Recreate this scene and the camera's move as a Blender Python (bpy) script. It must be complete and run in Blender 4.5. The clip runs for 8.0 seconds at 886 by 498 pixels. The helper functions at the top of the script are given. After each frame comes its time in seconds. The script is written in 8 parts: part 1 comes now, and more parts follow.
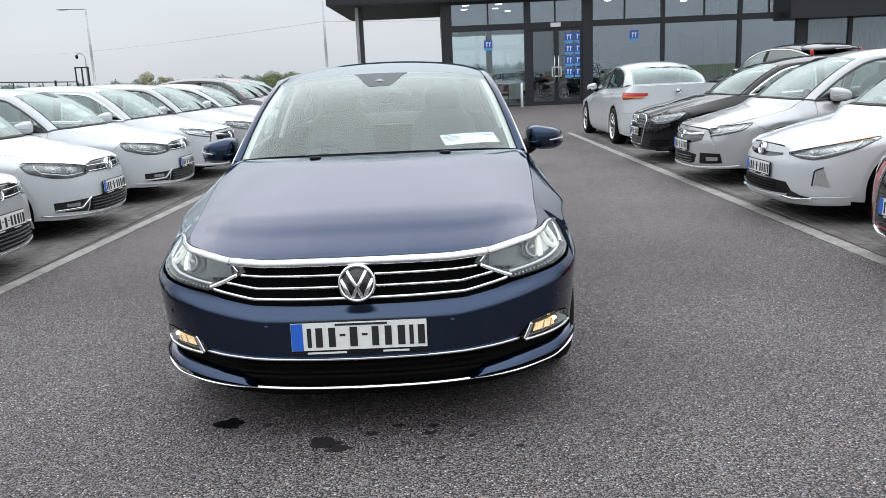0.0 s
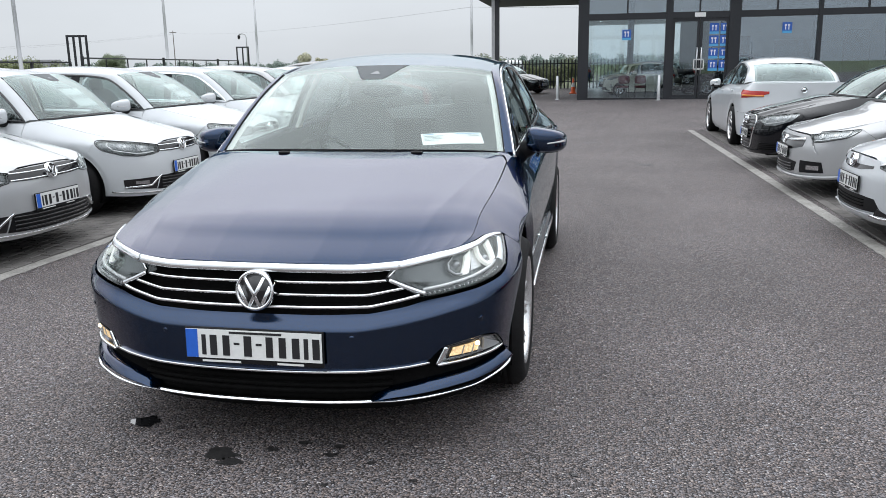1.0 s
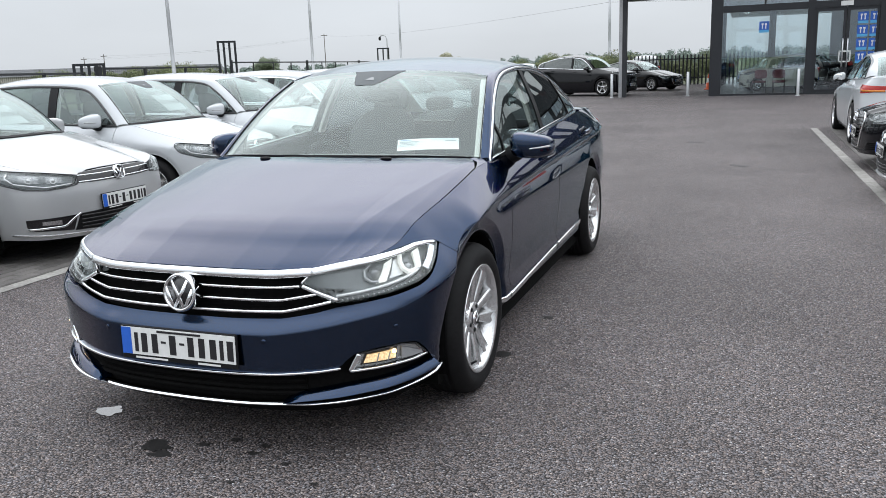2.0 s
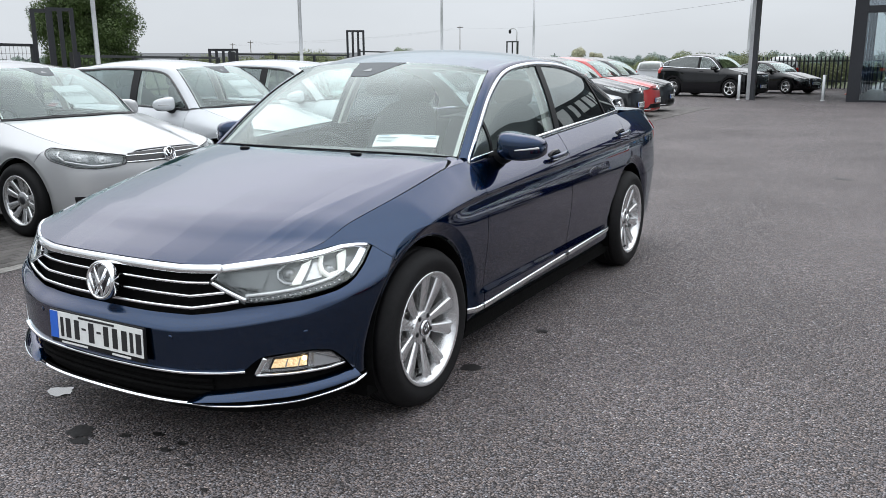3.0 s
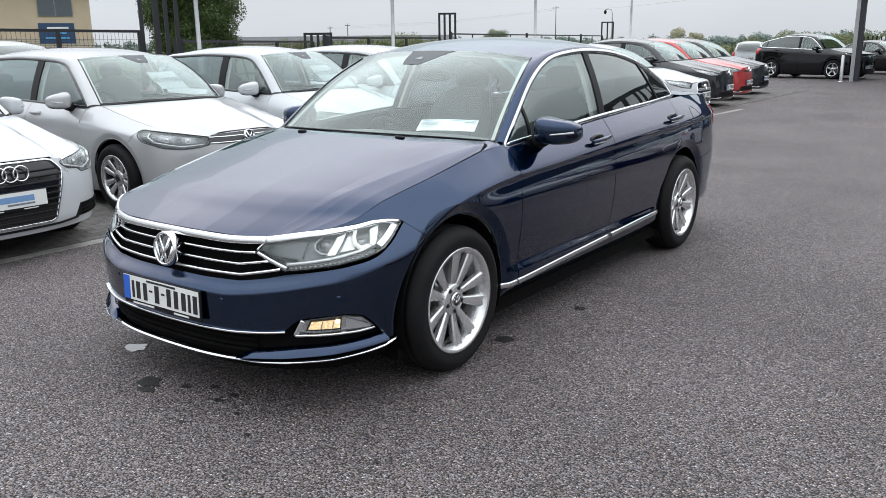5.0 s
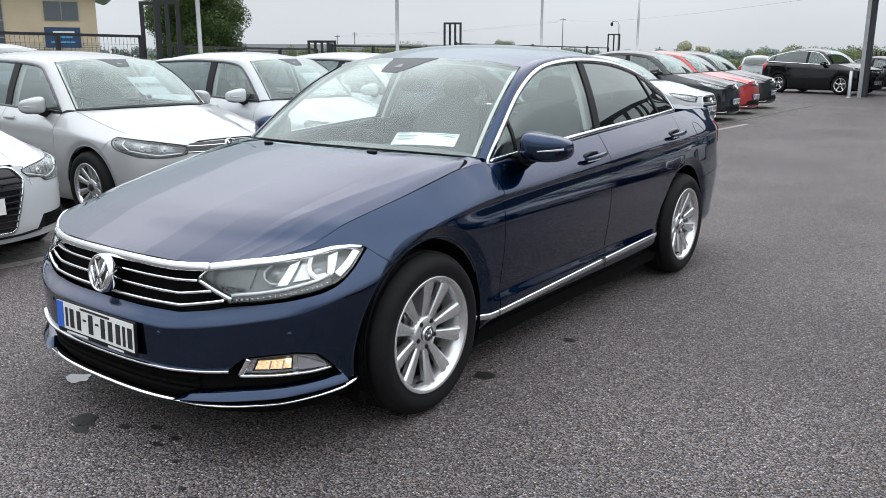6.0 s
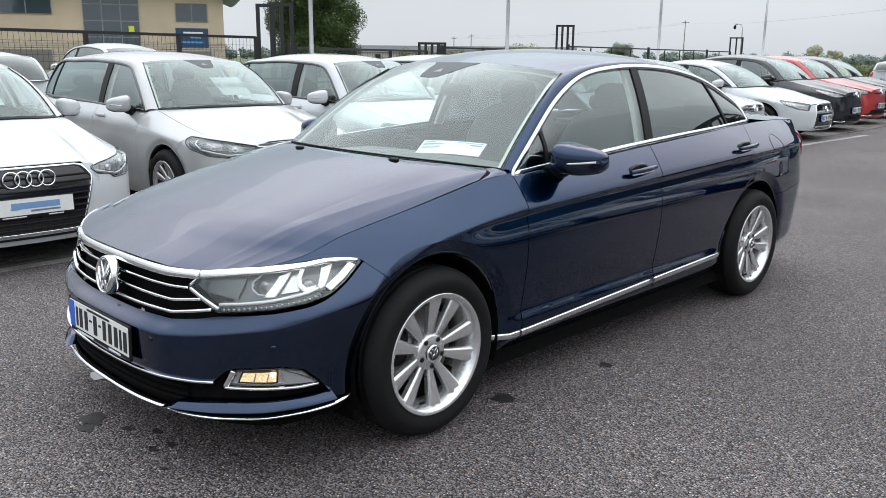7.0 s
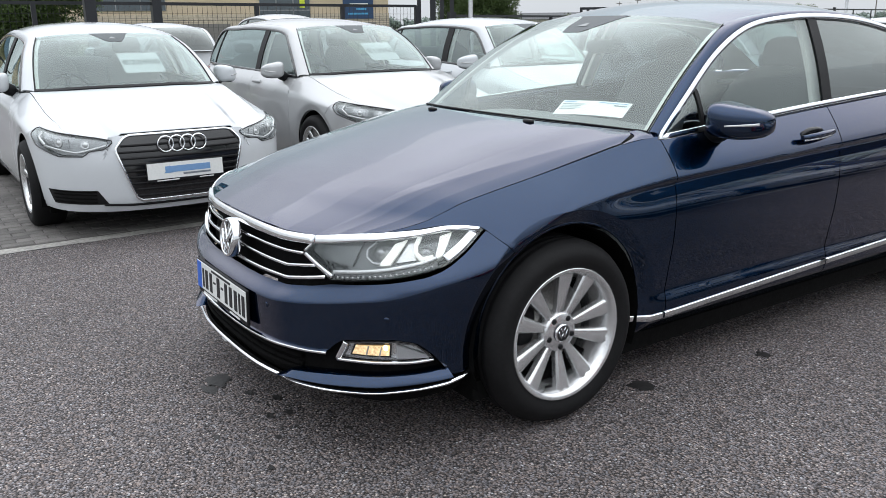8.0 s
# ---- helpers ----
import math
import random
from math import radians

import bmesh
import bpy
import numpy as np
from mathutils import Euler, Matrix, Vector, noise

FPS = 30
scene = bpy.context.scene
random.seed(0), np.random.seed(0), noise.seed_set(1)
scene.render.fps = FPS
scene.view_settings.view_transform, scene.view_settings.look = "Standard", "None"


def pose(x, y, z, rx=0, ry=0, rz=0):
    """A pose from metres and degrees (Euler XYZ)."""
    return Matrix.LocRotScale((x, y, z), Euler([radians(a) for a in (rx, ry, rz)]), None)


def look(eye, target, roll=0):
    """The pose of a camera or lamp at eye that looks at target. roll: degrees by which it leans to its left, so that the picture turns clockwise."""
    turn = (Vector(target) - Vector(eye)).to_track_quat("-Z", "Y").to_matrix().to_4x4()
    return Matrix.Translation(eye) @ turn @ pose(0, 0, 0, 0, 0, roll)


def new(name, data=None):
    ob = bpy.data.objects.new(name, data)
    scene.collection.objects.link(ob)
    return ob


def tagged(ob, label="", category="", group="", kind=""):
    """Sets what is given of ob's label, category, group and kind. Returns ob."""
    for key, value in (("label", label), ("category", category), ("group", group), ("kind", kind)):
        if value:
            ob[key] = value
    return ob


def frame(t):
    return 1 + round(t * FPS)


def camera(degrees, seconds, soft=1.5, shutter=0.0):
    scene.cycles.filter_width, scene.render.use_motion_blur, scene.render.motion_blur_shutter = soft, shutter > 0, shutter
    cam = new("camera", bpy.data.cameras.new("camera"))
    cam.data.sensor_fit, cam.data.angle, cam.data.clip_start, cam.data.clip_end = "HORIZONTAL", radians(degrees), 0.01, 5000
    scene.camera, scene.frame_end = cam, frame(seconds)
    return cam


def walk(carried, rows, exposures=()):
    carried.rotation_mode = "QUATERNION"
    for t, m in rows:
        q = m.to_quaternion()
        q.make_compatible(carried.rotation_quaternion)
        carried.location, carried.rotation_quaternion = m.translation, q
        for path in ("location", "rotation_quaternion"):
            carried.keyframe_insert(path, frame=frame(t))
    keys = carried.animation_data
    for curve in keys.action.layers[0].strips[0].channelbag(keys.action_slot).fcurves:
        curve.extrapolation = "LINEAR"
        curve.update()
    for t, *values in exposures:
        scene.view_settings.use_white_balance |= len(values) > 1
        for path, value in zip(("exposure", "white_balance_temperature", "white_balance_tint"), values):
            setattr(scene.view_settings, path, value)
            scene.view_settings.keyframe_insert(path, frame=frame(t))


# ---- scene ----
cam = camera(57.3, 8.0, soft=0.6)
PATH = [
    (0, (0.355, -3.008, 1.403), (0.342, -1.053, 0.983), -2.5),
    (0.5, (0.788, -2.878, 1.4), (0.591, -0.934, 0.973), -2.0),
    (1, (1.195, -2.653, 1.42), (0.834, -0.736, 0.979), -0.9),
    (1.5, (1.659, -2.583, 1.428), (1.09, -0.717, 0.99), -1.6),
    (1.7, (1.808, -2.535, 1.441), (1.194, -0.682, 1.004), -1.7),
    (2.8, (2.451, -1.981, 1.42), (1.516, -0.269, 0.977), -1.3),
    (3, (2.568, -1.904, 1.422), (1.598, -0.212, 0.975), -0.3),
    (3.5, (2.725, -1.954, 1.442), (1.675, -0.315, 0.984), -0.8),
    (4, (2.799, -2.174, 1.461), (1.701, -0.567, 1.001), -0.8),
    (4.5, (2.878, -2.137, 1.453), (1.727, -0.569, 0.989), -0.5),
    (4.7, (2.939, -2.082, 1.46), (1.786, -0.518, 0.985), -0.6),
    (5.8, (2.83, -1.674, 1.434), (1.671, -0.121, 0.939), -0.8),
    (6, (2.808, -1.596, 1.439), (1.644, -0.037, 0.975), 0.1),
    (6.5, (2.868, -1.403, 1.433), (1.687, 0.144, 0.971), 0.7),
    (7, (2.994, -1.211, 1.454), (1.626, 0.174, 0.993), 0.6),
    (7.5, (3.007, -1.115, 1.439), (1.467, 0.073, 0.971), -0.1),
    (8, (2.881, -0.976, 1.392), (1.283, 0.102, 0.86), -0.6),
]
walk(cam, [(t, look(eye, target, roll)) for t, eye, target, roll in PATH])
# ---- world and light: bright overcast sky ----
world = bpy.data.worlds.new("overcast_sky")
scene.world = world
world.use_nodes = True
wt = world.node_tree
wt.nodes.clear()


def wnode(kind):
    return wt.nodes.new(kind)


w_out, w_bg = wnode("ShaderNodeOutputWorld"), wnode("ShaderNodeBackground")
w_sky = wnode("ShaderNodeTexSky")
w_sky.sky_type, w_sky.sun_disc, w_sky.sun_elevation, w_sky.sun_rotation = "NISHITA", False, radians(67.6), radians(346)
w_grey = wnode("ShaderNodeHueSaturation")
w_grey.inputs["Saturation"].default_value = 0.12
w_grey.inputs["Value"].default_value = 0.1
w_co, w_sep = wnode("ShaderNodeTexCoord"), wnode("ShaderNodeSeparateXYZ")
w_ramp = wnode("ShaderNodeValToRGB")
w_ramp.color_ramp.elements[0].position, w_ramp.color_ramp.elements[0].color = 0.0, (0.60, 0.648, 0.705, 1)
w_ramp.color_ramp.elements[1].position, w_ramp.color_ramp.elements[1].color = 1.0, (2.22, 2.33, 2.49, 1)
for q, c in ((0.2, (0.69, 0.742, 0.805, 1)), (0.5, (1.85, 1.95, 2.08, 1))):
    e = w_ramp.color_ramp.elements.new(q)
    e.color = c
w_noise = wnode("ShaderNodeTexNoise")
w_noise.inputs["Scale"].default_value, w_noise.inputs["Detail"].default_value = 2.2, 5
w_map = wnode("ShaderNodeMapping")
w_map.inputs["Scale"].default_value = (1, 1, 3.2)
w_cl = wnode("ShaderNodeMapRange")
for k, v in zip(("From Min", "From Max", "To Min", "To Max"), (0.3, 0.7, 0.9, 1.08)):
    w_cl.inputs[k].default_value = v
w_mul = wnode("ShaderNodeMix")
w_mul.data_type, w_mul.blend_type = "RGBA", "MULTIPLY"
w_mul.inputs[0].default_value = 1
w_add = wnode("ShaderNodeMix")
w_add.data_type, w_add.blend_type = "RGBA", "ADD"
w_add.inputs[0].default_value = 0.35
wl = wt.links.new
wl(w_co.outputs["Generated"], w_sep.inputs[0])
wl(w_sep.outputs["Z"], w_ramp.inputs[0])
wl(w_co.outputs["Generated"], w_map.inputs[0])
wl(w_map.outputs[0], w_noise.inputs["Vector"])
wl(w_noise.outputs["Fac"], w_cl.inputs[0])
wl(w_ramp.outputs[0], w_mul.inputs[6])
wl(w_cl.outputs[0], w_mul.inputs[7])
wl(w_sky.outputs[0], w_grey.inputs["Color"])
wl(w_mul.outputs[2], w_add.inputs[6])
wl(w_grey.outputs[0], w_add.inputs[7])
wl(w_add.outputs[2], w_bg.inputs[0])
w_bg.inputs[1].default_value = 0.86
wl(w_bg.outputs[0], w_out.inputs[0])

sun = new("sun", bpy.data.lights.new("sun", "SUN"))
sun.data.energy, sun.data.angle, sun.data.color = 0.5, radians(110), (1.0, 0.97, 0.93)
sun.matrix_world = look((-2, 8, 20), (0, 0, 0))

# ---- materials ----


def material(name, colour, rough=0.5, metal=0.0, coat=0.0, spec=0.5, grain=0.0, grain_scale=60.0, mottle=0.0, mottle_scale=3.0,
             bump=0.0, bump_scale=200.0, emit=None, emit_strength=0.0, alpha=1.0, rand=0.0):
    """A Principled material with variation at two scales (grain, mottle) and a fine bump, in object metres."""
    m = bpy.data.materials.new(name)
    m.use_nodes = True
    nt = m.node_tree
    p = nt.nodes["Principled BSDF"]
    p.inputs["Base Color"].default_value = (*colour, 1)
    p.inputs["Roughness"].default_value = rough
    p.inputs["Metallic"].default_value = metal
    p.inputs["Coat Weight"].default_value = coat
    p.inputs["Coat Roughness"].default_value = 0.03
    p.inputs["Specular IOR Level"].default_value = spec
    co = nt.nodes.new("ShaderNodeTexCoord")
    last = None

    def vary(scale, amount, detail):
        nonlocal last
        n = nt.nodes.new("ShaderNodeTexNoise")
        n.inputs["Scale"].default_value, n.inputs["Detail"].default_value = scale, detail
        nt.links.new(co.outputs["Object"], n.inputs["Vector"])
        r = nt.nodes.new("ShaderNodeMapRange")
        for k, v in zip(("From Min", "From Max", "To Min", "To Max"), (0.3, 0.7, 1 - amount, 1 + amount)):
            r.inputs[k].default_value = v
        nt.links.new(n.outputs["Fac"], r.inputs[0])
        mul = nt.nodes.new("ShaderNodeMix")
        mul.data_type, mul.blend_type = "RGBA", "MULTIPLY"
        mul.inputs[0].default_value = 1
        mul.inputs[6].default_value = (*colour, 1)
        if last:
            nt.links.new(last, mul.inputs[6])
        nt.links.new(r.outputs[0], mul.inputs[7])
        last = mul.outputs[2]
    if grain:
        vary(grain_scale, grain, 3)
    if mottle:
        vary(mottle_scale, mottle, 5)
    if rand:
        oi = nt.nodes.new("ShaderNodeObjectInfo")
        r = nt.nodes.new("ShaderNodeMapRange")
        r.inputs["To Min"].default_value, r.inputs["To Max"].default_value = 1 - rand, 1 + rand
        nt.links.new(oi.outputs["Random"], r.inputs[0])
        mul = nt.nodes.new("ShaderNodeMix")
        mul.data_type, mul.blend_type = "RGBA", "MULTIPLY"
        mul.inputs[0].default_value = 1
        mul.inputs[6].default_value = (*colour, 1)
        if last:
            nt.links.new(last, mul.inputs[6])
        nt.links.new(r.outputs[0], mul.inputs[7])
        last = mul.outputs[2]
    if last:
        nt.links.new(last, p.inputs["Base Color"])
    if bump:
        n = nt.nodes.new("ShaderNodeTexNoise")
        n.inputs["Scale"].default_value, n.inputs["Detail"].default_value = bump_scale, 4
        nt.links.new(co.outputs["Object"], n.inputs["Vector"])
        b = nt.nodes.new("ShaderNodeBump")
        b.inputs["Strength"].default_value, b.inputs["Distance"].default_value = bump, 0.01
        nt.links.new(n.outputs["Fac"], b.inputs["Height"])
        nt.links.new(b.outputs[0], p.inputs["Normal"])
    if emit:
        p.inputs["Emission Color"].default_value = (*emit, 1)
        p.inputs["Emission Strength"].default_value = emit_strength
    return m


def car_paint(name, colour, metal, rough=0.32, flake=0.12, spec=0.2, ior=1.6, edge=None, facing=None):
    m = material(name, colour, rough=rough, metal=metal, coat=1.0, spec=spec, grain=flake, grain_scale=900, mottle=0.04, mottle_scale=2)
    nt = m.node_tree
    p = nt.nodes["Principled BSDF"]
    p.inputs["Coat IOR"].default_value = ior
    if edge:
        p.inputs["Specular Tint"].default_value = (*edge, 1)
    if facing is not None:
        # a deep clear coat whose gloss gathers towards grazing angles
        lw, cw = nt.nodes.new("ShaderNodeLayerWeight"), nt.nodes.new("ShaderNodeMapRange")
        lw.inputs[0].default_value = 0.5
        for key, v in zip(("From Min", "From Max", "To Min", "To Max"), (0.40, 0.62, facing, 1.0)):
            cw.inputs[key].default_value = v
        nt.links.new(lw.outputs["Facing"], cw.inputs[0])
        nt.links.new(cw.outputs[0], p.inputs["Coat Weight"])
    # a light film of road dust dulls the clear coat in places
    co, n, r = nt.nodes.new("ShaderNodeTexCoord"), nt.nodes.new("ShaderNodeTexNoise"), nt.nodes.new("ShaderNodeMapRange")
    n.inputs["Scale"].default_value, n.inputs["Detail"].default_value = 5, 6
    r.inputs["To Min"].default_value, r.inputs["To Max"].default_value = 0.0, 0.035
    nt.links.new(co.outputs["Object"], n.inputs["Vector"])
    nt.links.new(n.outputs["Fac"], r.inputs[0])
    nt.links.new(r.outputs[0], p.inputs["Coat Roughness"])
    return m


def glass(name, tint, gloss=0.1, power=3.5, shine=(0.94, 1.0, 0.98)):
    """Thin glazing: a tinted clear layer under a gloss that grows towards grazing angles on both faces."""
    m = bpy.data.materials.new(name)
    m.use_nodes = True
    nt = m.node_tree
    nt.nodes.clear()
    out, mix = nt.nodes.new("ShaderNodeOutputMaterial"), nt.nodes.new("ShaderNodeMixShader")
    tr, gl, lw = nt.nodes.new("ShaderNodeBsdfTransparent"), nt.nodes.new("ShaderNodeBsdfGlossy"), nt.nodes.new("ShaderNodeLayerWeight")
    tr.inputs[0].default_value = (*tint, 1)
    gl.inputs[0].default_value = (*shine, 1)
    gl.inputs["Roughness"].default_value = 0.0
    lw.inputs[0].default_value = 0.5
    pw, ma = nt.nodes.new("ShaderNodeMath"), nt.nodes.new("ShaderNodeMath")
    pw.operation, ma.operation = "POWER", "MULTIPLY_ADD"
    pw.inputs[1].default_value = power
    ma.inputs[1].default_value, ma.inputs[2].default_value = 1 - gloss, gloss
    nt.links.new(lw.outputs["Facing"], pw.inputs[0])
    nt.links.new(pw.outputs[0], ma.inputs[0])
    nt.links.new(ma.outputs[0], mix.inputs[0])
    nt.links.new(tr.outputs[0], mix.inputs[1])
    nt.links.new(gl.outputs[0], mix.inputs[2])
    nt.links.new(mix.outputs[0], out.inputs[0])
    return m


NAVY = car_paint("navy_metallic_paint", (0.0028, 0.0195, 0.058), 0.97, 0.22, ior=2.12, edge=(0.06, 0.37, 0.47), facing=0.32)
WHITE = car_paint("white_paint", (0.53, 0.552, 0.57), 0.0, 0.4, 0.02, ior=1.42)
SILVER = car_paint("silver_paint", (0.43, 0.436, 0.442), 0.28, 0.36, 0.05)
GREY_PAINT = car_paint("dark_grey_paint", (0.016, 0.018, 0.021), 0.3, spec=0.1, ior=1.5)
BLACK_PAINT = car_paint("black_paint", (0.003, 0.0035, 0.005), 0.0, spec=0.05, ior=1.45)
RED_PAINT = car_paint("red_paint", (0.42, 0.03, 0.028), 0.2)
CREAM_PAINT = car_paint("cream_paint", (0.66, 0.64, 0.56), 0.0, 0.4, 0.02)
BLUE_PAINT = car_paint("pale_blue_paint", (0.45, 0.60, 0.66), 0.1)
CHROME = material("chrome", (0.83, 0.84, 0.85), 0.10, 1.0, grain=0.05, grain_scale=40)
ALLOY = material("alloy_rim", (0.68, 0.685, 0.69), 0.25, 0.78, coat=0.6, grain=0.06, grain_scale=90, mottle=0.08, mottle_scale=9)
ALLOY_DARK = material("dark_alloy", (0.05, 0.05, 0.055), 0.35, 0.6, grain=0.1)
STEEL = material("brake_steel", (0.33, 0.32, 0.31), 0.4, 0.9, grain=0.25, grain_scale=120)
RUBBER = material("tyre_rubber", (0.005, 0.005, 0.0055), 0.72, spec=0.25, grain=0.25, grain_scale=70, mottle=0.25, mottle_scale=9, bump=0.12, bump_scale=260)
BLACK = material("black_plastic", (0.007, 0.007, 0.008), 0.5, spec=0.22, grain=0.2, grain_scale=150, mottle=0.15, bump=0.04, bump_scale=500)
GLOSS_BLACK = material("gloss_black_trim", (0.008, 0.008, 0.009), 0.12, coat=0.6, grain=0.1)
LINER = material("wheel_liner", (0.004, 0.004, 0.004), 0.9, spec=0.08, grain=0.3, grain_scale=50, bump=0.2, bump_scale=90)
CABIN = material("cabin_trim", (0.15, 0.153, 0.155), 0.75, grain=0.15, grain_scale=300, bump=0.08, bump_scale=600)
CABIN_PALE = material("pale_headliner", (0.62, 0.615, 0.585), 0.9, grain=0.06, grain_scale=300, bump=0.05, bump_scale=500)
SEAT = material("seat_cloth", (0.15, 0.155, 0.16), 0.85, grain=0.25, grain_scale=420, bump=0.15, bump_scale=700)
PAPER = material("paper", (0.80, 0.81, 0.80), 0.7, grain=0.03, grain_scale=40)
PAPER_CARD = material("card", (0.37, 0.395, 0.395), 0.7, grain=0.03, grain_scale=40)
PAPER_BLUE = material("paper_blue_print", (0.16, 0.30, 0.52), 0.7, grain=0.05)
# black print greyed: the sky's reflection on the glass is in the base colour
SENSOR_SHEEN = material("printed_glass_painted_sheen", (0.075, 0.085, 0.09), 0.5, spec=0.25, grain=0.1, grain_scale=90)
PRICE_INK = material("dark_green_print", (0.030, 0.055, 0.052), 0.7, grain=0.05)
PAPER_GREY = material("grey_print", (0.16, 0.18, 0.21), 0.7, grain=0.05)
PLATE_WHITE = material("plate_white", (0.74, 0.75, 0.73), 0.35, grain=0.04, grain_scale=60)
PLATE_BLUE = material("plate_blue", (0.02, 0.12, 0.55), 0.35, grain=0.05)
INK = material("black_ink", (0.012, 0.012, 0.014), 0.5, grain=0.1)
LAMP_WHITE = material("running_light", (0.62, 0.62, 0.60), 0.25, grain=0.25, grain_scale=160, emit=(0.95, 1.0, 0.92), emit_strength=0.42)
LAMP_BULB = material("fog_bulb", (0.9, 0.8, 0.6), 0.3, grain=0.1, emit=(1.0, 0.72, 0.38), emit_strength=5.0)
LAMP_WARM = material("fog_lamp_glow", (0.8, 0.7, 0.5), 0.2, metal=0.5, grain=0.6, grain_scale=150, mottle=0.5, mottle_scale=60, bump=0.8, bump_scale=160, emit=(1.0, 0.62, 0.26), emit_strength=0.75)
REFLECTOR = material("lamp_reflector", (0.72, 0.73, 0.74), 0.14, 1.0, grain=0.12, grain_scale=60)
LAMP_GREY = material("lamp_inner_grey", (0.20, 0.21, 0.215), 0.3, 0.5, grain=0.15, grain_scale=80)
LAMP_HOUSE = material("lamp_housing", (0.36, 0.37, 0.37), 0.25, 0.6, grain=0.2, grain_scale=60)
LAMP_SMOKE = material("lamp_smoked_inner", (0.16, 0.17, 0.17), 0.2, 0.4, grain=0.2, grain_scale=40)
LAMP_CLEAR = material("lamp_inner_clear", (0.60, 0.61, 0.60), 0.2, 0.6, grain=0.15, grain_scale=70)
RED_LAMP = material("red_lens", (0.40, 0.014, 0.008), 0.2, coat=0.3, grain=0.1, grain_scale=60)
AMBER = material("amber_lens", (0.65, 0.2, 0.02), 0.2, coat=0.8, grain=0.1)
GLASS = glass("car_glass", (0.86, 0.93, 0.905), 0.11, 3.8, (0.92, 1.0, 0.975))
GLASS_DARK = glass("privacy_glass", (0.10, 0.115, 0.12), 0.11)
GLASS_ROW = glass("windscreen_glass", (0.80, 0.88, 0.865), 0.12, 3.6, (0.90, 1.0, 0.98))
GLASS_MID = glass("rear_glass", (0.42, 0.48, 0.48), 0.12, 3.5, (0.86, 1.0, 0.985))
GLASS_REAR = glass("tinted_rear_glass", (0.30, 0.36, 0.36), 0.12, 3.5, (0.86, 1.0, 0.985))
LENS = glass("lamp_lens", (0.93, 0.94, 0.95), 0.05, 4.0)
SHOP_GLASS = glass("shop_glass", (0.90, 0.94, 0.945), 0.11, 3.5, (0.84, 0.92, 1.0))
COATED_GLASS = glass("coated_shop_glass", (0.80, 0.85, 0.87), 0.22, 3.5, (0.84, 0.92, 1.0))
# ---- mesh helpers ----


def mesh_object(name, bm, mat, parent=None, label=""):
    me = bpy.data.meshes.new(name)
    bm.to_mesh(me)
    bm.free()
    for m in (mat if isinstance(mat, (list, tuple)) else [mat]):
        me.materials.append(m)
    ob = new(name, me)
    if parent:
        ob.parent = parent
    if label:
        tagged(ob, label)
    return ob


def part(name, bm, mat, parent, label=""):
    return mesh_object(name, bm, mat, parent, label)


def empty(name, m, label, category, group=""):
    ob = new(name)
    ob.empty_display_size = 0.2
    ob.matrix_basis = m
    return tagged(ob, label, category, group)


def add_box(bm, x0, x1, y0, y1, z0, z1, bevel=0.0, m=None):
    vs = [bm.verts.new((x, y, z)) for x in (x0, x1) for y in (y0, y1) for z in (z0, z1)]
    fs = [bm.faces.new([vs[i] for i in q]) for q in ((0, 1, 3, 2), (4, 6, 7, 5), (0, 4, 5, 1), (2, 3, 7, 6), (0, 2, 6, 4), (1, 5, 7, 3))]
    if bevel:
        es = list({e for f in fs for e in f.edges})
        r = bmesh.ops.bevel(bm, geom=es, offset=bevel, segments=2, affect="EDGES", profile=0.5)
        vs = list({v for v in vs if v.is_valid} | {v for f in r["faces"] for v in f.verts})
    if m is not None:
        for v in vs:
            v.co = m @ v.co
    return vs


def box(x0, x1, y0, y1, z0, z1, bevel=0.0):
    bm = bmesh.new()
    add_box(bm, x0, x1, y0, y1, z0, z1, bevel)
    return bm


class Pch:
    """A smooth curve y(x) through given points, with no overshoot."""

    def __init__(self, pts):
        a = sorted(pts)
        self.x, self.y = [p[0] for p in a], [p[1] for p in a]
        x, y, n = self.x, self.y, len(a)
        h = [x[i + 1] - x[i] for i in range(n - 1)]
        d = [(y[i + 1] - y[i]) / h[i] for i in range(n - 1)]
        m = [d[0]] + [0.0] * (n - 2) + [d[-1]] if n > 1 else [0]
        for i in range(1, n - 1):
            if d[i - 1] * d[i] > 0:
                w1, w2 = 2 * h[i] + h[i - 1], h[i] + 2 * h[i - 1]
                m[i] = (w1 + w2) / (w1 / d[i - 1] + w2 / d[i])
        self.m, self.h = m, h

    def __call__(self, v):
        x, y = self.x, self.y
        if v <= x[0]:
            return y[0]
        if v >= x[-1]:
            return y[-1]
        i = int(np.searchsorted(x, v)) - 1
        h, t = self.h[i], (v - x[i]) / self.h[i]
        return ((1 + 2 * t) * (1 - t) ** 2 * y[i] + t * (1 - t) ** 2 * h * self.m[i] + t * t * (3 - 2 * t) * y[i + 1] + t * t * (t - 1) * h * self.m[i + 1])


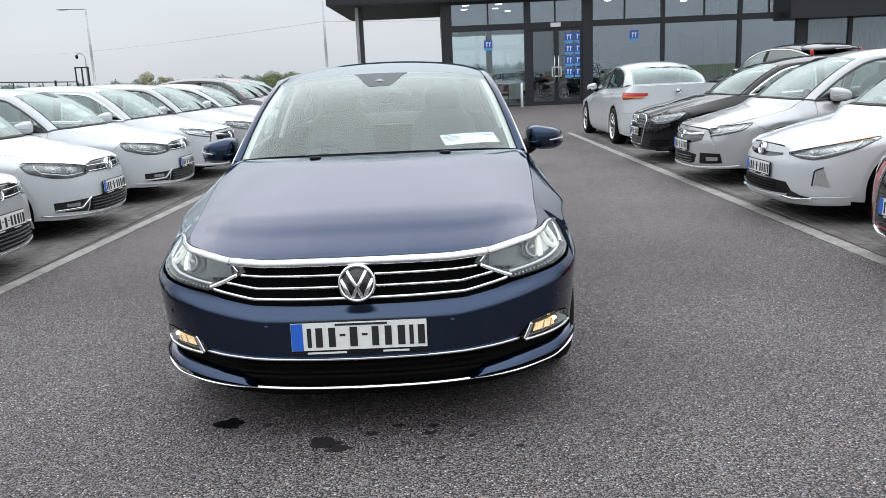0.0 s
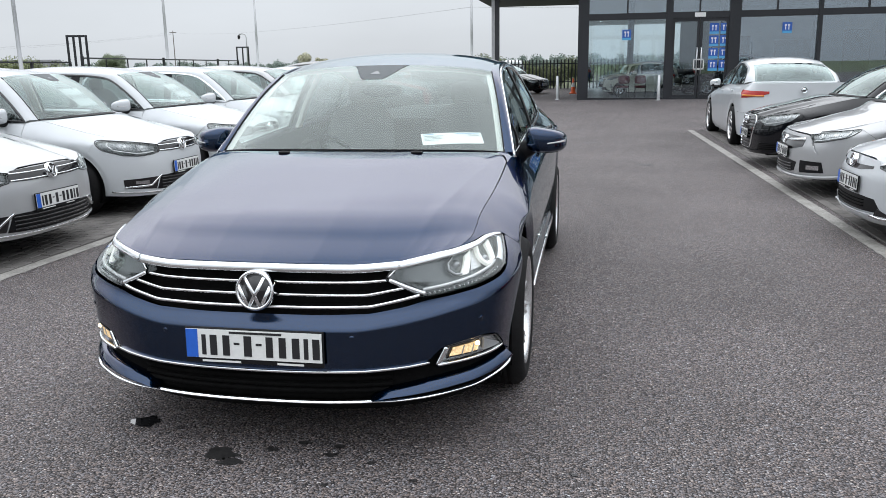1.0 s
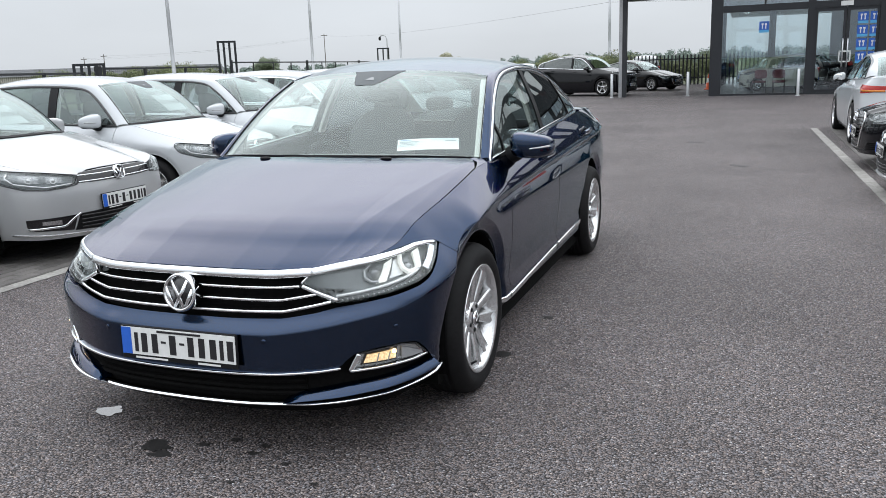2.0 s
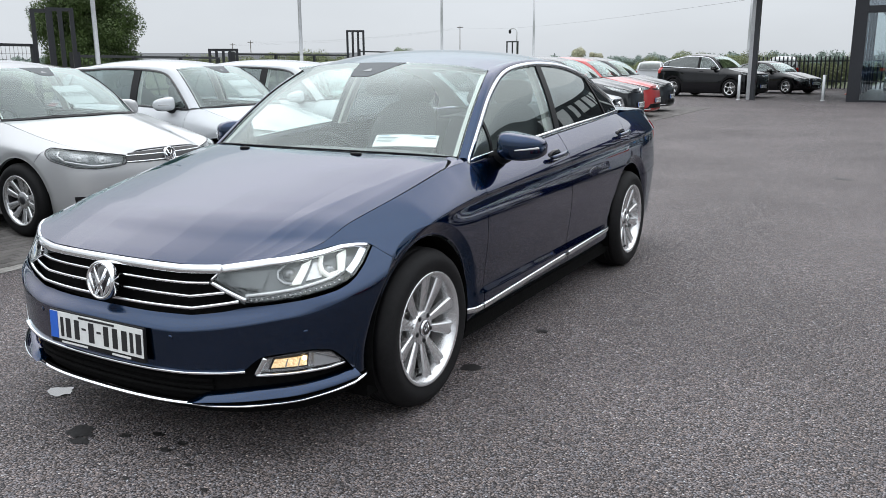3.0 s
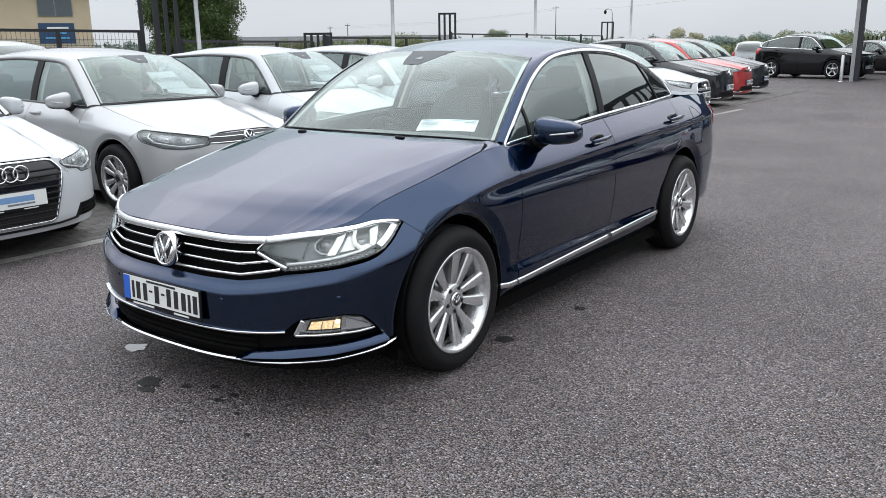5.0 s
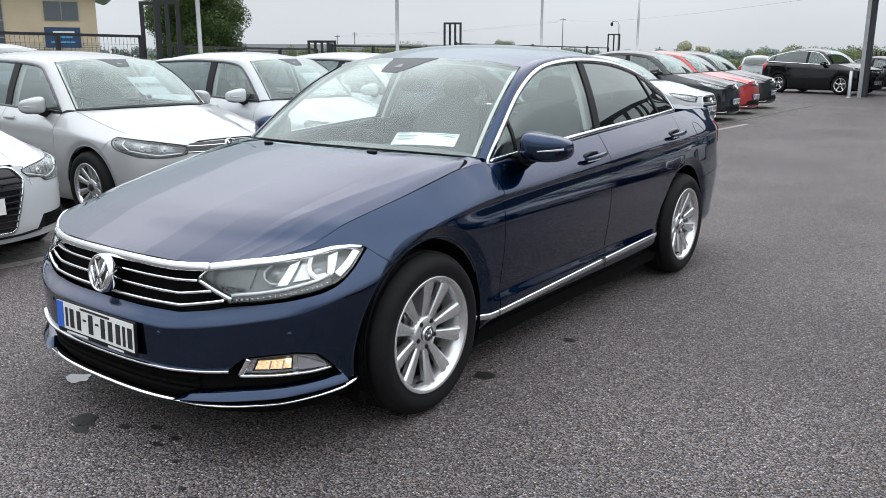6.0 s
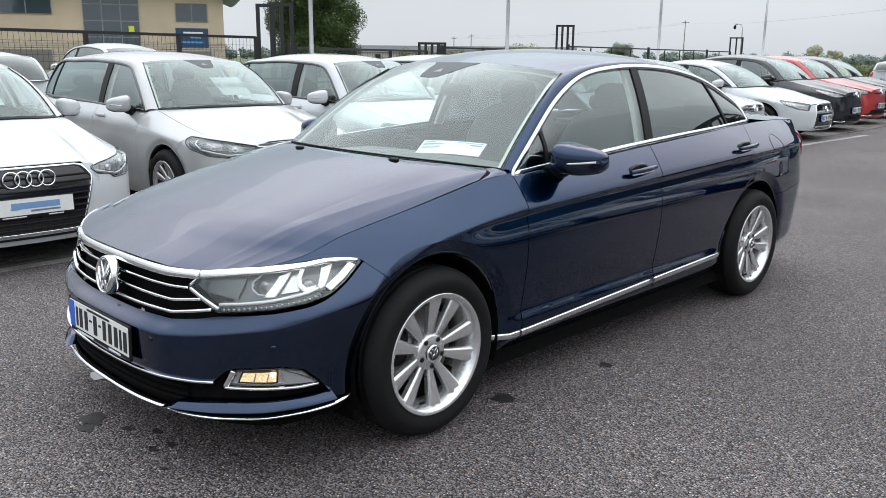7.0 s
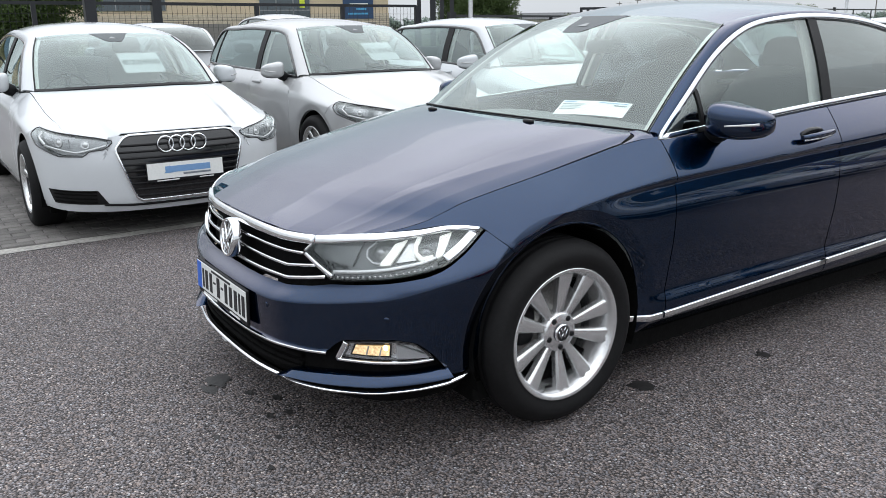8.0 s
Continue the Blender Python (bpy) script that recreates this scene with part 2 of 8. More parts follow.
def catmull(pts, per=24):
    """A smooth line through points of any dimension, as an array."""
    p = np.array(pts, float)
    p = np.vstack([2 * p[0] - p[1], p, 2 * p[-1] - p[-2]])
    out = []
    for i in range(1, len(p) - 2):
        for k in range(per):
            t = k / per
            # a softened spline that keeps to the chord's length
            d0 = max(np.linalg.norm(p[i] - p[i - 1]), 1e-6) ** 0.5
            d1 = max(np.linalg.norm(p[i + 1] - p[i]), 1e-6) ** 0.5
            d2 = max(np.linalg.norm(p[i + 2] - p[i + 1]), 1e-6) ** 0.5
            m1 = (p[i + 1] - p[i]) + d1 * ((p[i] - p[i - 1]) / d0 - (p[i + 1] - p[i - 1]) / (d0 + d1))
            m2 = (p[i + 1] - p[i]) + d1 * ((p[i + 2] - p[i + 1]) / d2 - (p[i + 2] - p[i]) / (d1 + d2))
            out.append((2 * t**3 - 3 * t**2 + 1) * p[i] + (t**3 - 2 * t**2 + t) * m1 + (-2 * t**3 + 3 * t**2) * p[i + 1] + (t**3 - t**2) * m2)
    out.append(p[-2])
    return np.array(out)


def even(pts, n):
    """n + 1 points at even steps along a line."""
    p = np.array(pts, float)
    d = np.r_[0, np.cumsum(np.linalg.norm(np.diff(p, axis=0), axis=1))]
    s = np.linspace(0, d[-1], n + 1)
    return np.stack([np.interp(s, d, p[:, k]) for k in range(p.shape[1])], 1)


def sheet(grid, thick=0.01, centre=(0, 2.3, 0.6), smooth=True):
    """A panel from a grid of points (rows of columns), its rim turned inwards."""
    bm = bmesh.new()
    g = [[bm.verts.new(tuple(p)) for p in row] for row in grid]
    nr, nc = len(g), len(g[0])
    for i in range(nr - 1):
        for j in range(nc - 1):
            q = [g[i][j], g[i][j + 1], g[i + 1][j + 1], g[i + 1][j]]
            if len(set(q)) == 4:
                try:
                    bm.faces.new(q)
                except ValueError:
                    pass
    bm.normal_update()
    mid = sum((f.calc_center_median() for f in bm.faces), Vector()) / max(1, len(bm.faces))
    nor = sum((f.normal * f.calc_area() for f in bm.faces), Vector())
    if nor.dot(mid - Vector(centre)) < 0:
        bmesh.ops.reverse_faces(bm, faces=bm.faces[:])
        bm.normal_update()
    for f in bm.faces:
        f.smooth = smooth
    if thick:
        rim = [e for e in bm.edges if len(e.link_faces) == 1]
        low = {v: bm.verts.new(v.co - v.normal * thick) for v in {v for e in rim for v in e.verts}}
        for e in rim:
            a, b = e.verts
            f0 = e.link_faces[0]
            fw = [l for l in f0.loops if l.edge == e][0].vert == a
            f = bm.faces.new([b, a, low[a], low[b]] if fw else [a, b, low[b], low[a]])
            f.smooth = False
            e.smooth = False
    return bm


def mirrored(bm):
    b = bm.copy()
    for v in b.verts:
        v.co.x = -v.co.x
    bmesh.ops.reverse_faces(b, faces=b.faces[:])
    b.normal_update()
    return b


def pair(name, bm, mat, parent, label=""):
    """A part and its twin on the other side. Returns both."""
    other = mirrored(bm)
    return part(name, bm, mat, parent, label), part(name, other, mat, parent, label)


def sweep(pts, normals, width, thick, closed=False, taper=None, rnd=0.25):
    """A flat strip with rounded edges along a line: width across, thick out along the normals."""
    bm = bmesh.new()
    p, n = [Vector(a) for a in pts], [Vector(a).normalized() for a in normals]
    rings, count = [], len(p)
    for i in range(count):
        t = (p[(i + 1) % count] - p[i - 1]) if closed else (p[min(i + 1, count - 1)] - p[max(i - 1, 0)])
        side = t.normalized().cross(n[i]).normalized()
        k = taper(i / (count - 1)) if taper else 1.0
        w = width / 2 * k
        rings.append([bm.verts.new(p[i] + side * a * w + n[i] * b) for a, b in
                      ((-1, -0.004), (-1, thick * (1 - rnd)), (-0.75, thick), (0.75, thick), (1, thick * (1 - rnd)), (1, -0.004))])
    for i in range(count if closed else count - 1):
        a, b = rings[i], rings[(i + 1) % count]
        for k in range(5):
            f = bm.faces.new([a[k], a[k + 1], b[k + 1], b[k]])
            f.smooth = True
    if not closed:
        for r in (rings[0], rings[-1]):
            bm.faces.new(r)
    bmesh.ops.recalc_face_normals(bm, faces=bm.faces[:])
    return bm


def add_tube(bm, pts, r, seg=8, closed=False, cap=True):
    p = [Vector(a) for a in pts]
    rings, count, ref = [], len(p), None
    rr = r if isinstance(r, (list, tuple)) else [r] * count
    for i in range(count):
        t = ((p[(i + 1) % count] - p[i - 1]) if closed else (p[min(i + 1, count - 1)] - p[max(i - 1, 0)])).normalized()
        if ref is None:
            ref = t.orthogonal().normalized()
        ref = (ref - t * ref.dot(t)).normalized()
        b = t.cross(ref)
        rings.append([bm.verts.new(p[i] + (ref * math.cos(2 * math.pi * k / seg) + b * math.sin(2 * math.pi * k / seg)) * rr[i]) for k in range(seg)])
    for i in range(count if closed else count - 1):
        a, b = rings[i], rings[(i + 1) % count]
        for k in range(seg):
            bm.faces.new([a[k], a[(k + 1) % seg], b[(k + 1) % seg], b[k]]).smooth = True
    if cap and not closed:
        bm.faces.new(rings[0][::-1])
        bm.faces.new(rings[-1])
    return bm


def tube(pts, r, seg=8, closed=False):
    return add_tube(bmesh.new(), pts, r, seg, closed)


def lathe(profile, seg=48, axis="x"):
    """A solid of revolution round the x axis (or z) from (radius, along) pairs."""
    bm = bmesh.new()
    rings = []
    for k in range(seg):
        a = 2 * math.pi * k / seg
        c, s = math.cos(a), math.sin(a)
        rings.append([bm.verts.new((h, r * c, r * s) if axis == "x" else (r * c, r * s, h)) for r, h in profile])
    for k in range(seg):
        a, b = rings[k], rings[(k + 1) % seg]
        for i in range(len(profile) - 1):
            if profile[i][0] < 1e-5 and profile[i + 1][0] < 1e-5:
                continue
            try:
                bm.faces.new([a[i], a[i + 1], b[i + 1], b[i]]).smooth = True
            except ValueError:
                pass
    bmesh.ops.remove_doubles(bm, verts=bm.verts[:], dist=1e-5)
    bmesh.ops.recalc_face_normals(bm, faces=bm.faces[:])
    return bm


def blob(centre, radii, power=2.6, nu=20, nv=12, shape=None):
    """A rounded block (superellipsoid), reshaped by shape(Vector)."""
    bm = bmesh.new()

    def sp(c):
        return math.copysign(abs(c) ** (2 / power), c)
    rows = []
    for i in range(nv + 1):
        th = math.pi * (i / nv - 0.5)
        rows.append([bm.verts.new((sp(math.cos(th)) * sp(math.cos(2 * math.pi * j / nu)), sp(math.cos(th)) * sp(math.sin(2 * math.pi * j / nu)), sp(math.sin(th)))) for j in range(nu)])
    for i in range(nv):
        for j in range(nu):
            bm.faces.new([rows[i][j], rows[i][(j + 1) % nu], rows[i + 1][(j + 1) % nu], rows[i + 1][j]]).smooth = True
    bmesh.ops.remove_doubles(bm, verts=bm.verts[:], dist=1e-5)
    for v in bm.verts:
        c = Vector((v.co.x * radii[0], v.co.y * radii[1], v.co.z * radii[2]))
        if shape:
            c = shape(c)
        v.co = c + Vector(centre)
    bmesh.ops.recalc_face_normals(bm, faces=bm.faces[:])
    return bm


def coons(bottom, top, left, right, nu, nv, bulge=None):
    """A grid of points between four border lines (bottom and top run left to right, left and right run bottom to top)."""
    b, t, l, r = even(bottom, nu), even(top, nu), even(left, nv), even(right, nv)
    rows = []
    for j in range(nv + 1):
        v = j / nv
        row = []
        for i in range(nu + 1):
            u = i / nu
            q = ((1 - v) * b[i] + v * t[i] + (1 - u) * l[j] + u * r[j]
                 - ((1 - u) * (1 - v) * b[0] + u * (1 - v) * b[-1] + (1 - u) * v * t[0] + u * v * t[-1]))
            q = Vector(q)
            if bulge:
                q += bulge(u, v)
            row.append(q)
        rows.append(row)
    return rows
# ---- cars ----


class Body:
    """The shell of a car: nose at y = 0, tail at y = length, x across, wheels on z = 0. Every outer panel below the
    windows is a piece of one surface, told by s (metres round the plan from the nose's middle) and z."""

    def __init__(self, spec):
        self.k = spec
        line = catmull(spec["plan"], 30)
        self.s = np.r_[0, np.cumsum(np.linalg.norm(np.diff(line, axis=0), axis=1))]
        self.line = line
        t = np.gradient(line, self.s, axis=0)
        t /= np.linalg.norm(t, axis=1)[:, None]
        self.nx, self.ny = t[:, 1], -t[:, 0]
        self.front, self.side, self.rear = Pch(spec["front"]), Pch(spec["side"]), Pch(spec["rear"])
        self.top_z, self.top_in = Pch([(a, b) for a, b, c in spec["top"]]), Pch([(a, c) for a, b, c in spec["top"]])
        self.lift = Pch(spec.get("ledge_lift", [(0.0, 0.0), (1.0, 0.0)]))
        self.foot_y = Pch(spec.get("foot", [(0.0, 0.0), (1.0, 0.0)]))
        self.foot_z = Pch([(0.20, 0.3), (0.25, 0.7), (0.295, 1.0), (0.335, 1.0), (0.40, 0.0)])
        self.wheels = (spec["axle"], spec["axle"] + spec["base"])
        self.crease, self.cut = Pch(spec["crease"]), Pch([(spec["axle"] + 0.15, 0.0), (spec["axle"] + 0.42, 1.0), (spec["length"] - 0.5, 1.0), (spec["length"] - 0.2, 0.2)])

    def sx(self, x):
        """s where the nose's plan reaches x."""
        half = np.argmax(self.line[:, 0])
        return math.copysign(float(np.interp(abs(x), self.line[:half + 1, 0], self.s[:half + 1])), x)

    def sy(self, y):
        """s where the flank's plan reaches y."""
        return float(np.interp(y, self.line[:, 1], self.s))

    def rx(self, x):
        """s where the tail's plan reaches x."""
        half = np.argmax(self.line[:, 0])
        return float(np.interp(-abs(x), -self.line[half:, 0], self.s[half:]))

    def y(self, s):
        return float(np.interp(abs(s), self.s, self.line[:, 1]))

    def at(self, s, z, off=0.0):
        a = abs(s)
        x, y = float(np.interp(a, self.s, self.line[:, 0])), float(np.interp(a, self.s, self.line[:, 1]))
        nx, ny = float(np.interp(a, self.s, self.nx)), float(np.interp(a, self.s, self.ny))
        zc = self.crease(y)
        if z <= zc:
            u = zc - z
            ds = self.side(z) + self.k.get("undercut", 0.0) * self.cut(y) * (1 - math.exp(-u / self.k.get("cut_edge", 0.018))) * math.exp(-u / self.k.get("cut_fall", 0.11))
        else:
            base, t = self.side(zc), (z - zc) / max(0.02, self.top_z(y) - zc)
            ds = base + (self.top_in(y) - base) * max(t, 0) ** self.k.get("lean", 1.5)
        ds -= self.foot_y(y) * self.foot_z(z)
        for yw in self.wheels:
            q = (self.k["arch"] + self.k.get("flare_w", 0.07) - math.hypot(y - yw, z - self.k["tyre"])) / self.k.get("flare_w", 0.07)
            if q > 0 and a > 0.7:
                ds += self.k.get("flare", 0.02) * min(q, 1.6)
        w = nx * nx
        lift = self.lift(x) * min(1.0, max(0.0, (z - 0.40) / 0.08))
        d = w * ds + (1 - w) * (self.front(z - lift) if ny < 0 else self.rear(z))
        x, y = x - nx * (d - off), y - ny * (d - off)
        return Vector((math.copysign(x, s) if abs(s) > 1e-9 else x, y, z))

    def normal(self, s, z):
        a, b = self.at(s + 0.004, z) - self.at(s - 0.004, z), self.at(s, z + 0.004) - self.at(s, z - 0.004)
        n = a.cross(b)
        return n.normalized()

    def arch(self, y, wide=0.0):
        """The height of the wheel arch over y, or None."""
        for yw in self.wheels:
            r = self.k["arch"] + wide
            if abs(y - yw) < r:
                return self.k["tyre"] + math.sqrt(r * r - (y - yw) ** 2)
        return None

    def panel(self, low, high, nu, nv, off=0.0, gap=0.003, thick=0.012, at_end=False):
        """A panel between a low and a high line of (s, z)."""
        a, b = even(low, nu), even(high, nu)
        la, h = np.linalg.norm(np.diff(even(low, 40), axis=0), axis=1).sum(), np.linalg.norm(b - a, axis=1).mean()
        gu, gv = gap / max(la, 0.05), gap / max(h, 0.03)
        rows = []
        us = np.linspace(gu, 1 - gu, nu + 1) * nu
        for j in range(nv + 1):
            v = gv + (1 - 2 * gv) * j / nv
            row = []
            for u in us:
                i = min(int(u), nu - 1)
                f = u - i
                pa, pb = a[i] * (1 - f) + a[i + 1] * f, b[i] * (1 - f) + b[i + 1] * f
                q = pa * (1 - v) + pb * v
                row.append(self.at(q[0], q[1], off))
            rows.append(row)
        return sheet(rows, thick)

    def strip(self, line, width, thick, off=0.0, n=40, taper=None):
        p = even(line, n)
        return sweep([self.at(s, z, off) for s, z in p], [self.normal(s, z) for s, z in p], width, thick, taper=taper)

    def arc(self, wheel, a0, a1, n=24, wide=0.0):
        """Points (s, z) along a wheel arch between two angles (180 is ahead, 0 is behind)."""
        r, near = self.k["arch"] + wide, self.k.get("arch_front", 0.0)
        return [(self.sy(self.wheels[wheel] + (r - near * (1 - wheel) * min(1.0, max(0.0, (a - 115) / 60))) * math.cos(radians(a))), self.k["tyre"] + r * math.sin(radians(a))) for a in np.linspace(a0, a1, n)]


def wheel_parts(car, where, r, rim, mat, side, spokes=5, twin=True, fine=False, face=None):
    """A wheel under a car: tyre, rim, spokes, hub, nuts, brake. side: 1 or -1, outwards along x."""
    hub = new("wheel")
    hub.empty_display_size, hub.matrix_basis = 0.1, pose(*where, 0, 0, 0 if side > 0 else 180)
    hub.parent = car
    seg, w = (72 if fine else 32), 0.105
    t = [(rim - 0.004, -w), (rim + 0.012, -w - 0.004), (r - 0.05, -w - 0.012), (r - 0.02, -w + 0.004), (r - 0.003, -w + 0.035)]
    if fine:
        for g in (-0.045, -0.015, 0.015, 0.045):
            t += [(r, g - 0.008), (r - 0.007, g - 0.004), (r - 0.007, g + 0.004), (r, g + 0.008)]
    t += [(r - 0.003, w - 0.035), (r - 0.02, w - 0.004), (r - 0.04, w + 0.009), (r - 0.055, w + 0.012), (rim + 0.024, w + 0.007), (rim + 0.012, w + 0.002), (rim - 0.004, w - 0.004), (rim - 0.004, -w)]
    part("tyre", lathe(t, seg), RUBBER, hub, "black rubber tyre")
    part("rim", lathe([(rim, w - 0.012), (rim + 0.008, w + 0.004), (rim + 0.003, w + 0.006), (rim - 0.008, w + 0.001), (rim - 0.017, w - 0.012), (rim - 0.022, w - 0.025)], seg), mat, hub)
    part("barrel", lathe([(rim - 0.022, w - 0.025), (rim - 0.035, w - 0.06), (rim - 0.035, -w + 0.01), (rim - 0.02, -w)], seg), mat if fine else ALLOY_DARK, hub)
    part("brake_disc", lathe([(0.001, 0.0), (0.08, 0.02), (0.085, 0.0), (rim * 0.72, 0.0), (rim * 0.72, -0.02), (0.001, -0.02)], 32), STEEL, hub)
    part("backing", lathe([(0.001, -0.04), (rim - 0.03, -0.045)], 32), LINER, hub)
    if fine:
        part("caliper", blob((0.0, -rim * 0.52, rim * 0.25), (0.035, 0.045, 0.10), 3.5), BLACK, hub)
    n = spokes * 2 if twin else spokes
    steps = 8
    for k in range(n):
        a = 2 * math.pi * k / n + math.pi / 2
        if twin:
            a += 0.05 * (1 if k % 2 else -1)
        bm = bmesh.new()
        rows = []
        for i in range(steps + 1):
            f = i / steps
            rad = 0.05 + (rim - 0.018 - 0.05) * f
            half = (0.012 + 0.021 * f) if fine else 0.017 + 0.016 * f
            lift = w - 0.012 - 0.028 * (1 - f) ** 2 - 0.006 * math.sin(math.pi * f)
            bend = a + (0.03 * (1 - f) * (-1 if k % 2 else 1) if twin else 0)
            row = []
            for q, drop in ((-1, 0.03), (-1, 0.010), (-0.55, 0.0), (0.0, 0.007), (0.55, 0.0), (1, 0.010), (1, 0.03)):
                row.append(bm.verts.new((lift - drop, rad * math.cos(bend) - q * half * math.sin(bend), rad * math.sin(bend) + q * half * math.cos(bend))))
            rows.append(row)
        for i in range(steps):
            for j in range(6):
                bm.faces.new([rows[i][j], rows[i][j + 1], rows[i + 1][j + 1], rows[i + 1][j]]).smooth = j not in (0, 5)
        bmesh.ops.recalc_face_normals(bm, faces=bm.faces[:])
        part("spoke", bm, face or mat, hub)
    part("hub_plate", lathe([(0.001, w - 0.031), (0.064, w - 0.031), (0.072, w - 0.036), (0.077, w - 0.07)], 32), mat, hub)
    part("hub_cap", lathe([(0.001, w - 0.020), (0.027, w - 0.020), (0.033, w - 0.024), (0.035, w - 0.036)], 24), ALLOY_DARK, hub)
    if fine:
        part("cap_ring", lathe([(0.029, w - 0.0175), (0.033, w - 0.019), (0.0345, w - 0.026)], 24), CHROME, hub)
        bm = bmesh.new()
        for x0, z0, x1, z1 in ((-0.012, 0.020, 0.0, 0.003), (0.012, 0.020, 0.0, 0.003), (-0.020, 0.010, -0.009, -0.020), (-0.009, -0.020, 0.0, -0.002), (0.0, -0.002, 0.009, -0.020), (0.009, -0.020, 0.020, 0.010)):
            add_tube(bm, [(w - 0.0195, x0, z0), (w - 0.0195, x1, z1)], 0.0022, 5)
        part("cap_mark", bm, CHROME, hub)
        for k in range(5):
            a = 2 * math.pi * k / 5 + math.pi / 2 + math.pi / 5
            c, s = 0.056 * math.cos(a), 0.056 * math.sin(a)
            bm = lathe([(0.001, w - 0.026), (0.007, w - 0.026), (0.0105, w - 0.029), (0.012, w - 0.045)], 10)
            for v in bm.verts:
                v.co.y += c
                v.co.z += s
            part("wheel_nut", bm, BLACK, hub)
        bm = tube([(w - 0.03, (rim - 0.03) * math.cos(-1.9), (rim - 0.03) * math.sin(-1.9)), (w - 0.005, (rim - 0.045) * math.cos(-1.9), (rim - 0.045) * math.sin(-1.9))], 0.005, 8)
        part("valve", bm, BLACK, hub)
    return hub


def number_plate(car, centre, tilt, turn=0.0, dealer=False, wide=0.52, fine=False):
    """A number plate with a blue band and plain dark bars for its characters, facing -y."""
    m = pose(*centre, -tilt, 0, turn)
    root = part("number_plate", box(-wide / 2 - 0.006, wide / 2 + 0.006, 0.0, 0.012, -0.072, 0.062, 0.004), BLACK, car, "white number plate in black surround" if not dealer else "white dealer plate with blue print")
    root.matrix_basis = m
    part("plate_face", box(-wide / 2, wide / 2, -0.003, 0.004, -0.052, 0.056), PLATE_WHITE, root)
    if not dealer:
        part("blue_band", box(-wide / 2 + 0.001, -wide / 2 + 0.046, -0.005, 0.002, -0.051, 0.055), PLATE_BLUE, root)
        widths = (0.016, 0.040, 0.040, 0.022, 0.044, 0.022, 0.040, 0.040, 0.042, 0.016, 0.040)
        x = -wide / 2 + 0.062
        for w in widths:
            h = (0.010, 0.002) if w == 0.022 else (0.036, -0.040)
            t = 0.0 if w in (0.016, 0.022) else w * 0.17
            part("character_bar", box(x + t, x + w - t, -0.005, 0.0, h[1] if w == 0.022 else -0.040, h[0]), INK, root)
            x += w + 0.0095
        if fine:
            part("print_bar", box(-0.09, 0.11, -0.005, 0.0, 0.043, 0.051), INK, root)
    else:
        part("print_bar", box(-0.14, 0.17, -0.005, 0.0, -0.012, 0.030), PAPER_BLUE, root)
        part("print_bar", box(-0.02, 0.17, -0.005, 0.0, -0.034, -0.022), PAPER_GREY, root)
        bm = bmesh.new()
        v = [bm.verts.new(c) for c in ((-0.15, -0.006, -0.015), (-0.09, -0.006, -0.015), (-0.11, -0.006, 0.035))]
        bm.faces.new(v)
        part("print_mark", bm, PAPER_BLUE, root)
    for a, b in ((-0.20, -0.05), (0.09, 0.19)):
        part("print_bar", box(a, b, -0.0022, 0.002, -0.067, -0.060), PLATE_WHITE, root)
    return root


def round_badge(car, centre, r, tilt=0.0, kind="round", fine=False):
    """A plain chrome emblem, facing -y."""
    m = pose(*centre, -tilt, 0, 0)
    seg = 40 if fine else 20
    if kind == "rings":
        bm = bmesh.new()
        for k in range(4):
            c = (k - 1.5) * r * 1.45
            add_tube(bm, [(c + r * math.cos(2 * math.pi * i / 24), -0.006, r * math.sin(2 * math.pi * i / 24)) for i in range(24)], r * 0.13, 6, closed=True)
        root = part("emblem", bm, CHROME, car, "four interlocking chrome rings")
        root.matrix_basis = m
        return root
    bm = lathe([(0.001, 0.010), (r * 0.86, 0.010), (r * 0.9, 0.004), (r * 0.9, -0.01)], seg)
    for v in bm.verts:
        v.co = Vector((v.co.y, -v.co.x, v.co.z))
    root = part("emblem", bm, GLOSS_BLACK if kind == "round" else CHROME, car, "round chrome emblem")
    root.matrix_basis = m
    bm = lathe([(r * 0.82, 0.009), (r * 0.86, 0.019), (r * 0.94, 0.02), (r * 1.0, 0.012), (r * 1.0, -0.012)], seg)
    for v in bm.verts:
        v.co = Vector((v.co.y, -v.co.x, v.co.z))
    part("ring", bm, CHROME, root)
    for zz in ([((-0.50, 0.66), (0.28, -0.78)), ((0.50, 0.66), (-0.28, -0.78)), ((-0.82, 0.22), (-0.36, -0.74)), ((0.82, 0.22), (0.36, -0.74))] if kind == "round" else [((0, -0.7), (0, 0.6))]):
        (x0, z0), (x1, z1) = zz
        a, b = Vector((x0 * r, -0.014, z0 * r)), Vector((x1 * r, -0.014, z1 * r))
        part("bar", sweep([a, (a + b) / 2, b], [(0, -1, 0)] * 3, r * 0.17, 0.004), CHROME, root)
    return root


